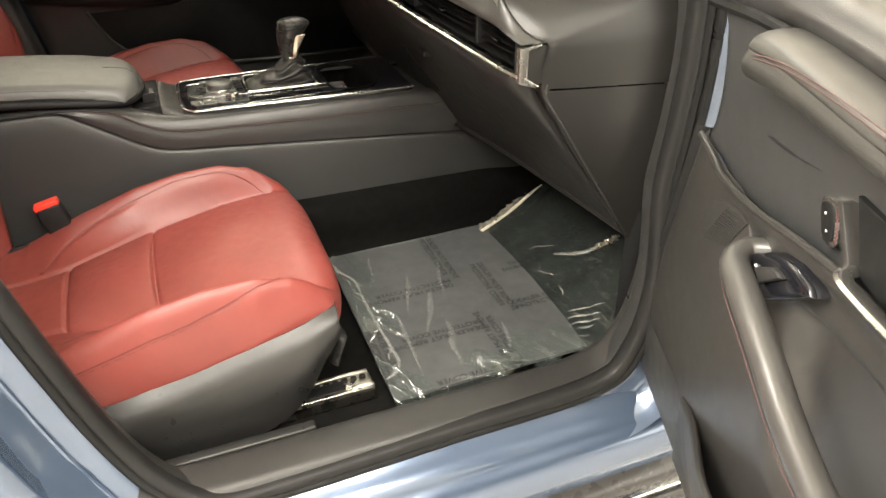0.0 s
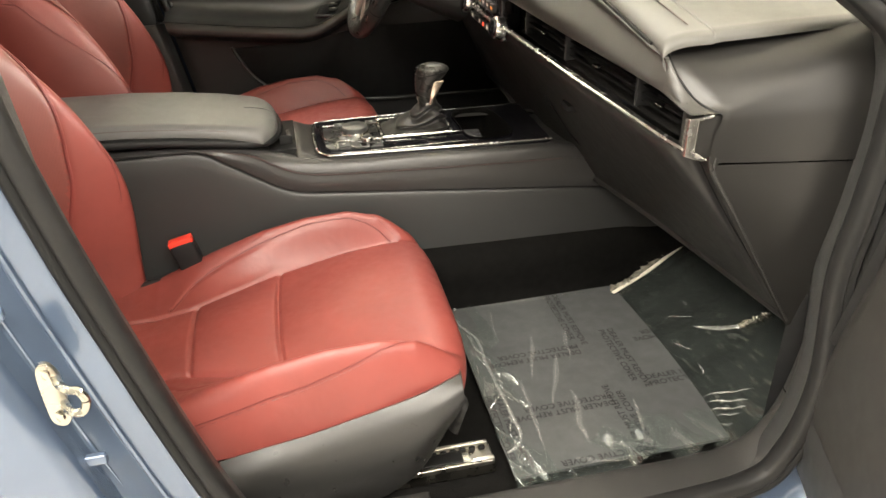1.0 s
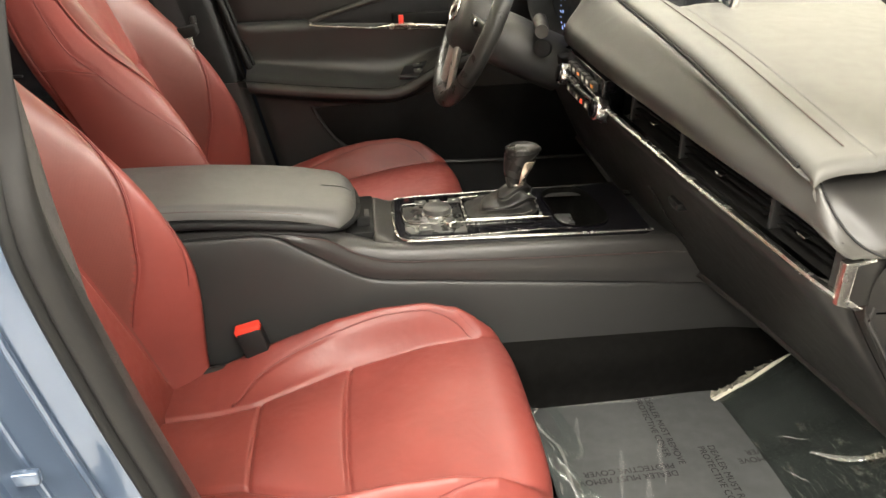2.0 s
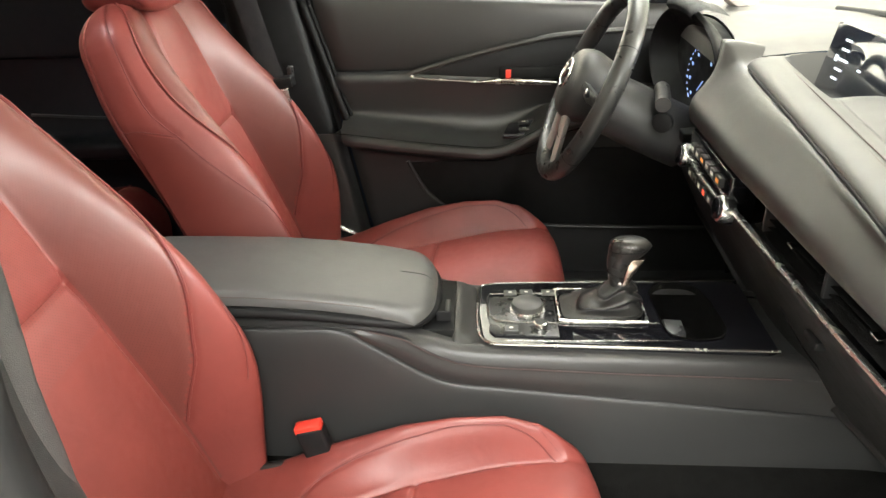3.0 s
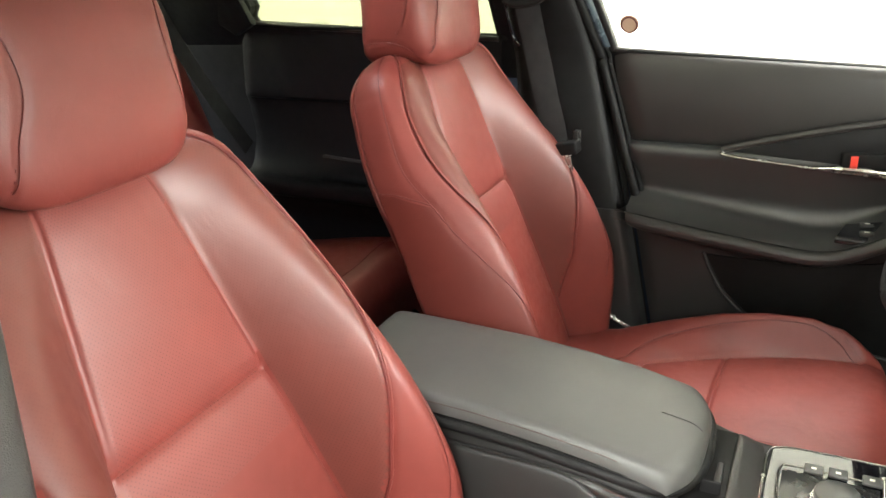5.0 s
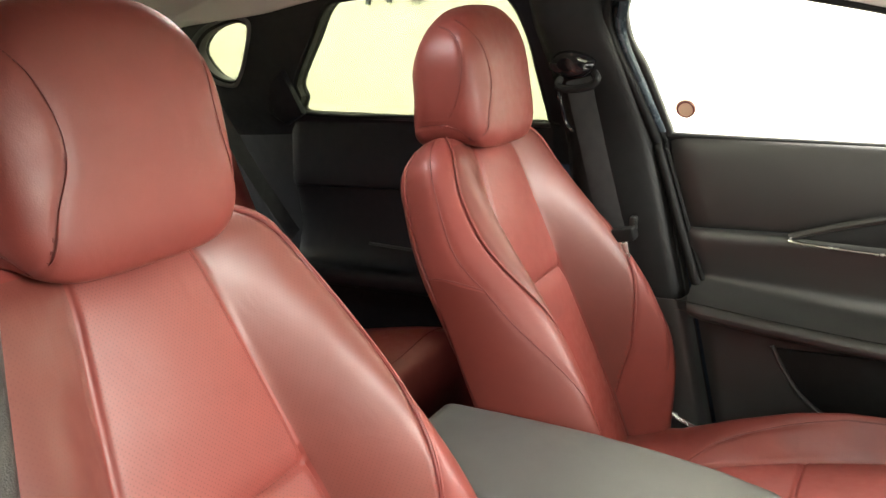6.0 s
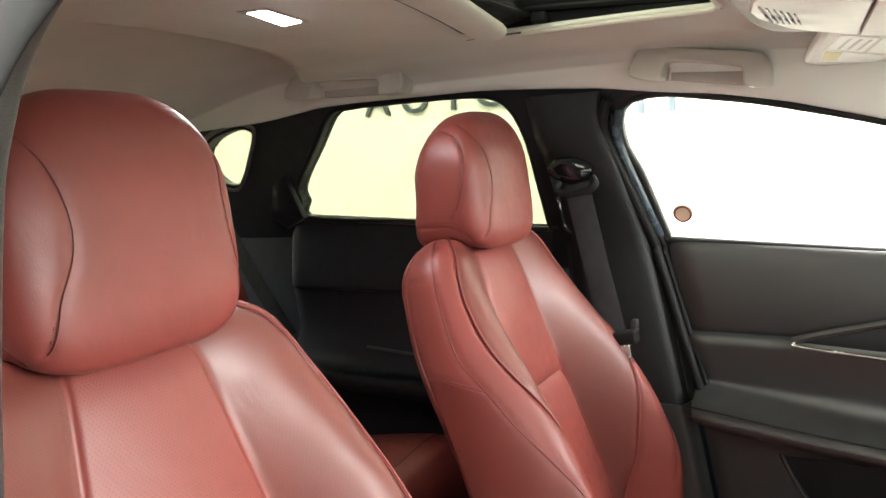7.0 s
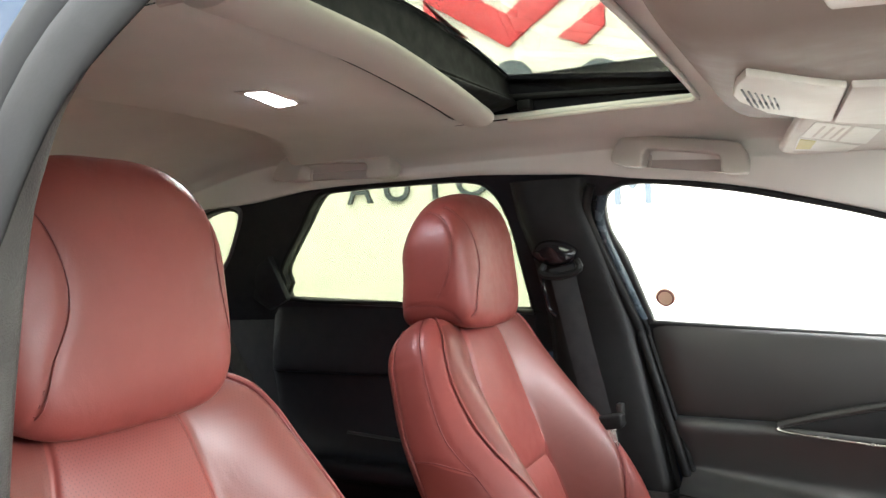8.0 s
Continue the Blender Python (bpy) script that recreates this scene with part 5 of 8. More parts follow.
# lower dash: glove box and centre
G = []
for y in [-0.664, -0.655, -0.63, -0.5, -0.3, -0.12, 0.0, 0.12, 0.3, 0.5, 0.66]:
    x0 = strip_x(y)
    k = float(smooth01((-0.63 - y) / 0.034))
    xb = float(ramp(y, [-0.66, -0.41, -0.22, 0.02, 0.66], [0.550, 0.520, 0.492, 0.445, 0.46]))
    G.append(spline([(x0 + 0.006 + 0.03 * k, y, 0.842), (x0 - 0.002 + 0.03 * k, y, 0.836), (x0 + 0.006 + 0.03 * k, y, 0.815), (x0 + (xb - x0) * 0.30 + 0.015 * k, y, 0.745), (x0 + (xb - x0) * 0.62 + 0.008 * k, y, 0.655), (x0 + (xb - x0) * 0.92, y, 0.572), (xb, y, 0.552), (xb + 0.025, y, 0.545), (0.80, y, 0.62)], 40))
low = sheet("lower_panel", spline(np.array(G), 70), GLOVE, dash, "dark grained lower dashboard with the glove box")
tube("pad_groove", [(groove_x(y) + 0.001, y, zs_at(y) - 0.001) for y in np.linspace(-0.60, 0.20, 16)], 0.0022, BLACK, pad, "dark groove under the padded edge", n=60, sides=6)
tube("glove_box_gap", [(strip_x(-0.12) + 0.047, -0.135, 0.735), (strip_x(-0.12) + 0.10, -0.14, 0.655), (strip_x(-0.12) + 0.16, -0.15, 0.588)], 0.0012, BLACK, low, sides=5)
x0 = strip_x(-0.664)
FLANK = [(x0 + 0.030, 0.838), (x0 + 0.036, 0.815), (x0 + (0.55 - x0) * 0.30 + 0.015, 0.745), (x0 + (0.55 - x0) * 0.62 + 0.008, 0.655), (x0 + (0.55 - x0) * 0.92, 0.572), (0.55, 0.552)]


def end_edge(z):
    """The end panel's forward edge: place along and across the car."""
    return 0.374 + 0.655 * max(0.0, 0.812 - z), -0.688 + 0.022 * float(smooth01((0.80 - z) / 0.3))


G = []
for xl, z in spline(FLANK, 30):
    xr, yr = end_edge(z)
    G.append(spline([(xl + 0.006, -0.654, z), (xl + 0.001, -0.664, z), (xl * 0.75 + xr * 0.25, yr + 0.010, z), (xl * 0.4 + xr * 0.6, yr + 0.001, z), (xr + 0.008, yr - 0.0012, z)], 14))
sheet("glove_box_flank", G, GLOVE, dash, "rounded dark side of the glove box")
# the rounded edge's highlight, drawn as a paler tube
tube("glove_edge_highlight", [(end_edge(z)[0] + 0.003, end_edge(z)[1] - 0.0016, z) for z in np.linspace(0.832, 0.545, 16)], 0.0016, SHIELD, dash, "paler line drawing the highlight on the end panel's edge", n=50, sides=6)
box("glove_box_catch", (0.352, -0.262, 0.745), (0.372, -0.225, 0.757), 0.002, BLACK, low)
# climate panel with two knobs
clim = thing("climate_panel", "gloss black climate panel with two chrome knobs", "control panel", (0.3, 0.09, 0.84))
box("panel_face", (0.298, -0.02, 0.812), (0.34, 0.215, 0.893), 0.004, GLOSS, clim, "gloss black face")
for y in (-0.028, 0.212):
    k = disc("climate_knob", (0.292, y, 0.843), (-1, 0, 0.15), 0.021, 0.022, 0.003, CHROME, clim, "knurled chrome knob")
    disc("knob_cap", (0.280, y, 0.845), (-1, 0, 0.15), 0.0165, 0.006, 0.001, GLOSS, k)
tube("climate_bar", [(0.292, -0.005, 0.846), (0.290, 0.09, 0.846), (0.292, 0.19, 0.846)], 0.005, CHROME, clim, "satin chrome bar", flat=0.7)
for k, y in enumerate((0.02, 0.05, 0.08, 0.11, 0.14, 0.17)):
    b = box("climate_button", (0.290, y - 0.012, 0.862), (0.30, y + 0.012, 0.878), 0.0015, PLASTIC, clim, "dark button")
    box("mark", (0.2893, y - 0.006, 0.868), (0.2902, y + 0.006, 0.873), 0, LABELWHITE if k % 3 else AMBERGLOW, b)
    b = box("climate_button", (0.290, y - 0.012, 0.818), (0.30, y + 0.012, 0.832), 0.0015, PLASTIC, clim, "dark button")
    box("mark", (0.2893, y - 0.005, 0.822), (0.2902, y + 0.005, 0.829), 0, REDGLOW if k == 2 else LABELWHITE if k % 2 else BLACK, b)

# far top of the dashboard and instrument hood
G = []
for y in np.linspace(0.565, 0.76, 6):
    G.append(spline([(0.335, y, 0.90), (0.33, y, 0.945), (0.345, y, 0.985), (0.39, y, 1.003), (0.55, y, 1.028), (0.98, y, 1.02)], 24))
sheet("driver_top", G, DASHTOP, dash, "charcoal dashboard end beside the driver's door")
G = [[(x, y, z - 0.03 * float(smooth01((y - 0.5) / 0.25)) - 0.010 * float(smooth01((0.26 - y) / 0.04))) for y in np.linspace(0.206, 0.76, 18)] for x, z in ((0.340, 0.990), (0.343, 1.012), (0.352, 1.022), (0.40, 1.029), (0.50, 1.036), (0.65, 1.036), (0.98, 1.0))]
sheet("driver_cowl", spline(np.array(G), 30), DASHTOP, dash, "charcoal dashboard top behind the instruments")
sheet("instrument_back", [[(0.42, y, z) for y in (0.18, 0.36, 0.57)] for z in (0.80, 0.92, 1.01)], BLACK, dash, "black space behind the instruments")
HOODC, HOODR = (0.402, 0.962), (0.152, 0.100)


def hood_ring(a, grow, dx, dz=0.0):
    """A point round the instrument opening: grow widens it, dx moves it forward."""
    y, z = HOODC[0] + (HOODR[0] + grow) * math.cos(a), HOODC[1] + (HOODR[1] + grow) * math.sin(a) + dz
    return (0.335 - 0.16 * (y - 0.25) + dx, y, z)


G = [spline([hood_ring(a, -0.018, 0.060), hood_ring(a, -0.004, 0.020), hood_ring(a, 0.003, 0.0), hood_ring(a, 0.007, 0.003), hood_ring(a, 0.008, 0.012, -0.003), hood_ring(a, 0.004, 0.05, -0.03)], 18) for a in np.linspace(0, 2 * math.pi, 60, endpoint=False)]
sheet("instrument_hood", G, BLACK, dash, "black hood round the instruments", wrap_u=True)
G = [spline([hood_ring(a, 0.002, -0.012), hood_ring(a, 0.014, -0.016), hood_ring(a, 0.024, 0.004), hood_ring(a, 0.022, 0.05, -0.01)], 12) for a in np.linspace(1.25, 2.0, 20)]
sheet("hood_visor", G, SOFTDARK, dash, "dark visor lip over the instruments")
cl = sheet("instrument_face", [[hood_ring(a, -HOODR[1] * (1 - r_) - 0.01, 0.052) for a in np.linspace(0, 2 * math.pi, 40, endpoint=False)] for r_ in (0.02, 0.5, 1.0)], BLACK, dash, "black instrument cluster", wrap_v=True)
for yc, zc, rad, cnt in ((0.405, 0.926, 0.066, 26),):
    xf = 0.382 - 0.16 * (yc - 0.25)
    for k in range(cnt):
        a = radians(-50 + k * 280 / (cnt - 1))
        big = 1.7 if k % 3 == 0 else 1.0
        box("scale_mark", (xf, yc - 0.0010 * big, zc - 0.003 * big), (xf + 0.001, yc + 0.0010 * big, zc + 0.003 * big), 0, DIALGLOW, cl, rot=Matrix.Translation((-0.16 * -rad * math.cos(a), -rad * math.cos(a), rad * math.sin(a))) @ Matrix.Rotation(a - math.pi / 2, 4, "X"))
        if k % 3 == 0:
            box("scale_figure", (xf, yc - 0.004, zc - 0.003), (xf + 0.001, yc + 0.004, zc + 0.003), 0, DIALGLOW, cl, rot=Matrix.Translation((-0.16 * -0.8 * rad * math.cos(a), -0.80 * rad * math.cos(a), 0.80 * rad * math.sin(a))))
    box("needle", (xf - 0.002, yc - 0.001, zc - 0.03), (xf - 0.001, yc + 0.001, zc + 0.012), 0, DIALGLOW, cl, rot=Matrix.Rotation(0.9, 4, "X"))
box("dash_slot", (0.300, 0.275, 0.842), (0.330, 0.345, 0.862), 0.003, BLACK, dash, "dark slot below the instruments")

# screen standing in the dash top
scr = thing("center_screen", "slim black display standing in the dashboard top", "screen", (0.50, 0.05, 0.95))
m = pose(0.484, 0.030, 1.030, 0, 12, 1)
ob = box("screen_body", (-0.008, -0.120, -0.058), (0.008, 0.120, 0.058), 0.004, SCREEN, scr, "gloss black display")
ob.data.transform(m)
for k, (w, z) in enumerate(((0.020, 0.034), (0.022, 0.020), (0.030, 0.005), (0.022, -0.010), (0.018, -0.024))):
    t_ = box("menu_line", (-0.0092, 0.075 - w, z - 0.0016), (-0.0082, 0.075, z + 0.0016), 0, SCREENGLOW, scr)
    t_.data.transform(m)
for lo, hi in (((-0.0092, 0.078, 0.0), (-0.0082, 0.086, 0.009)), ((-0.0092, 0.0, 0.0), (-0.0082, 0.010, 0.003))):
    t_ = box("menu_icon", lo, hi, 0, SCREENGLOW, scr)
    t_.data.transform(m)
ob = box("screen_edge", (-0.006, -0.124, -0.055), (0.004, -0.1205, 0.055), 0.001, CHROME, scr, "bright edge")
ob.data.transform(m)

# ---- steering ----
SILVER = surface("painted_silver", (0.42, 0.40, 0.37), 0.35, metal=0.6)
wheel = thing("steering_wheel", "black leather steering wheel with three spokes", "steering wheel", (0.133, 0.372, 0.932))
WA = math.atan2(0.134, 0.352)
Wm = Matrix.Translation((0.133, 0.374, 0.932)) @ Matrix.Rotation(WA + radians(4), 4, "Y")


def W(u, v, w=0.0):
    """Place on the wheel: u towards the driver's door, v up the wheel, w out to the driver."""
    return tuple(Wm @ Vector((-w, u, v)))


rim = tube("rim", [W(0.182 * math.cos(a), 0.182 * math.sin(a)) for a in np.linspace(0, 2 * math.pi, 36, endpoint=False)], 0.0185, surface("black_wheel_leather", (0.02, 0.02, 0.019), 0.34, grain=0.3, grain_size=500, kind="voronoi"), wheel, "black leather rim", closed=True, n=120, sides=16)
for a in (35, 145, 215, 325):
    a = radians(a)
    disc("rim_seam", W(0.182 * math.cos(a), 0.182 * math.sin(a)), Vector(W(-math.sin(a), math.cos(a))) - Vector(W(0, 0)), 0.0189, 0.0015, 0, BLACK, rim, sides=20)
G = []
for r_, w_ in ((0.0, 0.047), (0.035, 0.046), (0.058, 0.041), (0.070, 0.028), (0.074, 0.005), (0.066, -0.03)):
    G.append([W(r_ * 1.05 * math.cos(a), -0.004 + r_ * (0.92 if math.sin(a) > 0 else 1.0) * math.sin(a), w_) for a in np.linspace(0, 2 * math.pi, 36, endpoint=False)])
sheet("airbag_cover", spline(np.array(G), 24), PLASTIC, wheel, "charcoal airbag cover", wrap_v=True)
tube("emblem", [W(0.034 * math.cos(a), 0.004 + 0.027 * math.sin(a), 0.0495) for a in np.linspace(0, 2 * math.pi, 20, endpoint=False)], 0.003, CHROME, wheel, "chrome ring emblem", closed=True, n=50)
tube("emblem_bar", [W(-0.031, 0.014, 0.0495), W(-0.012, 0.012, 0.051), W(0, -0.004, 0.052), W(0.012, 0.012, 0.051), W(0.031, 0.014, 0.0495)], 0.0035, CHROME, wheel, sides=6)
for s in (-1, 1):
    sp = tube("spoke", [W(s * 0.05, -0.005, 0.012), W(s * 0.10, 0.0, 0.008), W(s * 0.165, 0.002, 0.0)], [0.026, 0.02, 0.018], PLASTIC, wheel, "dark side spoke with buttons", flat=0.45, up=(1, 0, 0.3))
    for k in range(3):
        disc("spoke_button", W(s * (0.085 + k * 0.016), 0.006 - k * 0.001, 0.020), Vector(W(0, 0, 1)) - Vector(W(0, 0)), 0.006, 0.006, 0.001, CHROME if k == 1 else BLACK, sp, sides=16)
    tube("lower_spoke", [W(s * 0.026, -0.060, 0.016), W(s * 0.036, -0.10, 0.010), W(s * 0.050, -0.160, 0.0)], [0.019, 0.017, 0.015], SILVER, wheel, "satin metal lower spoke", flat=0.5, up=(1, 0, 0.3))
col = thing("steering_column", "charcoal steering column shroud with stalks", "steering column", (0.25, 0.372, 0.88))
G = []
for w_, r1, r2, dv in ((-0.03, 0.060, 0.055, 0.0), (-0.05, 0.074, 0.066, -0.004), (-0.09, 0.084, 0.070, -0.006), (-0.15, 0.088, 0.070, -0.008), (-0.22, 0.090, 0.070, -0.008)):
    G.append([W(0.84 * r1 * math.cos(a), -0.012 + dv + 0.86 * r2 * math.sin(a), w_) for a in np.linspace(0, 2 * math.pi, 36, endpoint=False)])
sheet("shroud", spline(np.array(G), 24), PLASTIC, col, "charcoal column shroud", wrap_v=True, caps=True)
for s in (1,):
    tube("stalk", [W(s * 0.06, 0.0, -0.06), W(s * 0.11, 0.012, -0.055), W(s * 0.155, 0.018, -0.045)], [0.006, 0.008, 0.011], BLACK, col, "black stalk")
tube("wiper_stalk_end", [(0.272, 0.36, 0.925), (0.264, 0.31, 0.922), (0.256, 0.272, 0.918)], 0.0145, SHIELD, col, "grey round stalk end", sides=18, n=12)
disc("start_button", (0.262, 0.283, 0.882), (-0.5, -0.85, 0.1), 0.019, 0.016, 0.002, BLACK, col, "black start button")


# ---- doors and side walls ----
def win_y(z, s=1):
    return s * (0.70 - (z - 1.06) * 0.40)


def rear_edge(z):
    return -0.465 + (1.068 - z) * 0.187


driver_door = thing("driver_door", "closed driver's door with charcoal trim and a padded armrest", "car door", (0.05, 0.69, 0.35))


def door_strip(name, prof, material, label, x1=0.62, n=26, rise=None, x_of=rear_edge, parent=None, sub=40):
    G = []
    for u in np.linspace(0, 1, sub):
        row = []
        for y, z in prof:
            x0 = x_of(z)
            x = x0 + (x1 - x0) * u
            dz = rise(x, z) if rise else 0
            inset = 0.012 * math.exp(-((x - x0) / 0.012) ** 2)
            row.append((x, y + inset, z + dz))
        G.append(spline(row, n))
    return sheet(name, G, material, parent or driver_door, label)


def belt_drop(x, z):
    return -0.055 * (x + 0.465) * float(smooth01((z - 0.9) / 0.15)) if x > -0.465 else 0.0


door_strip("upper_trim", [(0.745, 1.060), (0.73, 1.068), (0.708, 1.070), (0.693, 1.060), (0.684, 1.03), (0.682, 0.98), (0.686, 0.93), (0.692, 0.897), (0.696, 0.888)], SOFT, "soft charcoal upper door trim", rise=belt_drop)
def roll_z(x):
    """Height of the stitched edge of the armrest: it dips, then climbs ahead of the switches."""
    return float(ramp(x, [-0.46, -0.378, -0.274, -0.167, -0.10, -0.06, -0.02, 0.02, 0.05, 0.10, 0.20, 0.40, 0.62], [0.766, 0.758, 0.744, 0.732, 0.7255, 0.7235, 0.729, 0.746, 0.764, 0.786, 0.812, 0.83, 0.83]))


ROLLZ = spline([(x, roll_z(x)) for x in np.linspace(-0.46, 0.62, 28)], 200)


def door_sweep(name, prof, material, label):
    """A strip of door trim whose heights may follow the armrest's edge: (y, height, share of the edge's height)."""
    G = []
    for u in np.linspace(0, 1, 90):
        row = []
        for y, z, k in prof:
            x = -0.43 + 1.05 * u
            for _ in range(2):
                h = z + k * float(ramp(x, ROLLZ[:, 0], ROLLZ[:, 1]))
                x0 = rear_edge(h)
                x = x0 + (0.62 - x0) * u
            row.append((x, y + 0.012 * math.exp(-((x - x0) / 0.012) ** 2), h))
        G.append(spline(row, 30))
    return sheet(name, G, material, driver_door, label)


door_sweep("middle_trim", [(0.696, 0.8875, 0), (0.684, 0.886, 0), (0.677, 0.880, 0), (0.674, 0.868, 0), (0.679, 0.845, 0), (0.690, 0.60, 0.27), (0.691, 0.30, 0.645), (0.680, 0.022, 1.0), (0.655, 0.012, 1.0), (0.625, 0.006, 1.0), (0.606, 0.001, 1.0)], DOORSOFT, "soft charcoal middle trim and armrest top")
door_sweep("armrest_roll", [(0.607, 0.0, 1.0), (0.602, -0.002, 1.0), (0.597, -0.008, 1.0), (0.595, -0.015, 1.0), (0.597, -0.023, 1.0), (0.604, -0.029, 1.0), (0.614, -0.032, 1.0)], SOFT, "padded charcoal roll along the armrest")
door_sweep("lower_trim", [(0.612, -0.032, 1.0), (0.632, -0.040, 1.0), (0.655, -0.048, 1.0), (0.666, -0.065, 1.0), (0.668, 0.60, 0.0), (0.670, 0.50, 0.0), (0.672, 0.40, 0.0), (0.676, 0.355, 0.0)], PLASTIC, "dark grained lower door trim")
tube("armrest_stitching", [(x, 0.6065, z + 0.0012) for x, z in ROLLZ[6:150:4]], 0.0013, BLACK, driver_door, "dark seam along the armrest", sides=5, n=80)
tube("armrest_stitching", [(x, 0.5945, z - 0.0125) for x, z in ROLLZ[6:150:4]], 0.0006, STITCHDARK, driver_door, "dull red stitching", sides=5, n=80)
slab("trim_wedge", [(-0.240, 0.884), (-0.155, 0.908), (-0.06, 0.932), (0.031, 0.952), (0.119, 0.966), (0.35, 0.98), (0.60, 0.98), (0.60, 0.85), (0.35, 0.852), (0.08, 0.861), (-0.08, 0.873)], "y", 0.690, 0.674, 0.004, SOFTDARK, driver_door, "soft black wedge trim")
tube("wedge_edge", [(-0.240, 0.676, 0.886), (-0.155, 0.674, 0.911), (-0.06, 0.673, 0.935), (0.031, 0.672, 0.955), (0.119, 0.672, 0.969), (0.35, 0.672, 0.983)], 0.007, SOFT, driver_door, "charcoal padded edge")
tube("chrome_line", [(-0.238, 0.671, 0.884), (-0.225, 0.669, 0.876), (-0.10, 0.668, 0.866), (0.0, 0.668, 0.860), (0.09, 0.668, 0.857)], [0.005, 0.0045, 0.0035, 0.005, 0.004], CHROME, driver_door, "satin chrome trim line", n=40, flat=0.7)
# flat block, not hollowed: the cup's shade is its black colour
box("handle_cup", (-0.034, 0.666, 0.868), (0.125, 0.678, 0.899), 0.006, BLACK, driver_door, "flat black slab standing for the shaded recess of the inner handle")
tube("inner_handle", [(-0.075, 0.664, 0.866), (-0.03, 0.655, 0.871), (0.03, 0.652, 0.870), (0.10, 0.656, 0.864)], [0.003, 0.007, 0.007, 0.005], CHROME, driver_door, "chrome inner door handle", flat=0.7)
box("lock_flag", (-0.018, 0.655, 0.876), (-0.006, 0.663, 0.894), 0.001, REDPLASTIC, driver_door, "small red lock marker")
sw = slab("switch_panel", [(-0.07, 0.606), (0.0, 0.600), (0.16, 0.602), (0.16, 0.662), (0.0, 0.664), (-0.055, 0.648)], "z", 0.735, 0.748, 0.003, GLOSS, driver_door, "black window switch panel", lean=lambda p: Vector((p.x + 0.045, p.y + 0.010, p.z + 0.006 + 0.22 * max(0.0, p.x) + 0.30 * (p.y - 0.605))))
for x in (0.025, 0.060, 0.100, 0.135):
    for y in (0.630, 0.655):
        z = 0.754 + 0.22 * max(0.0, x - 0.045) + 0.30 * (y - 0.615)
        k = box("window_switch", (x - 0.012, y - 0.008, z - 0.002), (x + 0.012, y + 0.008, z + 0.006), 0.003, PLASTIC, sw, "dark window switch")
        box("switch_mark", (x - 0.004, y - 0.003, z + 0.0055), (x + 0.004, y + 0.001, z + 0.0064), 0, LABELWHITE, k)
# the hollow's shade is put in as a flat black slab
slab("pocket_shade", [(-0.252, 0.668), (-0.233, 0.632), (-0.205, 0.590), (-0.168, 0.556), (-0.12, 0.53), (0.10, 0.50), (0.55, 0.49), (0.55, 0.70), (0.1, 0.70), (-0.05, 0.672)], "y", 0.662, 0.676, 0.002, BLACK, driver_door, "flat black slab standing for the shade above the door pocket")
tube("pocket_edge", [(-0.256, 0.664, 0.672), (-0.236, 0.662, 0.632), (-0.208, 0.661, 0.588), (-0.170, 0.660, 0.553), (-0.12, 0.659, 0.527), (0.10, 0.658, 0.497), (0.55, 0.658, 0.486)], 0.005, PLASTIC, driver_door, "plastic lip of the door pocket", n=50)
G = [[(rear_edge(z) - 0.012 - g * 0.018, 0.70 - 0.028 * math.sin(g * math.pi) + 0.03 * g, z) for g in np.linspace(0, 1, 8)] for z in np.linspace(0.40, 1.06, 20)]
sheet("door_seal_strip", G, RUBBER, driver_door, "black rubber seal along the door edge")

rear_door = thing("rear_door", "closed rear door with black trim", "car door", (-1.05, 0.69, 0.4))
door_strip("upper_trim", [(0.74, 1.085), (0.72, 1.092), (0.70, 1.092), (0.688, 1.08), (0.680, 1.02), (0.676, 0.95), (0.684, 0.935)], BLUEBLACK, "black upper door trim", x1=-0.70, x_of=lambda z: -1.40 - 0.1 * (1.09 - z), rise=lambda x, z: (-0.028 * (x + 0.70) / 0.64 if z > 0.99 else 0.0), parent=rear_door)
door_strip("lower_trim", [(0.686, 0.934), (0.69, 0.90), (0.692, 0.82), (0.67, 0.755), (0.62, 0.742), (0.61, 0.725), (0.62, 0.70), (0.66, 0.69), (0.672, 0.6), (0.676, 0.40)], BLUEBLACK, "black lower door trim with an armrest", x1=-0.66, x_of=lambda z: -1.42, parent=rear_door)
tube("rear_belt_strip", [(-1.335, 0.686, 1.113), (-1.0, 0.686, 1.101), (-0.706, 0.686, 1.088)], 0.006, PLASTIC, rear_door, "dark belt strip")
tube("rear_handle_bar", [(-1.18, 0.672, 0.80), (-1.05, 0.665, 0.795), (-0.95, 0.668, 0.79)], 0.006, PLASTIC, rear_door, "dark plastic inner handle", flat=0.6)


WREAR = spline([(-1.338, 1.20), (-1.345, 1.16), (-1.339, 1.116), (-1.02, 1.104), (-0.712, 1.092), (-0.706, 1.10), (-0.714, 1.20), (-0.722, 1.28), (-0.748, 1.342), (-0.80, 1.366), (-0.95, 1.370), (-1.112, 1.368), (-1.18, 1.358), (-1.25, 1.29)], 70, True)
WQUART = spline([(-1.56, 1.325), (-1.47, 1.345), (-1.428, 1.338), (-1.424, 1.32), (-1.456, 1.276), (-1.50, 1.225), (-1.54, 1.20), (-1.60, 1.22), (-1.62, 1.28)], 40, True)
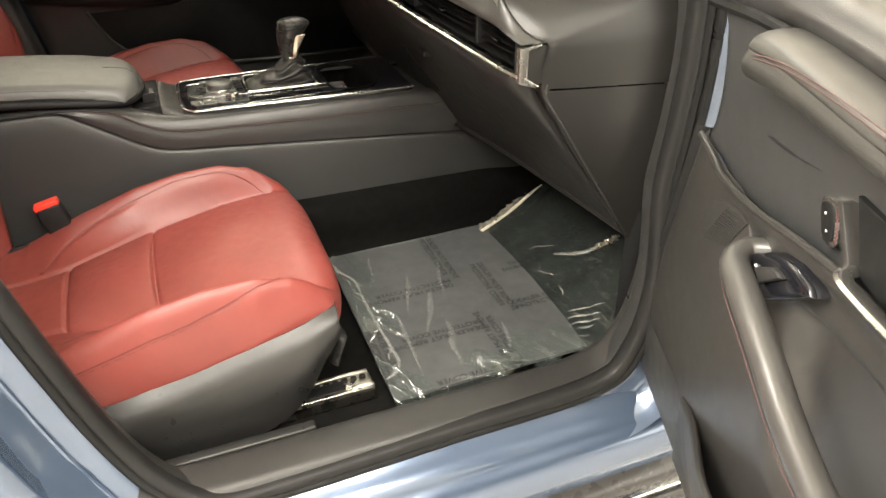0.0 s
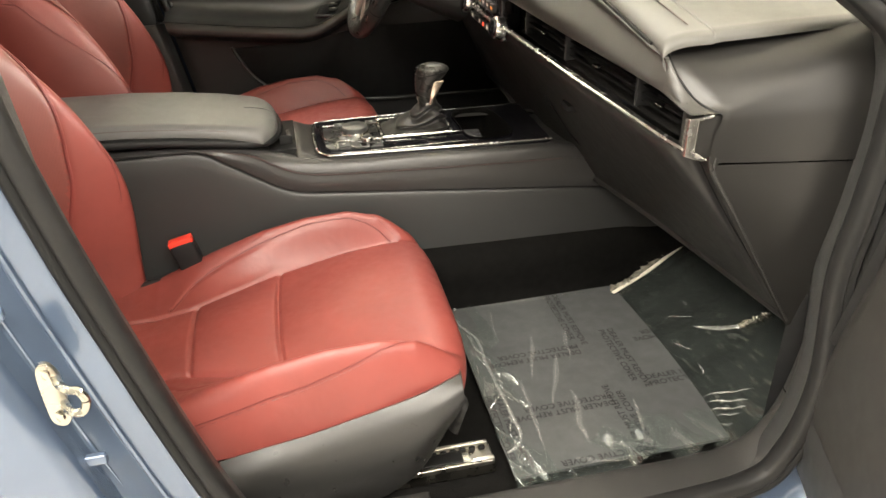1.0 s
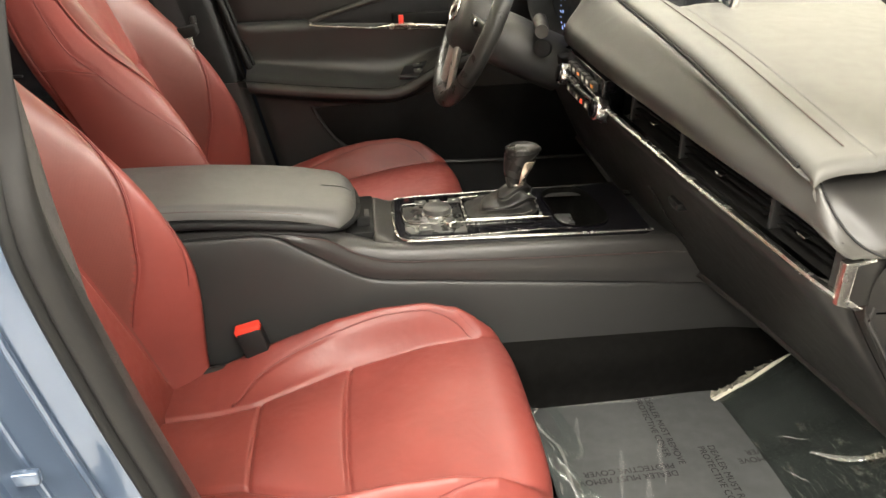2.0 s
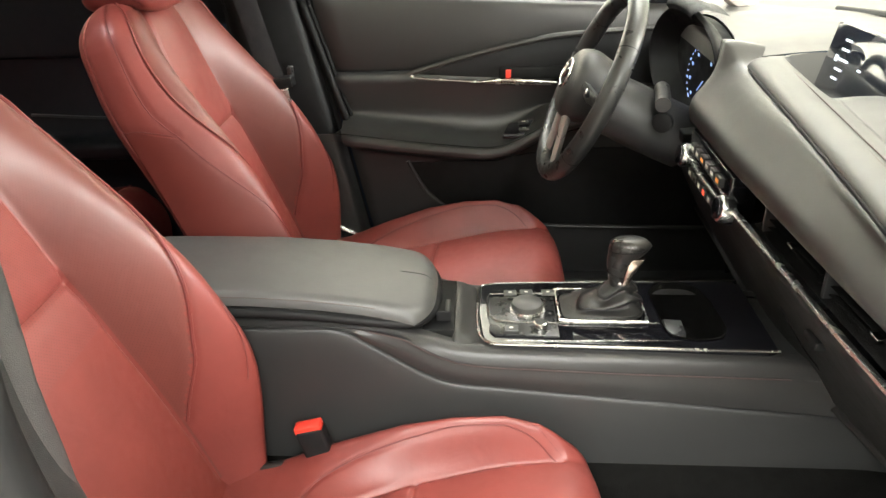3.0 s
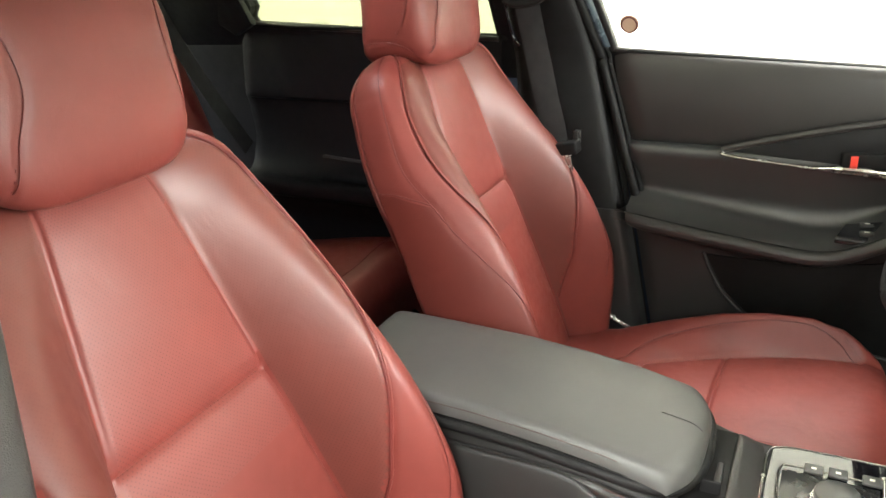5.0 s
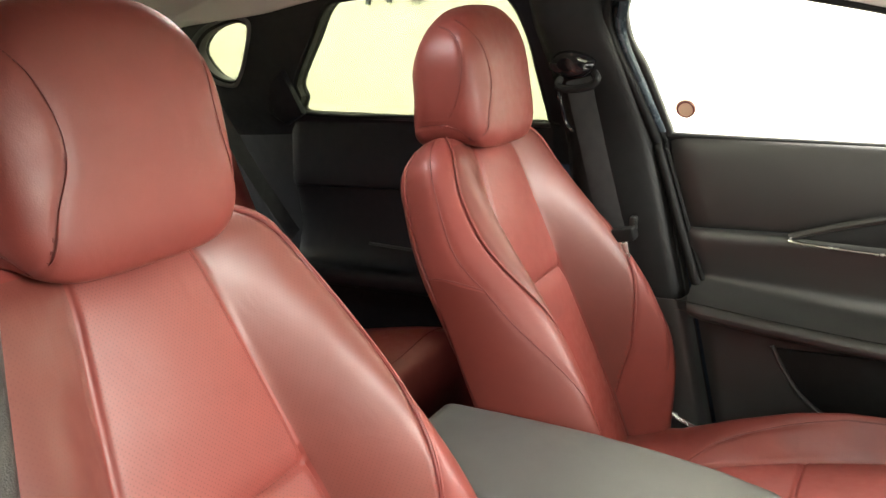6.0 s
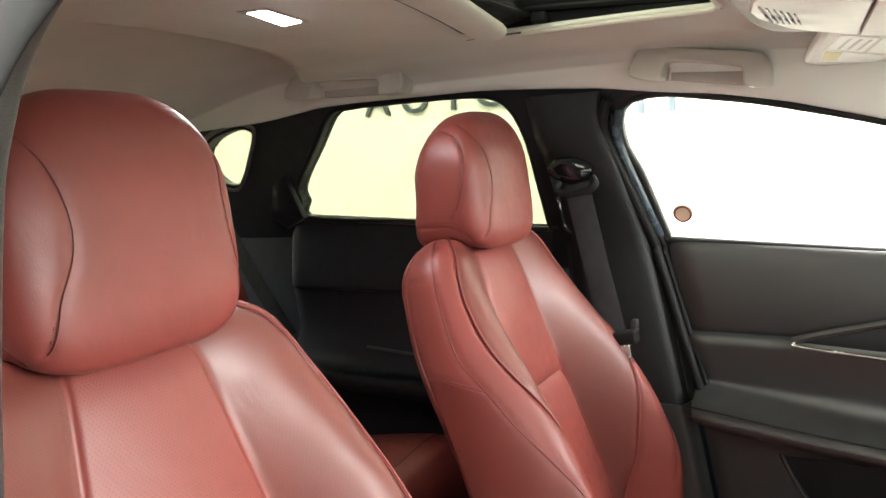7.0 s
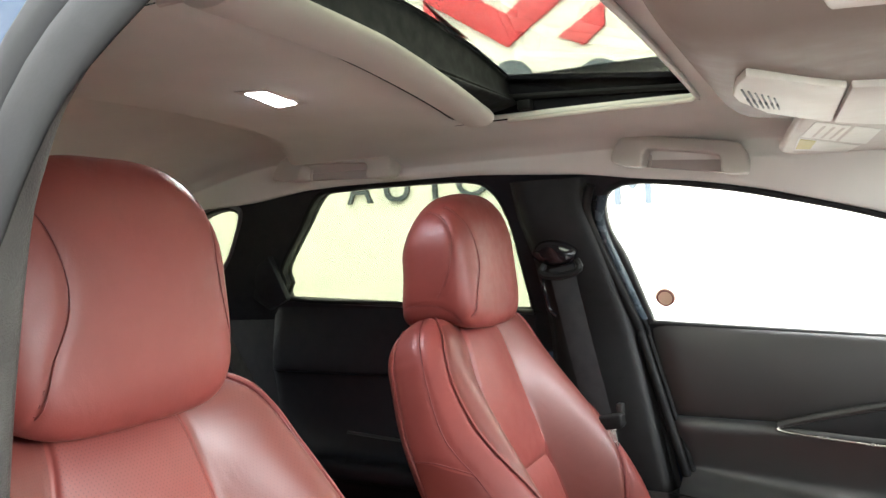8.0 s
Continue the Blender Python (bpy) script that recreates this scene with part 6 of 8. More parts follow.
WFRONT = spline([(-0.452, 1.0655), (-0.464, 1.069), (-0.468, 1.082), (-0.482, 1.13), (-0.503, 1.20), (-0.528, 1.262), (-0.522, 1.322), (-0.46, 1.342), (-0.35, 1.328), (-0.245, 1.307), (-0.061, 1.257), (0.08, 1.195), (0.20, 1.125), (0.30, 1.055), (0.318, 1.033), (0.29, 1.027), (0.10, 1.036), (-0.15, 1.049)], 90, True)
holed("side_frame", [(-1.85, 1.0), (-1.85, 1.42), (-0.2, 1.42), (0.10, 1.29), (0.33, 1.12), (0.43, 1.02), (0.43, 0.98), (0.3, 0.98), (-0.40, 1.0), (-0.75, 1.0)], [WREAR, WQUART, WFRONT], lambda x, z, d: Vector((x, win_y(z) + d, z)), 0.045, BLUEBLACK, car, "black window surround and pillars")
for name, outline, mat_, lab in (("rear_window", WREAR, TINTED, "dark tinted rear door window"), ("quarter_window", WQUART, TINTED, "small tinted rear quarter window"), ("driver_window", WFRONT, CLEAR, "clear driver's door window")):
    c_ = outline.mean(0)
    big = c_ + (outline - c_) * 1.03
    ob = slab(name, big, "y", 0.028, 0.032, 0, mat_, lean=lambda p: Vector((p.x, win_y(p.z) + p.y, p.z)))
    ob.visible_shadow = mat_ is TINTED
    tagged(ob, lab, "car window", kind="structure")
c_ = WQUART.mean(0)
G = [[(x, win_y(z) + d, z) for x, z in c_ + (WQUART - c_) * k] for k, d in ((0.93, 0.027), (0.96, 0.010), (1.06, -0.004), (1.10, -0.010), (1.16, -0.006), (1.18, 0.006))]
# outside light falling on the reveal is put into this paler grey
sheet("quarter_reveal", G, surface("lit_grey_reveal", (0.13, 0.13, 0.12), 0.45, grain=0.2, grain_size=900, vary=0.05), car, "quarter window reveal, outside light put in as a paler grey", wrap_v=True)
for outline, r_, mat_ in ((WREAR, 0.006, BLACK), (WFRONT, 0.007, RUBBER), (WQUART, 0.005, BLACK)):
    tube("window_seal", [(x, win_y(z) + 0.004, z) for x, z in outline], r_, mat_, car, "black rubber window seal", closed=True, n=1, sides=6, up=(0, 1, 0))
# near side: pillar and rear windows behind the passenger
holed("side_frame", [(-1.85, 1.0), (-1.85, 1.42), (-0.48, 1.42), (-0.50, 1.30), (-0.53, 1.20), (-0.50, 1.0)], [WREAR, WQUART], lambda x, z, d: Vector((x, -win_y(z) - d, z)), 0.045, BLUEBLACK, car, "black window surround and pillars")
for outline in (WREAR, WQUART):
    ob = slab("rear_window", outline, "y", 0.028, 0.032, 0, TINTED, lean=lambda p: Vector((p.x, -win_y(p.z) - p.y, p.z)))
    ob.visible_shadow = False
    tagged(ob, "dark tinted rear window", "car window", kind="structure")
# black sail at the rear window's corner, blue door frame beside the driver's window
slab("window_sail", [(-1.352, 1.225), (-1.335, 1.118), (-1.40, 1.09), (-1.44, 1.12), (-1.40, 1.20)], "y", 0.0, 0.02, 0.004, BLUEBLACK, rear_door, "black corner sail", lean=lambda p: Vector((p.x, win_y(p.z) - 0.022 + p.y, p.z)))
G = [[(x - 0.012 + g * 0.022, win_y(z) - 0.004 - 0.010 * math.sin(g * math.pi), z) for g in np.linspace(0, 1, 6)] for x, z in spline([(-0.478, 1.075), (-0.505, 1.16), (-0.535, 1.262), (-0.525, 1.318)], 16)]
sheet("door_frame_edge", G, FRAMEPAINT, driver_door, "blue-grey painted door frame")

frame_line = spline([(-0.395, 0.75), (-0.428, 0.86), (-0.462, 0.98), (-0.486, 1.06), (-0.515, 1.15), (-0.546, 1.24), (-0.556, 1.285), (-0.550, 1.318), (-0.540, 1.338)], 70)
tube("pillar_seal", [(x, (0.680 if z < 1.05 else win_y(z) - 0.016), z) for x, z in frame_line], 0.0095, BLACK, car, "black rubber seal between pillar and door", n=90, sides=12)
tube("pillar_seal_lip", [(x + 0.013, (0.688 if z < 1.05 else win_y(z) - 0.006), z - 0.004 * (z > 1.3)) for x, z in frame_line[:60]], 0.005, BLACK, car, "black seal lip", n=80, sides=8)

# centre pillar trim with the driver's belt
post = thing("pillar_trim", "black centre pillar trim with a belt height adjuster", "pillar trim", (-0.58, 0.66, 0.5))
G = []
for z in np.linspace(0.40, 1.354, 26):
    xr = float(ramp(z, [0.40, 0.7, 1.0, 1.2, 1.37], [-0.64, -0.66, -0.668, -0.682, -0.722]))
    xf = float(ramp(z, [0.40, 0.75, 1.0, 1.2, 1.3, 1.37], [-0.355, -0.425, -0.475, -0.525, -0.553, -0.545]))
    y = 0.672 if z < 1.06 else win_y(z) - 0.028 * (1 - 0.75 * float(smooth01((z - 1.27) / 0.09)))
    G.append(spline([(xf, y + 0.022, z), (xf - 0.012, y - 0.004, z), (xf - 0.035, y - 0.012, z), ((xf + xr) / 2, y - 0.014, z), (xr + 0.03, y - 0.010, z), (xr, y + 0.022, z)], 22))
sheet("pillar_cover", G, SOFTDARK, post, "black pillar cover")
G = []
for z in np.linspace(0.40, 0.748, 10):
    xf = float(ramp(z, [0.40, 0.75], [-0.350, -0.418]))
    G.append(spline([(xf, 0.688, z), (xf - 0.012, 0.656, z), (xf - 0.05, 0.648, z), (xf - 0.25, 0.650, z), (xf - 0.28, 0.68, z)], 16))
sheet("lower_cover", G, DOORSOFT, post, "dark grey lower pillar cover", thick=0.004)
belt = thing("seat_belt", "grey webbing belt with its guide and metal tongue", "seat belt", (-0.58, 0.63, 1.0))
G = []
for u in np.linspace(0, 1, 14):
    r = math.sin(math.pi * min(1.0, max(0.0, 0.04 + 0.92 * u))) ** 0.45
    G.append([(-0.664 + 0.084 * u + 0.004 * math.sin(a), 0.592 + 0.017 * r * math.cos(a), 1.212 + 0.005 * math.cos(3 * u) + 0.027 * r * math.sin(a)) for a in np.linspace(0, 2 * math.pi, 18, endpoint=False)])
sheet("belt_guide", G, GLOSS, belt, "black belt guide", wrap_v=True, caps=True)
tube("guide_loop", [(-0.640, 0.580, 1.190), (-0.645, 0.574, 1.176), (-0.625, 0.572, 1.168), (-0.585, 0.572, 1.172), (-0.568, 0.574, 1.184), (-0.575, 0.580, 1.198)], 0.007, SOFTDARK, belt, "black belt loop", n=30)
tube("adjuster_slot", [(-0.652, 0.592, 1.178), (-0.650, 0.596, 1.150), (-0.640, 0.600, 1.105), (-0.626, 0.602, 1.088)], 0.004, GLOSS, belt, "glossy edge of the height adjuster", n=20)
tube("webbing", [(-0.605, 0.576, 1.186), (-0.592, 0.578, 1.12), (-0.568, 0.580, 1.01), (-0.543, 0.580, 0.905), (-0.523, 0.580, 0.82), (-0.49, 0.582, 0.66)], 0.025, WEBBING, belt, "grey belt webbing", flat=0.06, up=(0, 1, 0), n=40)
box("belt_keeper", (-0.560, 0.556, 0.882), (-0.494, 0.590, 0.906), 0.004, BLACK, belt, "black tongue handle", rot=Matrix.Rotation(radians(-10), 4, "Y"))
tg = slab("tongue", [(-0.538, 0.884), (-0.507, 0.888), (-0.500, 0.838), (-0.529, 0.832)], "y", 0.560, 0.567, 0.001, CHROME, belt, "bright metal belt tongue")
box("tongue_slot", (-0.525, 0.558, 0.846), (-0.510, 0.568, 0.856), 0.001, BLACK, tg)
box("tongue_tab", (-0.511, 0.586, 0.900), (-0.499, 0.604, 0.926), 0.002, SHIELD, belt)
tube("floor_belt_bar", [(-0.45, 0.625, 0.52), (-0.38, 0.632, 0.485), (-0.33, 0.635, 0.47)], 0.006, CHROME, belt, "metal belt bar beside the seat", n=12)

# ---- rear seat ----
rear = thing("rear_bench", "red leather rear bench in shade behind the front seats", "car seat", (-1.2, 0, 0.4))
G = []
for x, z in ((-0.93, 0.44), (-0.905, 0.52), (-0.91, 0.585), (-0.945, 0.622), (-1.05, 0.615), (-1.25, 0.58), (-1.40, 0.57)):
    G.append([(x + 0.03 * (y / 0.64) ** 4, y, z + 0.02 * math.exp(-((abs(y) - 0.55) / 0.08) ** 2) - 0.035 * (abs(y) > 0.62)) for y in np.linspace(-0.64, 0.64, 33)])
rc = sheet("bench_cushion", spline(np.array(G), 36), LEATHER, rear, "red leather bench cushion")
tube("bench_seam", [(-0.965 + 0.03 * (y / 0.64) ** 4, y, 0.6245 + 0.02 * math.exp(-((abs(y) - 0.55) / 0.08) ** 2)) for y in np.linspace(-0.61, 0.61, 24)], 0.0015, DARKRED, rc, sides=5)
G = []
for z in np.linspace(0.55, 1.17, 26):
    w = float(ramp(z, [0.55, 0.86, 1.05, 1.15, 1.17], [0.64, 0.64, 0.62, 0.58, 0.54]))
    k = float(smooth01((z - 1.10) / 0.07))
    x0 = -1.34 - 0.26 * (z - 0.55)
    row = []
    for q in np.linspace(-1, 1, 31):
        row.append((x0 - 0.05 * k - 0.09 * abs(q) ** 8 + 0.025 * math.exp(-((abs(q) - 0.84) / 0.1) ** 2), q * w, z))
    G.append(row)
sheet("bench_back", G, LEATHER, rear, "red leather bench backrest", thick=0.06)
for y in (-0.3, 0.3):
    th_, ph_ = np.meshgrid(np.linspace(0, 2 * math.pi, 40, endpoint=False), np.radians(np.linspace(-89, 89, 25)))
    H = headrest_points(th_, ph_) * np.array([0.9, 0.9, 0.75]) + np.array([-0.93, y, 0.29])
    sheet("rear_headrest", H, LEATHER, rear, "red leather rear head restraint", wrap_v=True, caps=True, angle=80)
rb = thing("rear_seat_belt", "grey rear belt webbing lying against the bench", "seat belt", (-1.4, 0.5, 1.0))
tube("webbing", [(-1.46, 0.47, 1.20), (-1.435, 0.50, 1.10), (-1.40, 0.56, 0.95), (-1.37, 0.62, 0.82)], 0.024, WEBBING, rb, "grey belt webbing", flat=0.06, up=(1, 0, 0.3), n=24)

# ---- roof ----
def liner_z(x, y):
    a = abs(y)
    z = 1.452 - 0.055 * max(0.0, x + 0.55) ** 2 - 0.010 * (y / 0.4) ** 2
    c_ = -1.02 - 0.65 * y * y
    z += 0.034 * float(smooth01((c_ - x) / 0.007)) - 0.100 * float(smooth01((c_ - 0.01 - x) / 0.6))
    z -= 0.016 * float(smooth01((a - 0.40) / 0.10)) + 0.042 * float(smooth01((a - 0.50) / 0.11))
    z -= 0.16 * max(0.0, x - 0.0)
    return z


HX0, HX1, HY = -0.655, -0.310, 0.372


def gap_x(y):
    """Where the shade dips behind the headliner: the line slants across the roof."""
    return float(ramp(y, [-0.40, -0.346, -0.131, 0.036, 0.259, 0.40], [-0.588, -0.594, -0.612, -0.640, -0.679, -0.70]))


gx = np.unique(np.concatenate([np.linspace(-1.85, HX0, 26), np.linspace(HX0, HX1, 8), np.linspace(HX1, 0.15, 12), np.linspace(-1.29, -1.00, 110)]))
gy = np.unique(np.concatenate([np.linspace(-0.615, -HY, 12), np.linspace(-HY, HY, 18), np.linspace(HY, 0.615, 12)]))
bm = bmesh.new()
V = [[bm.verts.new((x + (gap_x(y) - HX0) * math.exp(-((x - HX0) / 0.12) ** 2), y * (1.0 if x < 0 else 1 + 0.15 * x), liner_z(x, y))) for y in gy] for x in gx]
for i in range(len(gx) - 1):
    for j in range(len(gy) - 1):
        mx, my = (gx[i] + gx[i + 1]) / 2, (gy[j] + gy[j + 1]) / 2
        if HX0 < mx < HX1 and abs(my) < HY:
            continue
        bm.faces.new((V[i][j], V[i][j + 1], V[i + 1][j + 1], V[i + 1][j]))
out = bmesh.ops.extrude_face_region(bm, geom=bm.faces[:])
bmesh.ops.translate(bm, vec=(0, 0, 0.010), verts=[g for g in out["geom"] if isinstance(g, bmesh.types.BMVert)])
bmesh.ops.recalc_face_normals(bm, faces=bm.faces)
ob = part("headliner", bm, LINER)
tagged(ob, "beige cloth headliner with a sunroof opening", "headliner", kind="structure")
sun = thing("sunroof", "tinted glass sunroof in a black frame with a beige shade", "sunroof", (-0.48, 0, 1.46))


def roof_z(x, y):
    """The glass and the skin over the opening: rising to the rear, crowned across."""
    return 1.481 + (-0.32 - x) * 0.12 + 0.034 * (1 - min(1.0, (y / HY) ** 2))


G = [[(x, y, roof_z(x, y) + 0.003) for y in np.linspace(-0.44, 0.44, 23)] for x in np.linspace(-0.74, -0.27, 10)]
glass = sheet("sunroof_glass", G, SUNGLASS, sun, "tinted sunroof glass", thick=0.004)
for s in (-1, 1):
    G = [[(x, s * (HY + dy), z) for dy, z in ((-0.002, liner_z(x, HY) - 0.001), (0.004, liner_z(x, HY) + 0.008), (0.004, roof_z(x, HY) - 0.012), (-0.012, roof_z(x, HY) - 0.008), (-0.012, roof_z(x, HY)), (0.07, roof_z(x, HY) + 0.004))] for x in np.linspace(-0.72, HX1, 12)]
    sheet("frame_side", G, GLOSS, sun, "black sunroof frame side", angle=30)
    tube("guide_rail", [(x, s * (HY - 0.002), 0.5 * (liner_z(x, HY) + roof_z(x, HY))) for x in np.linspace(-0.70, HX1, 6)], 0.005, BLACK, sun, "black guide rail")
    box("guide_clip", (-0.60, s * HY - 0.012, 1.455), (-0.575, s * HY + 0.004, 1.472), 0.004, BLACK, sun)
G = [[(x, y, z) for x, z in ((HX1 + 0.002, liner_z(HX1, y) + 0.002), (HX1 + 0.006, roof_z(HX1, y) - 0.006), (HX1 - 0.006, roof_z(HX1, y)), (HX1 + 0.05, roof_z(HX1, y)))] for y in np.linspace(-HY, HY, 16)]
sheet("frame_front", G, BLACK, sun, "black sunroof frame front", angle=30)
G = [spline([(gap_x(y) + 0.035, y, 1.456), (-0.606, y, 1.468), (-0.615, y, 1.482), (-0.619, y, roof_z(-0.62, y) - 0.014), (-0.615, y, roof_z(-0.62, y) - 0.008), (-0.617, y, roof_z(-0.62, y) - 0.004)], 26) for y in np.linspace(-HY - 0.01, HY + 0.01, 24)]
sheet("frame_rear", G, BLACK, sun, "black rear frame of the glass")
G = [[(x, y, roof_z(x, y) - 0.003) for y in np.linspace(-0.44, 0.44, 23)] for x in np.linspace(-0.74, -0.612, 4)]
sheet("glass_border", G, BLACK, sun, "black printed border of the glass")
tube("frame_lip", [(-0.611, y, 1.476) for y in np.linspace(-HY, HY, 8)], 0.003, BLACK, sun, "black seal under the glass edge", n=30)
G = []
for y in np.linspace(-HY - 0.012, HY - 0.028, 34):
    e = 1.0 if y < HY - 0.062 else math.sqrt(max(0.0, 1 - ((y - HY + 0.062) / 0.0345) ** 2))
    G.append([(gap_x(y) + 0.036 + 0.031 * e * math.cos(a), y, 1.4495 - 0.010 * (y / HY) ** 2 + 0.016 * e * math.sin(a)) for a in np.linspace(0, 2 * math.pi, 24, endpoint=False)])
sheet("sunshade_edge", G, surface("beige_sunshade_cloth", (0.62, 0.585, 0.53), 0.9, grain=0.4, grain_size=1500, vary=0.04), sun, "beige rolled edge of the sunshade", wrap_v=True, caps=True)
tube("shade_gap", [(gap_x(y) + 0.001, y, liner_z(gap_x(y), y) - 0.004) for y in np.linspace(-HY, HY - 0.08, 10)] + [(gap_x(0.33) + 0.02, HY - 0.045, liner_z(-0.66, 0.33)), (gap_x(0.34) + 0.05, HY - 0.026, liner_z(-0.64, 0.34))], 0.0035, BLACK, sun, "dark gap behind the sunshade", n=40, sides=6)
tube("opening_trim", [(x, y, liner_z(x, y) - 0.002) for x, y in [(-0.62, HY), (-0.45, HY), (-0.34, HY - 0.003), (HX1 - 0.005, HY - 0.02), (HX1, HY - 0.06), (HX1, 0.0), (HX1, -HY + 0.06), (HX1 - 0.005, -HY + 0.02), (-0.34, -HY + 0.003), (-0.62, -HY)]], 0.004, LINERTRIM, sun, "beige edge of the opening", n=90)


def rail_foot(x):
    """Height of the window frames' upper edge along the roof."""
    return float(ramp(x, [-1.75, -1.60, -1.42, -1.35, -1.20, -1.10, -0.80, -0.72, -0.55, -0.45, -0.35, -0.245, -0.061, 0.08, 0.15], [1.33, 1.345, 1.352, 1.356, 1.374, 1.378, 1.378, 1.374, 1.362, 1.347, 1.336, 1.316, 1.266, 1.204, 1.17]))


G = []
for x in np.linspace(-1.75, 0.15, 60):
    zf = rail_foot(x)
    za = max(liner_z(x, 0.545) - 0.001, zf + 0.004)
    yf = win_y(zf)
    G.append(spline([(x, 0.540, za + 0.006), (x, 0.550, za - 0.002), (x, 0.45 * 0.55 + 0.55 * (yf - 0.016), 0.5 * (za + zf) - 0.004), (x, yf - 0.014, zf + 0.002), (x, yf - 0.006, zf - 0.003), (x, yf + 0.006, zf - 0.001)], 14))
sheet("roof_rail_trim", G, LINER, car, "beige cloth over the roof rail")


# liner beige in two darker steps: shade on grip and recess put into colour
GRIPBEIGE = surface("shaded_beige_grip", (0.50, 0.45, 0.40), 0.55, grain=0.2, grain_size=1200, vary=0.04)
WELLBEIGE = surface("shaded_beige_recess", (0.42, 0.37, 0.33), 0.6, grain=0.2, grain_size=1200, vary=0.04)


def grab_handle(x0, x1, y, z0, z1):
    h = thing("grab_handle", "beige folded grab handle on the roof rail", "grab handle", ((x0 + x1) / 2, y, (z0 + z1) / 2), "grab handles")
    L = x1 - x0
    def P(u, d, w):
        return (x0 + L * u, y - d, z0 + (z1 - z0) * u + w)
    out = [(0.03, -0.030), (-0.01, -0.018), (0.02, 0.006), (0.07, 0.020), (0.16, 0.026), (0.5, 0.026), (0.88, 0.024), (0.965, 0.016), (1.0, -0.002), (1.0, -0.020), (0.97, -0.030), (0.83, -0.030), (0.81, -0.008), (0.76, 0.001), (0.5, 0.003), (0.30, 0.002), (0.25, -0.006), (0.22, -0.030)]
    slab("handle_bar", [(u * L, w) for u, w in out], "y", 0.016, -0.034, 0.008, GRIPBEIGE, h, "beige plastic grip", smooth_outline=90, segments=3, lean=lambda p: Vector((x0 + p.x, y + p.y + 0.35 * p.z, z0 + (z1 - z0) * p.x / L + p.z)))
    slab("handle_well", [(0.06 * L, -0.028), (0.94 * L, -0.028), (0.94 * L, 0.016), (0.06 * L, 0.016)], "y", 0.030, 0.016, 0.003, WELLBEIGE, h, "beige recess behind the grip, darkened for its shade", lean=lambda p: Vector((x0 + p.x, y + p.y + 0.35 * p.z, z0 + (z1 - z0) * p.x / L + p.z)))
    tube("hook", [P(0.27, 0.004, -0.008), P(0.275, 0.010, -0.018), P(0.265, 0.006, -0.028)], 0.0025, LINERTRIM, h, "small coat hook")
    return h


grab_handle(-0.482, -0.260, 0.548, 1.397, 1.363)
grab_handle(-1.225, -0.930, 0.530, 1.420, 1.408)
dome = thing("dome_lamp", "lit white rear dome lamp in the headliner", "ceiling lamp", (-0.855, 0.02, 1.447))
slab("lamp_bezel", [(-0.846, -0.040), (-0.803, -0.034), (-0.820, 0.082), (-0.876, 0.086)], "z", 1.4535, 1.4505, 0.001, LINERTRIM, dome, "beige bezel")
slab("lamp_lens", [(-0.838, -0.027), (-0.811, -0.020), (-0.829, 0.070), (-0.866, 0.074)], "z", 1.4515, 1.4495, 0.0005, LAMPGLOW, dome, "lit white lens")
over = thing("overhead_console", "beige overhead console with white lamp covers and a speaker grille", "overhead console", (-0.1, 0, 1.40))
G = []
for x, k in ((-0.275, 0.0), (-0.26, 0.45), (-0.235, 0.85), (-0.19, 1.0), (-0.08, 1.06), (0.05, 1.0), (0.12, 0.4)):
    top = liner_z(x, 0)
    G.append([(x, -0.075 + 0.265 * q, top + 0.004 - (top - 1.3575) * min(1.0, k) * (max(0.0, 1 - abs(q) ** 9.0)) ** 0.6) for q in np.linspace(-1, 1, 33)])
# trim beige browned down: shade on the shell is put into its colour
sheet("console_shell", spline(np.array(G), 40), surface("shaded_beige_trim", (0.27, 0.22, 0.19), 0.6, grain=0.2, grain_size=1200, vary=0.04), over, "beige console shell")
COVER = surface("pale_lamp_cover", (0.70, 0.66, 0.60), 0.45, vary=0.03)
EDGE = [(-0.195, -0.20), (-0.206, -0.165), (-0.213, -0.12), (-0.212, -0.085), (-0.206, -0.055), (-0.195, 0.002), (-0.168, 0.062), (-0.138, 0.118)]
slab("lamp_cover", EDGE + [(-0.1375, 0.110), (-0.126, -0.095), (-0.150, -0.130), (-0.173, -0.168)], "z", 1.362, 1.3545, 0.002, COVER, over, "pale lamp cover with a slotted grille")
slab("lamp_cover", [(-0.1355, 0.122), (-0.105, 0.165), (-0.08, 0.19), (0.03, 0.20), (0.03, -0.03), (-0.08, -0.07), (-0.122, -0.093)], "z", 1.362, 1.3545, 0.002, COVER, over, "pale lamp cover")
for k in range(6):
    x = -0.204 + k * 0.0042
    box("speaker_slit", (x, -0.150 + 0.012 * k, 1.3536), (x + 0.0014, -0.050 + 0.006 * k, 1.3552), 0, SHIELD, over)
    box("slit_gap", (x, -0.105 + 0.010 * k, 1.3530), (x + 0.0016, -0.090 + 0.010 * k, 1.3550), 0, BLACK, over)
visor = thing("sun_visor", "beige folded sun visor with a printed white notice", "sun visor", (-0.05, 0.35, 1.36), "sun visors")
slab("visor_board", [(-0.168, 0.10), (-0.190, 0.28), (-0.208, 0.44), (-0.195, 0.50), (-0.05, 0.545), (0.05, 0.53), (0.06, 0.20), (-0.05, 0.10)], "z", 1.374, 1.3575, 0.006, LINERTRIM, visor, "beige visor board", segments=3)
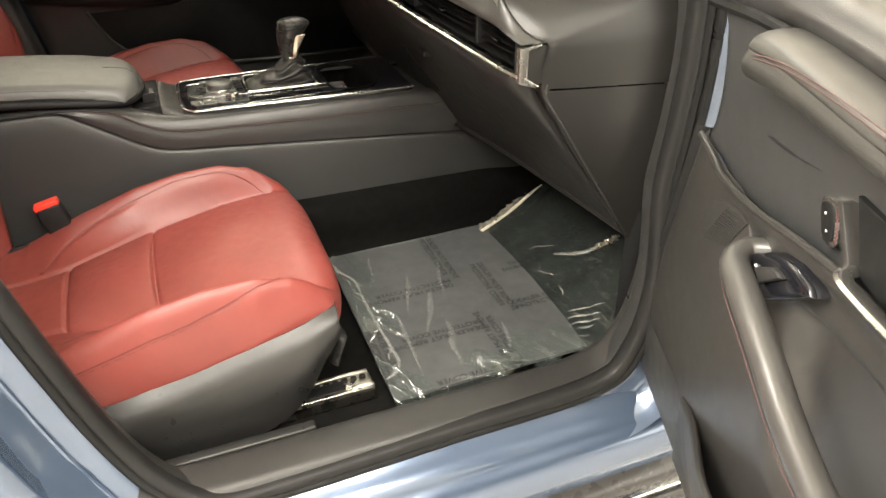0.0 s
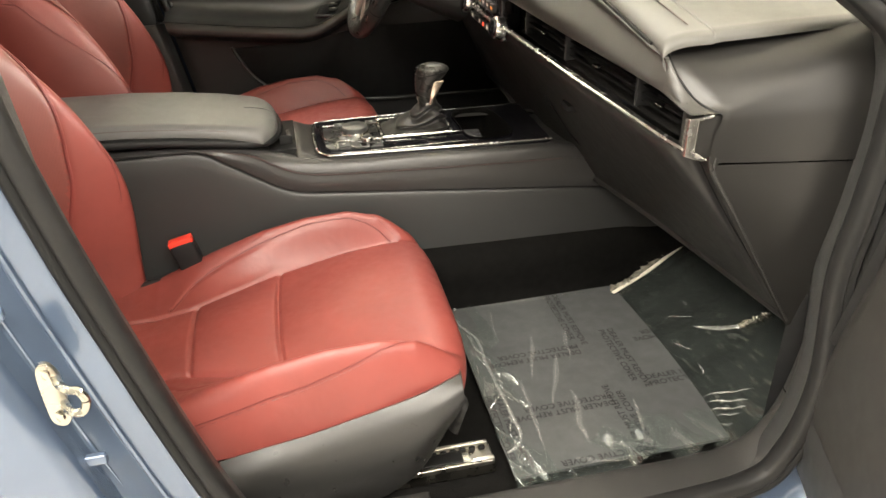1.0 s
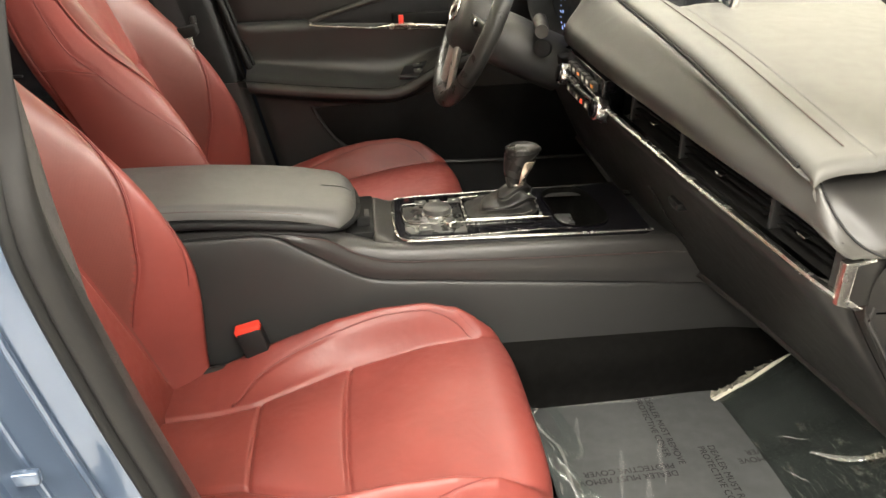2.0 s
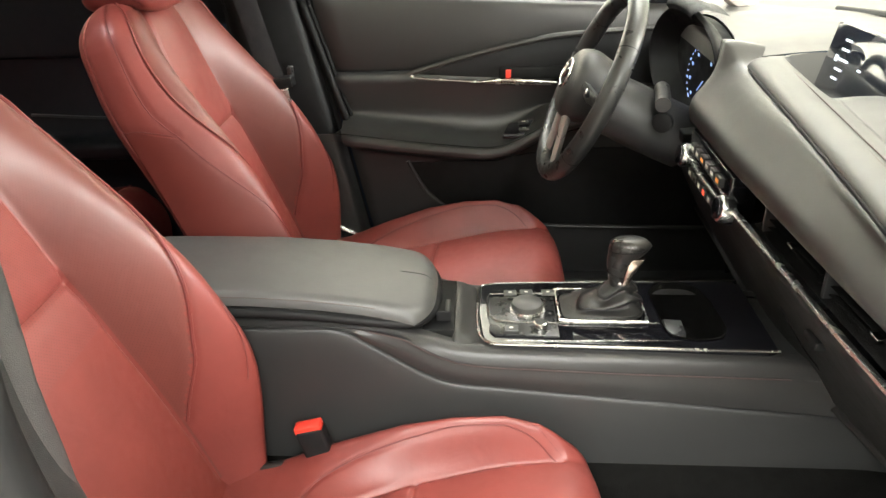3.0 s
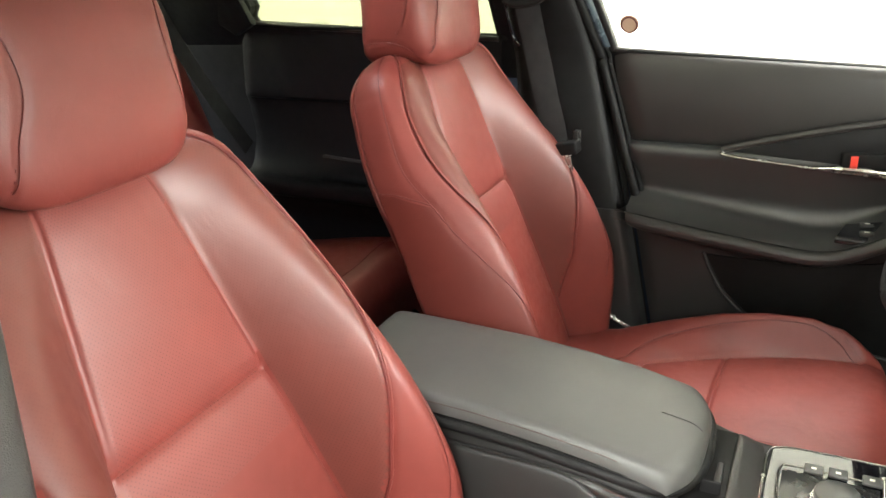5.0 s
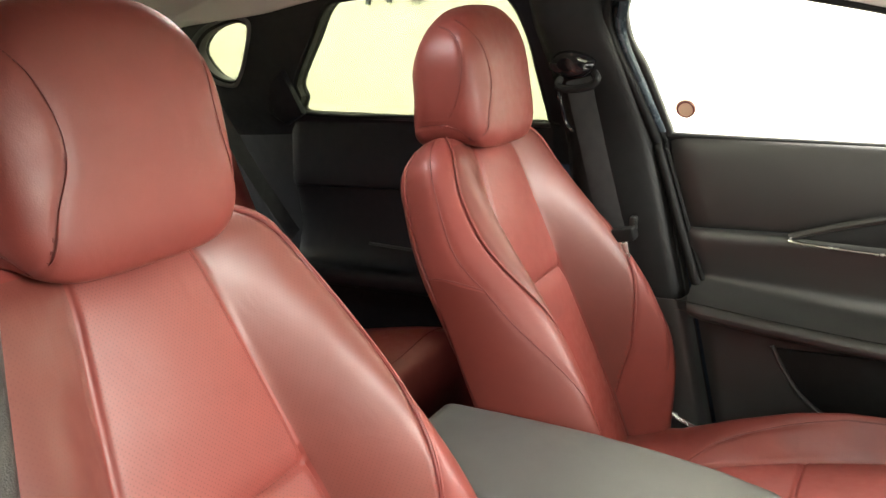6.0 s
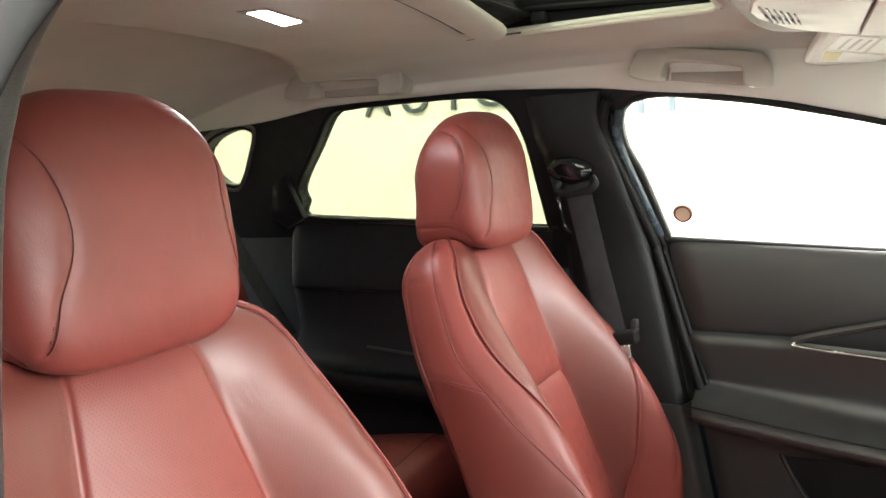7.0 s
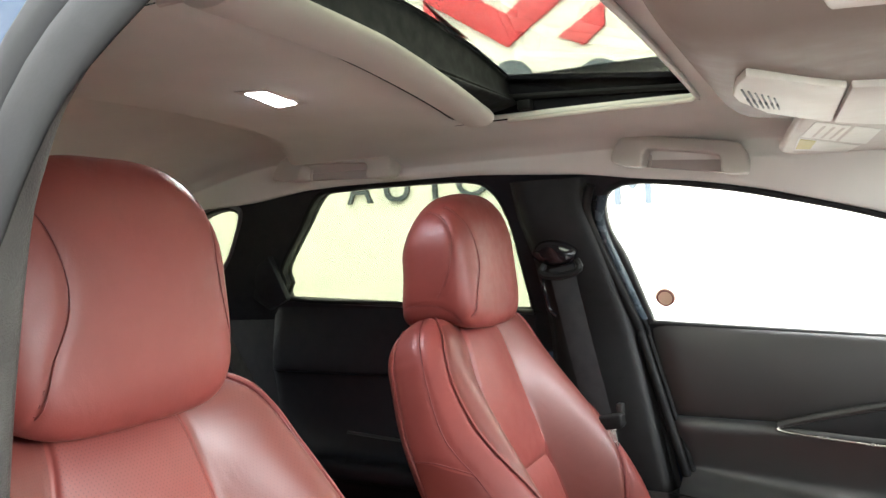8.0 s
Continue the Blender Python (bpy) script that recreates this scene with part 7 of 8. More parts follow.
for outline in ([(-0.153, 0.127), (-0.117, 0.192), (-0.133, 0.342), (-0.173, 0.256)], [(-0.113, 0.199), (-0.083, 0.252), (-0.094, 0.418), (-0.129, 0.350)], [(-0.175, 0.266), (-0.101, 0.434), (-0.118, 0.520), (-0.188, 0.425)]):
    slab("notice_panel", outline, "z", 1.358, 1.3568, 0, LABELWHITE, visor, "white printed notice")
slab("notice_mark", [(-0.174, 0.280), (-0.156, 0.318), (-0.166, 0.420), (-0.184, 0.400)], "z", 1.3572, 1.3560, 0, LABELYELLOW, visor, "yellow warning mark")
for k in range(3):
    slab("notice_line", [(-0.146 + 0.010 * k, 0.165 + 0.018 * k), (-0.143 + 0.010 * k, 0.170 + 0.018 * k), (-0.158 + 0.010 * k, 0.275 + 0.018 * k), (-0.161 + 0.010 * k, 0.270 + 0.018 * k)], "z", 1.3570, 1.3564, 0, LINERTRIM, visor)
visor = thing("sun_visor", "beige folded sun visor with a pale mirror cover", "sun visor", (-0.05, -0.45, 1.35), "sun visors")
slab("visor_board", [(-0.140, -0.385), (-0.150, -0.46), (-0.140, -0.58), (0.06, -0.58), (0.07, -0.378), (-0.10, -0.375)], "z", 1.374, 1.346, 0.006, LINERTRIM, visor, "beige visor board", segments=3)
slab("mirror_cover", [(-0.126, -0.430), (-0.115, -0.410), (0.0, -0.400), (0.0, -0.55), (-0.115, -0.55), (-0.126, -0.53)], "z", 1.347, 1.3405, 0.002, LABELWHITE, visor, "pale vanity mirror cover")
# front header and windscreen
G = [[(0.16 - 0.10 * (y / 0.58) ** 2, y, 1.385 - 0.02 * (y / 0.58) ** 2) for y in np.linspace(-0.58, 0.58, 12)], [(0.92 - 0.36 * (y / 0.72) ** 2, y, 1.0) for y in np.linspace(-0.72, 0.72, 12)]]
ws = sheet("windscreen", spline(np.array(G), 8), CLEAR, None, thick=0.004)
ws.visible_shadow = False
tagged(ws, "clear sloping windscreen", "windscreen", kind="structure")
for s in (-1, 1):
    tube("front_pillar", [(0.02, s * 0.60, 1.355), (0.22, s * 0.625, 1.235), (0.40, s * 0.665, 1.105), (0.56, s * 0.70, 0.99)], 0.026, LINERTRIM if s > 0 else SOFT, car, "slanting front pillar trim", flat=0.8)
    tube("roof_rail", [(-1.8, s * 0.64, 1.36), (-1.0, s * 0.635, 1.425), (-0.4, s * 0.635, 1.42), (-0.12, s * 0.635, 1.395), (0.02, s * 0.625, 1.35)], 0.03, LINERTRIM if s > 0 else PAINT, car, "roof rail")
ob = sheet("bonnet", [[(x, y, 0.98 - 0.10 * (x - 0.95) - 0.05 * (y / 0.7) ** 2) for y in np.linspace(-0.80, 0.80, 8)] for x in (0.97, 1.4, 2.0)], PAINT, car, "blue-grey painted bonnet")
tube("wiper_cowl", [(0.56, -0.72, 0.985), (0.83, -0.36, 0.99), (0.92, 0.0, 0.99), (0.83, 0.36, 0.99), (0.56, 0.72, 0.985)], 0.02, BLACK, car, "black cowl at the windscreen foot")
wip = thing("windscreen_wiper", "black wiper blade resting on the windscreen", "wiper", (0.9, 0.3, 1.05))
tube("blade", [(0.67, 0.58, 1.03), (0.80, 0.25, 1.045), (0.88, -0.1, 1.04)], 0.006, BLACK, wip)
# outside mirror by the driver's window
mir = thing("door_mirror", "black-backed oval door mirror outside the driver's window", "door mirror", (0.2, 0.93, 1.06))
G = []
for u in np.linspace(0, math.pi, 18):
    G.append([(0.135 + 0.14 * (1 - math.cos(u)) * 0.5, 0.955 + 0.125 * math.sin(u) ** 0.6 * math.cos(a), 1.075 + 0.075 * math.sin(u) ** 0.6 * math.sin(a)) for a in np.linspace(0, 2 * math.pi, 32, endpoint=False)])
sheet("mirror_shell", G, BLACK, mir, "black mirror shell", wrap_v=True)
disc("mirror_glass", (0.133, 0.95, 1.075), (-1, -0.25, 0), 0.066, 0.003, 0.001, surface("mirror_silver", (0.9, 0.9, 0.9), 0.02, metal=1, vary=0.0, rough_vary=0.01), mir, "oval mirror glass").data.transform(Matrix.Translation((0.133, 0.95, 1.075)) @ Matrix.Diagonal((1, 1.5, 1, 1)) @ Matrix.Translation((-0.133, -0.95, -1.075)))
tube("mirror_foot", [(0.24, 0.78, 1.02), (0.22, 0.85, 1.03), (0.20, 0.90, 1.05)], 0.022, BLACK, mir)
# round notice on the driver's window
st = disc("window_sticker", (-0.436, win_y(1.115) + 0.024, 1.117), (0, -1, -0.4), 0.019, 0.001, 0, STICKER)
tagged(st, "round orange-brown notice stuck on the window", "sticker")
tube("sticker_ring", [(-0.436 + 0.015 * math.cos(a), win_y(1.115 + 0.015 * math.sin(a)) + 0.023, 1.115 + 0.015 * math.sin(a)) for a in np.linspace(0, 2 * math.pi, 16, endpoint=False)], 0.0015, DARKRED, st, closed=True, sides=5)

# ---- floor mat under its film ----
def floor_h(x):
    return float(ramp(x, [0.1, 0.52, 0.60, 0.70, 0.80, 0.88], [0.284, 0.288, 0.318, 0.375, 0.47, 0.57]))


G = [[(x, y, floor_h(x) + 0.008) for y in np.linspace(-0.645, -0.165, 24) for x in (0.150 + (0.355 + 0.020 * math.cos((y + 0.42) / 0.24)) * u,)] for u in np.linspace(0, 1, 30)]
tagged(sheet("floor_mat", G, MATGREY, thick=-0.006), "grey carpet floor mat in the passenger footwell", "floor mat")
film, fn, fl, fb = nodes_of("clear_plastic_film")
fn.remove(fb)
f_clear, f_gloss, f_mix, f_bump, f_noise, f_co, f_haze, f_veil = (fn.new("ShaderNode" + k) for k in ("BsdfTransparent", "BsdfGlossy", "MixShader", "Bump", "TexNoise", "TexCoord", "BsdfDiffuse", "MixShader"))
f_haze.inputs[0].default_value, f_veil.inputs[0].default_value = (0.55, 0.66, 0.62, 1), 0.035
f_clear.inputs[0].default_value = (0.93, 0.95, 0.94, 1)
f_gloss.inputs["Roughness"].default_value = 0.14
f_mix.inputs[0].default_value = 0.11
f_map = fn.new("ShaderNodeMapping")
f_map.inputs["Scale"].default_value = (34, 7, 10)
f_map.inputs["Rotation"].default_value = (0, 0, 0.25)
f_noise.inputs["Scale"].default_value, f_noise.inputs["Detail"].default_value, f_noise.inputs["Distortion"].default_value = 1.0, 2, 0.8
f_bump.inputs["Strength"].default_value, f_bump.inputs["Distance"].default_value = 0.40, 0.02
fl.new(f_co.outputs["Object"], f_map.inputs["Vector"])
fl.new(f_map.outputs[0], f_noise.inputs["Vector"])
fl.new(f_noise.outputs["Fac"], f_bump.inputs["Height"])
fl.new(f_bump.outputs[0], f_gloss.inputs["Normal"])
fl.new(f_clear.outputs[0], f_veil.inputs[1])
fl.new(f_haze.outputs[0], f_veil.inputs[2])
fl.new(f_veil.outputs[0], f_mix.inputs[1])
fl.new(f_gloss.outputs[0], f_mix.inputs[2])
fl.new(f_mix.outputs[0], fn["Material Output"].inputs[0])
sheetf = thing("protective_film", "clear printed plastic film laid over the floor mat", "plastic film", (0.45, -0.4, 0.30))
G = []
for x in np.linspace(0.148, 0.84, 150):
    row = []
    for y in np.linspace(-0.668, -0.150, 110):
        v = Vector((x * 7, y * 7, 0.3))
        edge = max(0.0, (0.23 - x) / 0.08) + max(0.0, (-0.56 - y) / 0.08) * max(0.0, min(1.0, (x - 0.26) / 0.12)) + max(0.0, (x - 0.54) / 0.16) * 0.4
        a = noise.noise(v) * 0.005 + noise.noise(Vector((x * 34 + y * 8, y * 6, 2))) * 0.005
        b = (1 - abs(noise.noise(Vector((x * 20 + y * 6, y * 7, 5))))) ** 5 * 0.016 * min(1.4, edge)
        row.append((x + 0.006 * noise.noise(Vector((1, y * 30, 0))), y, floor_h(x) + 0.0125 + max(-0.002, a * 0.35) + b))
    G.append(row)
sheet("film_sheet", G, film, sheetf, "clear wrinkled film")


def crease(pts, w, seed):
    """A folded, crumpled fin of film."""
    P = spline(pts, 40)
    G = []
    for k, p in enumerate(P):
        row = []
        for u in np.linspace(0, 1, 7):
            j = noise.noise(Vector((k * 0.55, u * 3, seed)))
            row.append((p[0] + 0.010 * j, p[1] + 0.012 * noise.noise(Vector((u * 4, k * 0.7, seed))), p[2] + w * u * (0.7 + 0.5 * noise.noise(Vector((k * 0.4, 0, seed))))))
        G.append(row)
    return G


def film_crease(name, amount, rough):
    """Where the film is folded on itself: part clear, part gloss, with the highlight put in as milky white."""
    m, kn, kl, kb = nodes_of(name)
    kn.remove(kb)
    k_clear, k_gloss, k_mix, k_haze, k_both = (kn.new("ShaderNode" + k) for k in ("BsdfTransparent", "BsdfGlossy", "MixShader", "BsdfDiffuse", "MixShader"))
    k_gloss.inputs["Roughness"].default_value, k_mix.inputs[0].default_value = rough, amount
    k_haze.inputs[0].default_value, k_both.inputs[0].default_value = (0.85, 0.85, 0.82, 1), 0.5
    kl.new(k_gloss.outputs[0], k_both.inputs[1])
    kl.new(k_haze.outputs[0], k_both.inputs[2])
    kl.new(k_clear.outputs[0], k_mix.inputs[1])
    kl.new(k_both.outputs[0], k_mix.inputs[2])
    kl.new(k_mix.outputs[0], kn["Material Output"].inputs[0])
    return m


FOIL = surface("crumpled_film_fold", (0.55, 0.52, 0.45), 0.15, metal=0.7, grain=0.8, grain_size=60, vary=0.5, blotch=60)
SOFTFOLD, HARDFOLD = film_crease("soft_film_crease", 0.10, 0.25), film_crease("hard_film_crease", 0.24, 0.15)
sheet("film_fold", crease([(0.500, -0.192, 0.300), (0.54, -0.182, 0.306), (0.584, -0.170, 0.324), (0.635, -0.160, 0.350), (0.684, -0.152, 0.378)], 0.024, 3), FOIL, sheetf, "bright crumpled fold")
tube("fold_edge", [(0.505, -0.196, 0.302), (0.545, -0.184, 0.312), (0.584, -0.176, 0.326), (0.635, -0.166, 0.352), (0.684, -0.157, 0.380)], 0.0045, surface("milky_film_edge", (0.60, 0.56, 0.48), 0.35, vary=0.2, blotch=40), sheetf, "milky straight edge of the fold", n=40, flat=0.6)
sheet("film_fold", crease([(0.648, -0.446, 0.362), (0.668, -0.452, 0.372), (0.690, -0.456, 0.384)], 0.016, 9), FOIL, sheetf, "bright crumpled fold")
tube("film_fold", [(0.590, -0.384, 0.330), (0.623, -0.422, 0.346), (0.655, -0.446, 0.366)], [0.003, 0.007, 0.005], HARDFOLD, sheetf, "glossy fold", n=24, flat=0.5)
tube("film_fold", [(0.152, -0.155, 0.300), (0.150, -0.200, 0.304), (0.160, -0.240, 0.303), (0.181, -0.285, 0.301), (0.179, -0.350, 0.300), (0.181, -0.413, 0.300), (0.185, -0.511, 0.300), (0.186, -0.555, 0.300), (0.174, -0.580, 0.300), (0.152, -0.593, 0.300)], 0.0032, HARDFOLD, sheetf, "clear rolled edge of the film", n=70, flat=0.6)
# tubes whose milky colour carries the glints along the film's wrinkles
for a, b, r in (((0.522, -0.548), (0.597, -0.579), 0.0030), ((0.520, -0.563), (0.580, -0.597), 0.0036), ((0.517, -0.582), (0.570, -0.608), 0.0036), ((0.520, -0.599), (0.552, -0.614), 0.0030), ((0.513, -0.619), (0.533, -0.627), 0.0026), ((0.551, -0.478), (0.547, -0.505), 0.0026), ((0.535, -0.400), (0.560, -0.440), 0.0022), ((0.560, -0.33), (0.60, -0.36), 0.0022)):
    P = [(a[0] + (b[0] - a[0]) * u, a[1] + (b[1] - a[1]) * u + 0.003 * math.sin(u * (7 + 400 * r)), floor_h(a[0] + (b[0] - a[0]) * u) + 0.0150 + 0.004 * math.sin(u * math.pi)) for u in np.linspace(0, 1, 6)]
    tube("film_ripple", P, [0.0003, r * 0.35, r * 0.75, r * 0.3, r * 0.6, 0.0003], HARDFOLD, sheetf, "ripple in the film, its highlight put in as milky white", n=24, sides=8, flat=0.6)
rng = random.Random(11)
for a, b, r in (((0.288, -0.30), (0.250, -0.42), 0.005), ((0.318, -0.36), (0.265, -0.50), 0.006), ((0.310, -0.47), (0.282, -0.61), 0.006), ((0.362, -0.28), (0.338, -0.39), 0.005), ((0.235, -0.20), (0.215, -0.30), 0.004), ((0.225, -0.42), (0.215, -0.60), 0.005), ((0.40, -0.52), (0.385, -0.62), 0.004), ((0.20, -0.17), (0.47, -0.178), 0.003), ((0.25, -0.628), (0.33, -0.655), 0.004), ((0.30, -0.60), (0.42, -0.648), 0.004)):
    P = [(a[0] + (b[0] - a[0]) * u + rng.uniform(-0.004, 0.004), a[1] + (b[1] - a[1]) * u, floor_h(a[0] + (b[0] - a[0]) * u) + 0.0148) for u in np.linspace(0, 1, 6)]
    tube("film_crease", P, [0.0004, r * 0.6, r, r * 0.7, r * 0.4, 0.0003], SOFTFOLD, sheetf, "soft crease in the film, its highlight put in as milky white", n=24, sides=8, flat=0.3)
for k in range(9):
    x0, y0 = 0.152 + rng.uniform(0, 0.035), -0.16 - 0.05 * k
    P = [(x0 + rng.uniform(-0.006, 0.012), y0 - 0.012 * j, floor_h(x0) + 0.0150 + rng.uniform(0, 0.003)) for j in range(4)]
    tube("film_crease", P, [0.0004, 0.0022, 0.0016, 0.0003], HARDFOLD, sheetf, "small crumple at the film's edge", n=12, sides=6, flat=0.5)


def words(line, x, y, ang, size):
    c = bpy.data.curves.new("words", "FONT")
    c.body, c.size = line, size
    tmp = new("tmp", c)
    me = bpy.data.meshes.new_from_object(tmp.evaluated_get(bpy.context.evaluated_depsgraph_get()))
    bpy.data.objects.remove(tmp)
    ca, sa = math.cos(radians(ang)), math.sin(radians(ang))
    for v in me.vertices:
        px, py = x + v.co.x * ca - v.co.y * sa, y + v.co.x * sa + v.co.y * ca
        v.co = (px, py, floor_h(px) + 0.0150)
    return place("printed_line", me, BLACK, sheetf, "black printed line of words", smooth=False)


INK = ((0.375, -0.17, -90), (0.44, -0.315, -90), (0.365, -0.365, 180), (0.37, -0.515, 180), (0.66, -0.355, 180), (0.45, -0.478, 0), (0.375, -0.655, 90), (0.168, -0.45, -90), (0.39, -0.648, 180))
STEP = {-90: (-0.018, 0), 90: (0.018, 0), 180: (0, 0.018), 0: (0, -0.018)}
for x, y, a in INK:
    words("DEALER MUST REMOVE", x, y, a, 0.0175)
    words("PROTECTIVE COVER", x + STEP[a][0], y + STEP[a][1], a, 0.0175)

# ---- the open passenger door ----
DA = radians(70)
DU, DN, DO = Vector((-math.cos(DA), -math.sin(DA), 0)), Vector((-math.sin(DA), math.cos(DA), 0)), Vector((0.53, -0.80, 0))


def D(s, z, n=0.0):
    return DO + DU * s + DN * n + Vector((0, 0, z))


def door_lean(p):
    return D(p.x, p.z, p.y)


odoor = thing("passenger_door", "open passenger door with charcoal trim and a stitched pull handle", "car door", tuple(D(0.4, 0.4)))
slab("door_shell", [(-0.10, 0.36), (-0.06, 0.30), (1.0, 0.30), (1.10, 0.7), (1.05, 1.03), (0.04, 0.97), (0.10, 0.93), (0.11, 0.84), (0.06, 0.79)], "y", -0.10, -0.035, 0.02, PAINT, odoor, "blue-grey painted door shell", lean=door_lean)


def ridge_z(s_):
    return float(ramp(s_, [-0.02, 0.063, 0.12, 0.161, 0.257, 0.342, 0.421, 0.479, 1.0], [0.806, 0.803, 0.796, 0.794, 0.806, 0.824, 0.839, 0.844, 0.86]))


def bump(v, c, w):
    return math.exp(-((v - c) / w) ** 2)


def door_n(s_, z):
    """Relief of the lower panel: a raised rim under the ridge, a hollow beside the pull handle, a swelling below the grille."""
    top = ridge_z(s_)
    rim_ = 0.010 * float(smooth01((z - top + 0.035) / 0.03)) * float(smooth01((s_ - 0.17) / 0.08))
    hollow = 0.028 * float(smooth01((s_ - 0.335 - 0.25 * (0.74 - z)) / 0.05)) * float(smooth01((top - 0.055 - z) / 0.03)) * float(smooth01((z - 0.56) / 0.06))
    swell = 0.012 * bump(s_, 0.20, 0.16) * bump(z, 0.62, 0.12)
    return rim_ - hollow + swell


G = []
for s_ in np.linspace(0.0, 1.0, 90):
    top = ridge_z(s_)
    low = float(ramp(s_, [0.0, 0.16, 0.24, 0.30, 1.0], [0.452, 0.456, 0.432, 0.41, 0.40]))
    row = []
    for v in np.linspace(0, 1, 60):
        z = low + (top - low) * v
        edge = float(ramp(z, [0.40, 0.45, 0.59, 0.70, 0.80], [-0.085, -0.07, -0.03, 0.008, 0.040]))
        s2 = edge + (1.0 - edge) * s_
        z2 = low + (ridge_z(s2) - low) * v
        row.append(D(s2, z2, door_n(s2, z2) - 0.006 * float(smooth01((v - 0.97) / 0.03)) - 0.010 * float(smooth01((0.03 - s_) / 0.03))))
    G.append(row)
sheet("lower_panel", G, DOORTRIM, odoor, "charcoal grained lower door panel", angle=60)
def front_edge(z):
    """Where the trim ends towards the hinge: it bows back beside the painted jamb."""
    return float(ramp(z, [0.79, 0.80, 0.83, 0.86, 0.905, 0.945, 0.958, 0.985], [0.040, 0.056, 0.073, 0.078, 0.075, 0.060, 0.035, 0.015]))


G = []
for s_ in np.concatenate([[0.0, 0.004, 0.010], np.linspace(0.02, 1.0, 40)]):
    row = []
    for z, n in spline([(ridge_z(s_) - 0.012, -0.012), (ridge_z(s_) + 0.004, -0.006), (0.5 * ridge_z(s_) + 0.46, -0.004), (0.935, -0.003), (0.982, -0.006)], 24):
        e_ = front_edge(z)
        row.append(D(e_ + (1 - e_) * s_, z, n - 0.020 * max(0.0, 1 - s_ / 0.010) ** 2))
    G.append(row)
sheet("middle_panel", G, DOORSOFT, odoor, "soft charcoal middle door trim")
# upper pad with a slanted nose
G = []
for s_ in np.concatenate([np.linspace(0.0, 0.05, 10), np.linspace(0.06, 0.80, 24)]):
    e = math.sqrt(max(0.0, 1 - (1 - min(1.0, s_ / 0.05)) ** 2))
    sb, st = 0.188 + s_, 0.216 + s_ * 0.975
    zb = float(ramp(sb, [0.186, 0.238, 0.30, 0.354, 0.402, 0.459, 1.0], [0.923, 0.933, 0.940, 0.944, 0.946, 0.947, 0.955]))
    zt_ = float(ramp(st, [0.217, 0.257, 0.304, 0.368, 0.446, 1.0], [0.986, 0.990, 0.993, 0.992, 0.989, 0.99]))
    prof = [(0.0, -0.004), (0.02, 0.020), (0.16, 0.038), (0.40, 0.046), (0.60, 0.0445), (0.66, 0.0435), (0.72, 0.0450), (0.90, 0.040), (1.0, 0.022), (1.02, -0.004)]
    mid = 0.5
    G.append([D(sb + (st - sb) * q_, zb + (zt_ - zb) * (mid + (q_ - mid) * (0.55 + 0.45 * e)), n * e - 0.004 * (1 - e)) for q_, n in spline(prof, 36)])
sheet("upper_pad", G, DASH, odoor, "padded grey upper door trim", angle=70)
for k in (0.0, 0.004):
    tube("pad_stitching", [D(a, b + k, 0.0452) for a, b in ((0.262, 0.9665), (0.293, 0.9725), (0.337, 0.979), (0.413, 0.9835), (0.481, 0.985), (0.7, 0.988))], 0.0007, STITCHDARK, odoor, "dull red stitching", sides=5, n=50)
G = [[D(s_, z, n) for z, n in spline([(0.955 + 0.03 * float(smooth01(s_ / 0.3)), -0.012), (0.962 + 0.03 * float(smooth01(s_ / 0.3)), 0.002), (0.985 + 0.02 * float(smooth01(s_ / 0.3)), 0.008), (1.012, 0.004), (1.028, -0.010), (1.034, -0.05)], 18)] for s_ in np.linspace(0.0, 1.05, 20)]
sheet("belt_trim", G, SOFT, odoor, "charcoal belt line trim")
tube("belt_gap", [D(s_, z, 0.004) for s_, z in ((0.03, 0.960), (0.05, 0.963), (0.085, 0.967), (0.177, 0.977), (0.301, 0.982), (0.5, 0.986), (0.9, 0.99))], 0.007, BLACK, odoor, "dark gap under the belt trim", n=40)
# pull handle with red stitching, window switch behind its top
GRIP = surface("grey_grip_leather", (0.042, 0.04, 0.0375), 0.30, spec=0.7, rough_vary=0.02, grain=0.03, grain_size=900, kind="voronoi", vary=0.05)
pull = tube("pull_handle", [D(0.288, 0.776, -0.004), D(0.280, 0.772, 0.018), D(0.298, 0.767, 0.036), D(0.345, 0.760, 0.041), D(0.408, 0.739, 0.041), D(0.465, 0.718, 0.041), D(0.530, 0.703, 0.041), D(0.62, 0.695, 0.038), D(0.80, 0.70, 0.0)], [0.011, 0.013, 0.015, 0.0155, 0.0155, 0.0155, 0.0155, 0.0155, 0.013], GRIP, odoor, "padded charcoal pull handle", n=80, sides=18)
tube("pull_stitching", [D(0.278, 0.752, 0.042), D(0.328, 0.748, 0.0530), D(0.390, 0.7275, 0.0530), D(0.448, 0.7065, 0.0530), D(0.515, 0.6915, 0.0530), D(0.60, 0.684, 0.048)], 0.0008, STITCHDARK, pull, "dull red stitching", sides=6, n=50)
bez = slab("switch_bezel", [(0.270, 0.757), (0.300, 0.782), (0.334, 0.802), (0.372, 0.813), (0.405, 0.812), (0.414, 0.806), (0.400, 0.795), (0.337, 0.747), (0.300, 0.742)], "y", -0.004, 0.020, 0.007, GLOSS, odoor, "gloss black window switch bezel", lean=door_lean, segments=3)
slab("window_switch", [(0.318, 0.776), (0.352, 0.798), (0.372, 0.798), (0.335, 0.768)], "y", 0.018, 0.028, 0.004, SHIELD, bez, "grey window switch", lean=door_lean)
slab("switch_edge", [(0.300, 0.765), (0.312, 0.776), (0.330, 0.768), (0.318, 0.756)], "y", 0.018, 0.024, 0.003, CHROME, bez, "bright switch edge", lean=door_lean)
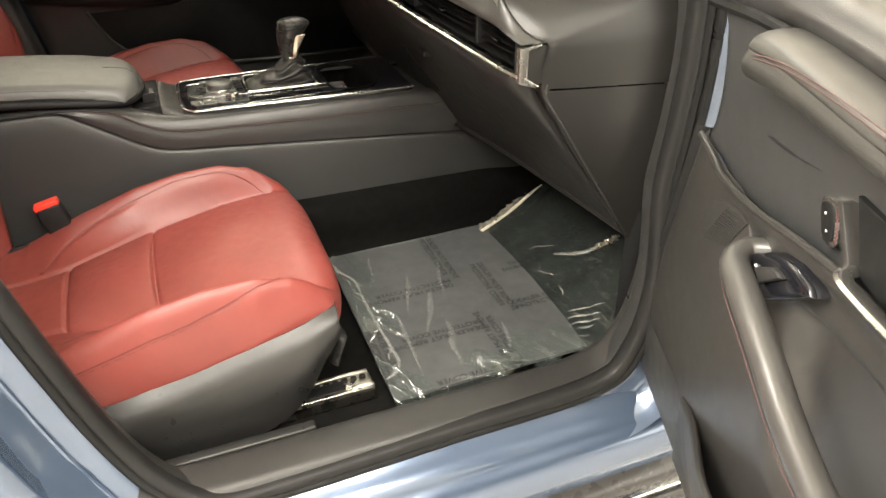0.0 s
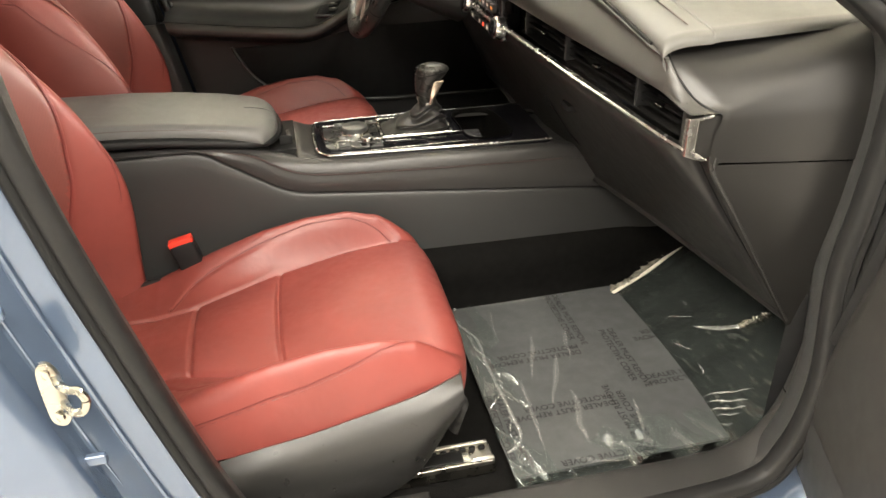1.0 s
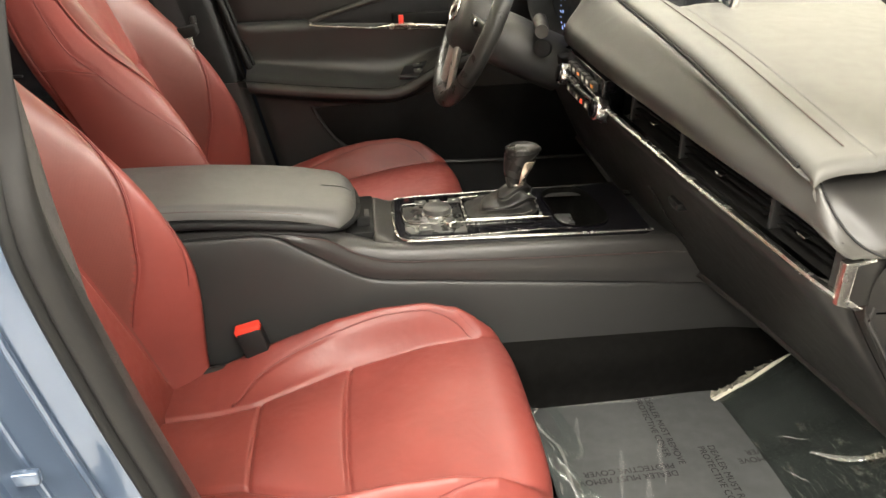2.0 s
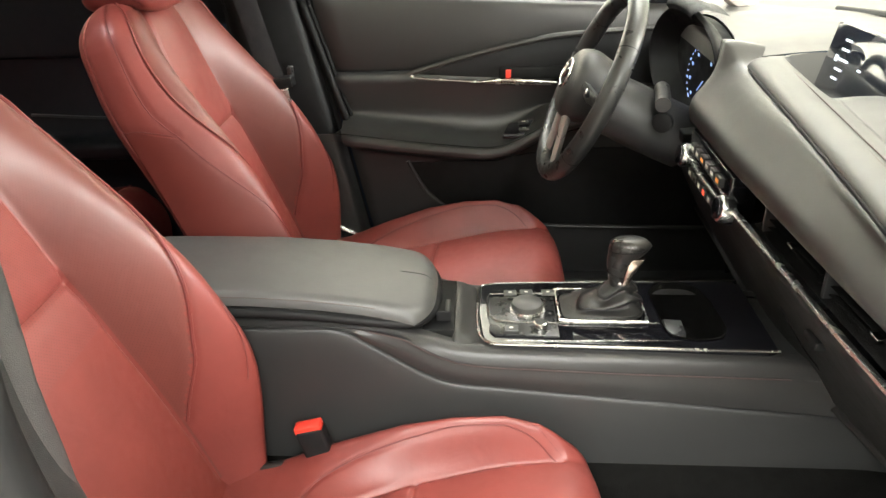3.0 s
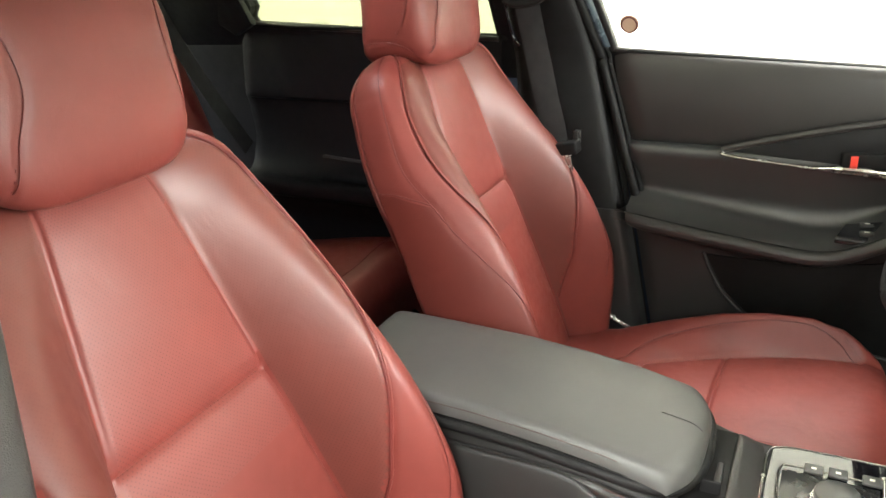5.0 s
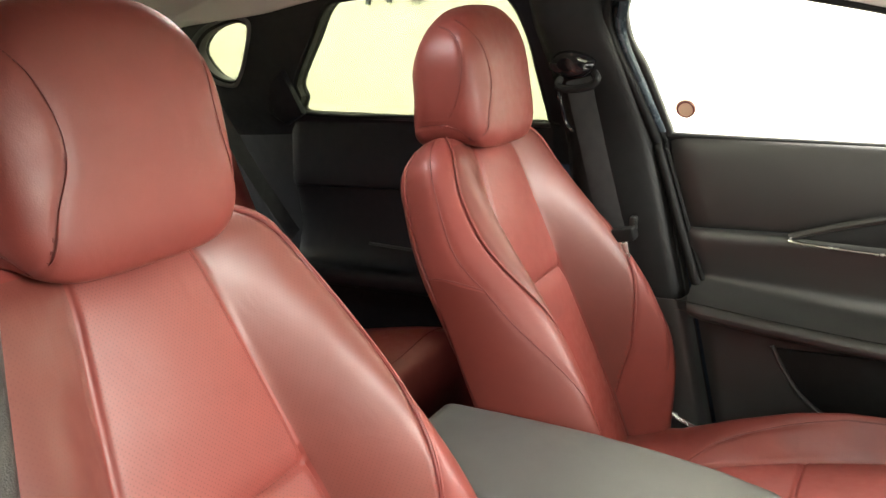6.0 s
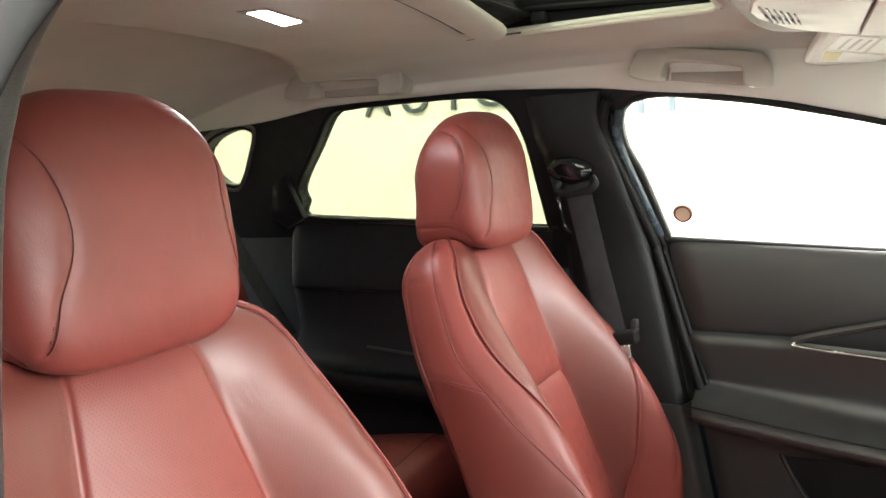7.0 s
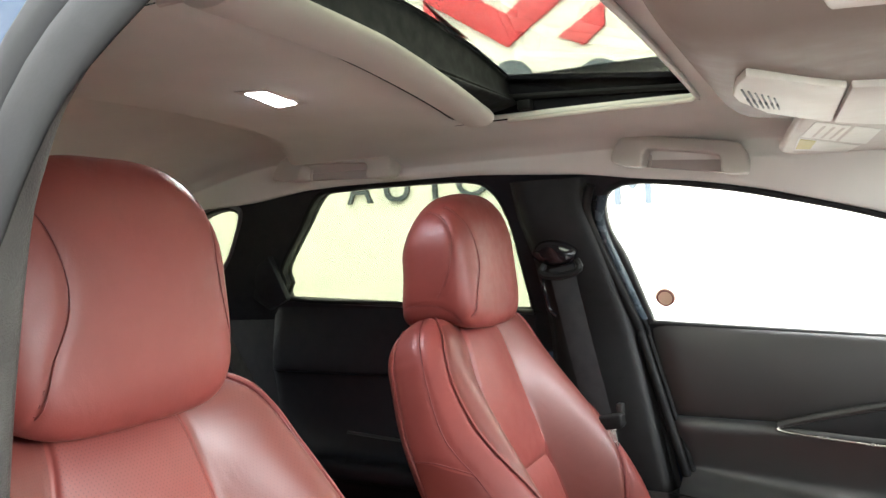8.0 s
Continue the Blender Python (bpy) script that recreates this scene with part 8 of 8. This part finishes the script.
lock = slab("lock_switch", [(0.360, 0.874), (0.374, 0.882), (0.386, 0.880), (0.394, 0.868), (0.399, 0.853), (0.396, 0.845), (0.380, 0.843), (0.371, 0.850)], "y", -0.010, 0.003, 0.002, CHROME, odoor, "chrome framed lock switch", lean=door_lean, smooth_outline=40)
slab("lock_rocker", [(0.366, 0.872), (0.375, 0.878), (0.384, 0.876), (0.390, 0.866), (0.394, 0.854), (0.391, 0.849), (0.382, 0.848), (0.375, 0.854)], "y", 0.0, 0.0055, 0.001, BLACK, lock, "black rocker", lean=door_lean, smooth_outline=40)
for c_ in ((0.377, 0.869), (0.385, 0.856)):
    slab("lock_mark", [(c_[0] - 0.001, c_[1] - 0.0009), (c_[0] + 0.001, c_[1] - 0.0009), (c_[0] + 0.001, c_[1] + 0.0011), (c_[0] - 0.001, c_[1] + 0.0011)], "y", 0.005, 0.0062, 0, LABELWHITE, lock, lean=door_lean)
# flat slab again; black colour stands for the shade behind the handle
slab("handle_recess", [(0.408, 0.902), (0.60, 0.902), (0.60, 0.846), (0.442, 0.846)], "y", -0.004, 0.003, 0.002, BLACK, odoor, "flat black slab standing for the shaded recess of the inner handle", lean=door_lean)
slab("handle_frame", [(0.394, 0.890), (0.402, 0.892), (0.440, 0.846), (0.432, 0.841)], "y", -0.006, 0.010, 0.002, DOORTRIM, odoor, "grey frame strip", lean=door_lean)
tube("inner_handle", [D(0.436, 0.850, 0.006), D(0.455, 0.850, 0.020), D(0.56, 0.858, 0.022)], 0.0075, CHROME, odoor, "chrome inner door handle", flat=0.6)
# speaker grille: ribs over a dark plate
gr = slab("speaker_plate", [(0.112, 0.690), (0.149, 0.760), (0.189, 0.776), (0.240, 0.788), (0.262, 0.760), (0.170, 0.697)], "y", -0.002, 0.0058, 0.001, DOORTRIM, odoor, "charcoal speaker plate", lean=door_lean)
for k in range(16):
    u = k / 15
    a0, a1 = (0.136 + 0.050 * u, 0.700 + 0.068 * u), (0.206 + 0.038 * u, 0.728 + 0.052 * u)
    slab("grille_rib", [a0, a1, (a1[0] + 0.0008, a1[1] + 0.0021), (a0[0] + 0.0008, a0[1] + 0.0021)], "y", 0.005, 0.0078, 0, SOFT, gr, lean=door_lean)
tube("panel_ridge", [D(s_, ridge_z(s_) + 0.001, 0.002 + 0.008 * float(smooth01((s_ - 0.10) / 0.1))) for s_ in (0.058, 0.075, 0.12, 0.161, 0.257, 0.342, 0.421, 0.479, 0.7)], 0.004, DOORTRIM, odoor, "raised panel edge", n=60)
tube("middle_crease", [D(0.230, 0.875, -0.002), D(0.285, 0.880, -0.003), D(0.340, 0.889, -0.004)], [0.0016, 0.0012, 0.0006], SOFTDARK, odoor, n=16, sides=6)
# pocket below, bulging out
G = []
for s_ in np.linspace(0.165, 0.95, 26):
    o = 0.050 * float(smooth01((s_ - 0.16) / 0.25))
    zt_ = float(ramp(s_, [0.165, 0.265, 0.394, 0.95], [0.462, 0.491, 0.531, 0.56]))
    G.append([D(s_, z, n) for z, n in spline([(zt_ - 0.01, o - 0.006), (zt_, o), (zt_ - 0.008, o + 0.006), (0.5 * zt_ + 0.19, o * 0.9 + 0.004), (0.34, 0.0)], 14)])
sheet("door_pocket", G, DOORTRIM, odoor, "charcoal plastic door pocket")
G = [[D(s_, z, n) for z, n in ((float(ramp(s_, [-0.07, 0.16, 0.30, 0.95], [0.452, 0.456, 0.41, 0.40])) + 0.004, 0.002), (0.43, 0.004), (0.36, 0.002), (0.32, -0.02))] for s_ in np.linspace(-0.085, 0.95, 20)]
sheet("panel_foot", G, PLASTIC, odoor, "dark foot of the door panel")
G = [[D(-0.085 + 0.012 * math.sin(g * math.pi) + 0.30 * max(0.0, z - 0.45), z, -0.05 + 0.045 * g) for g in np.linspace(0, 1, 7)] for z in np.linspace(0.34, 0.80, 16)]
sheet("door_edge_seal", G, RUBBER, odoor, "black rubber seal on the door's front edge")
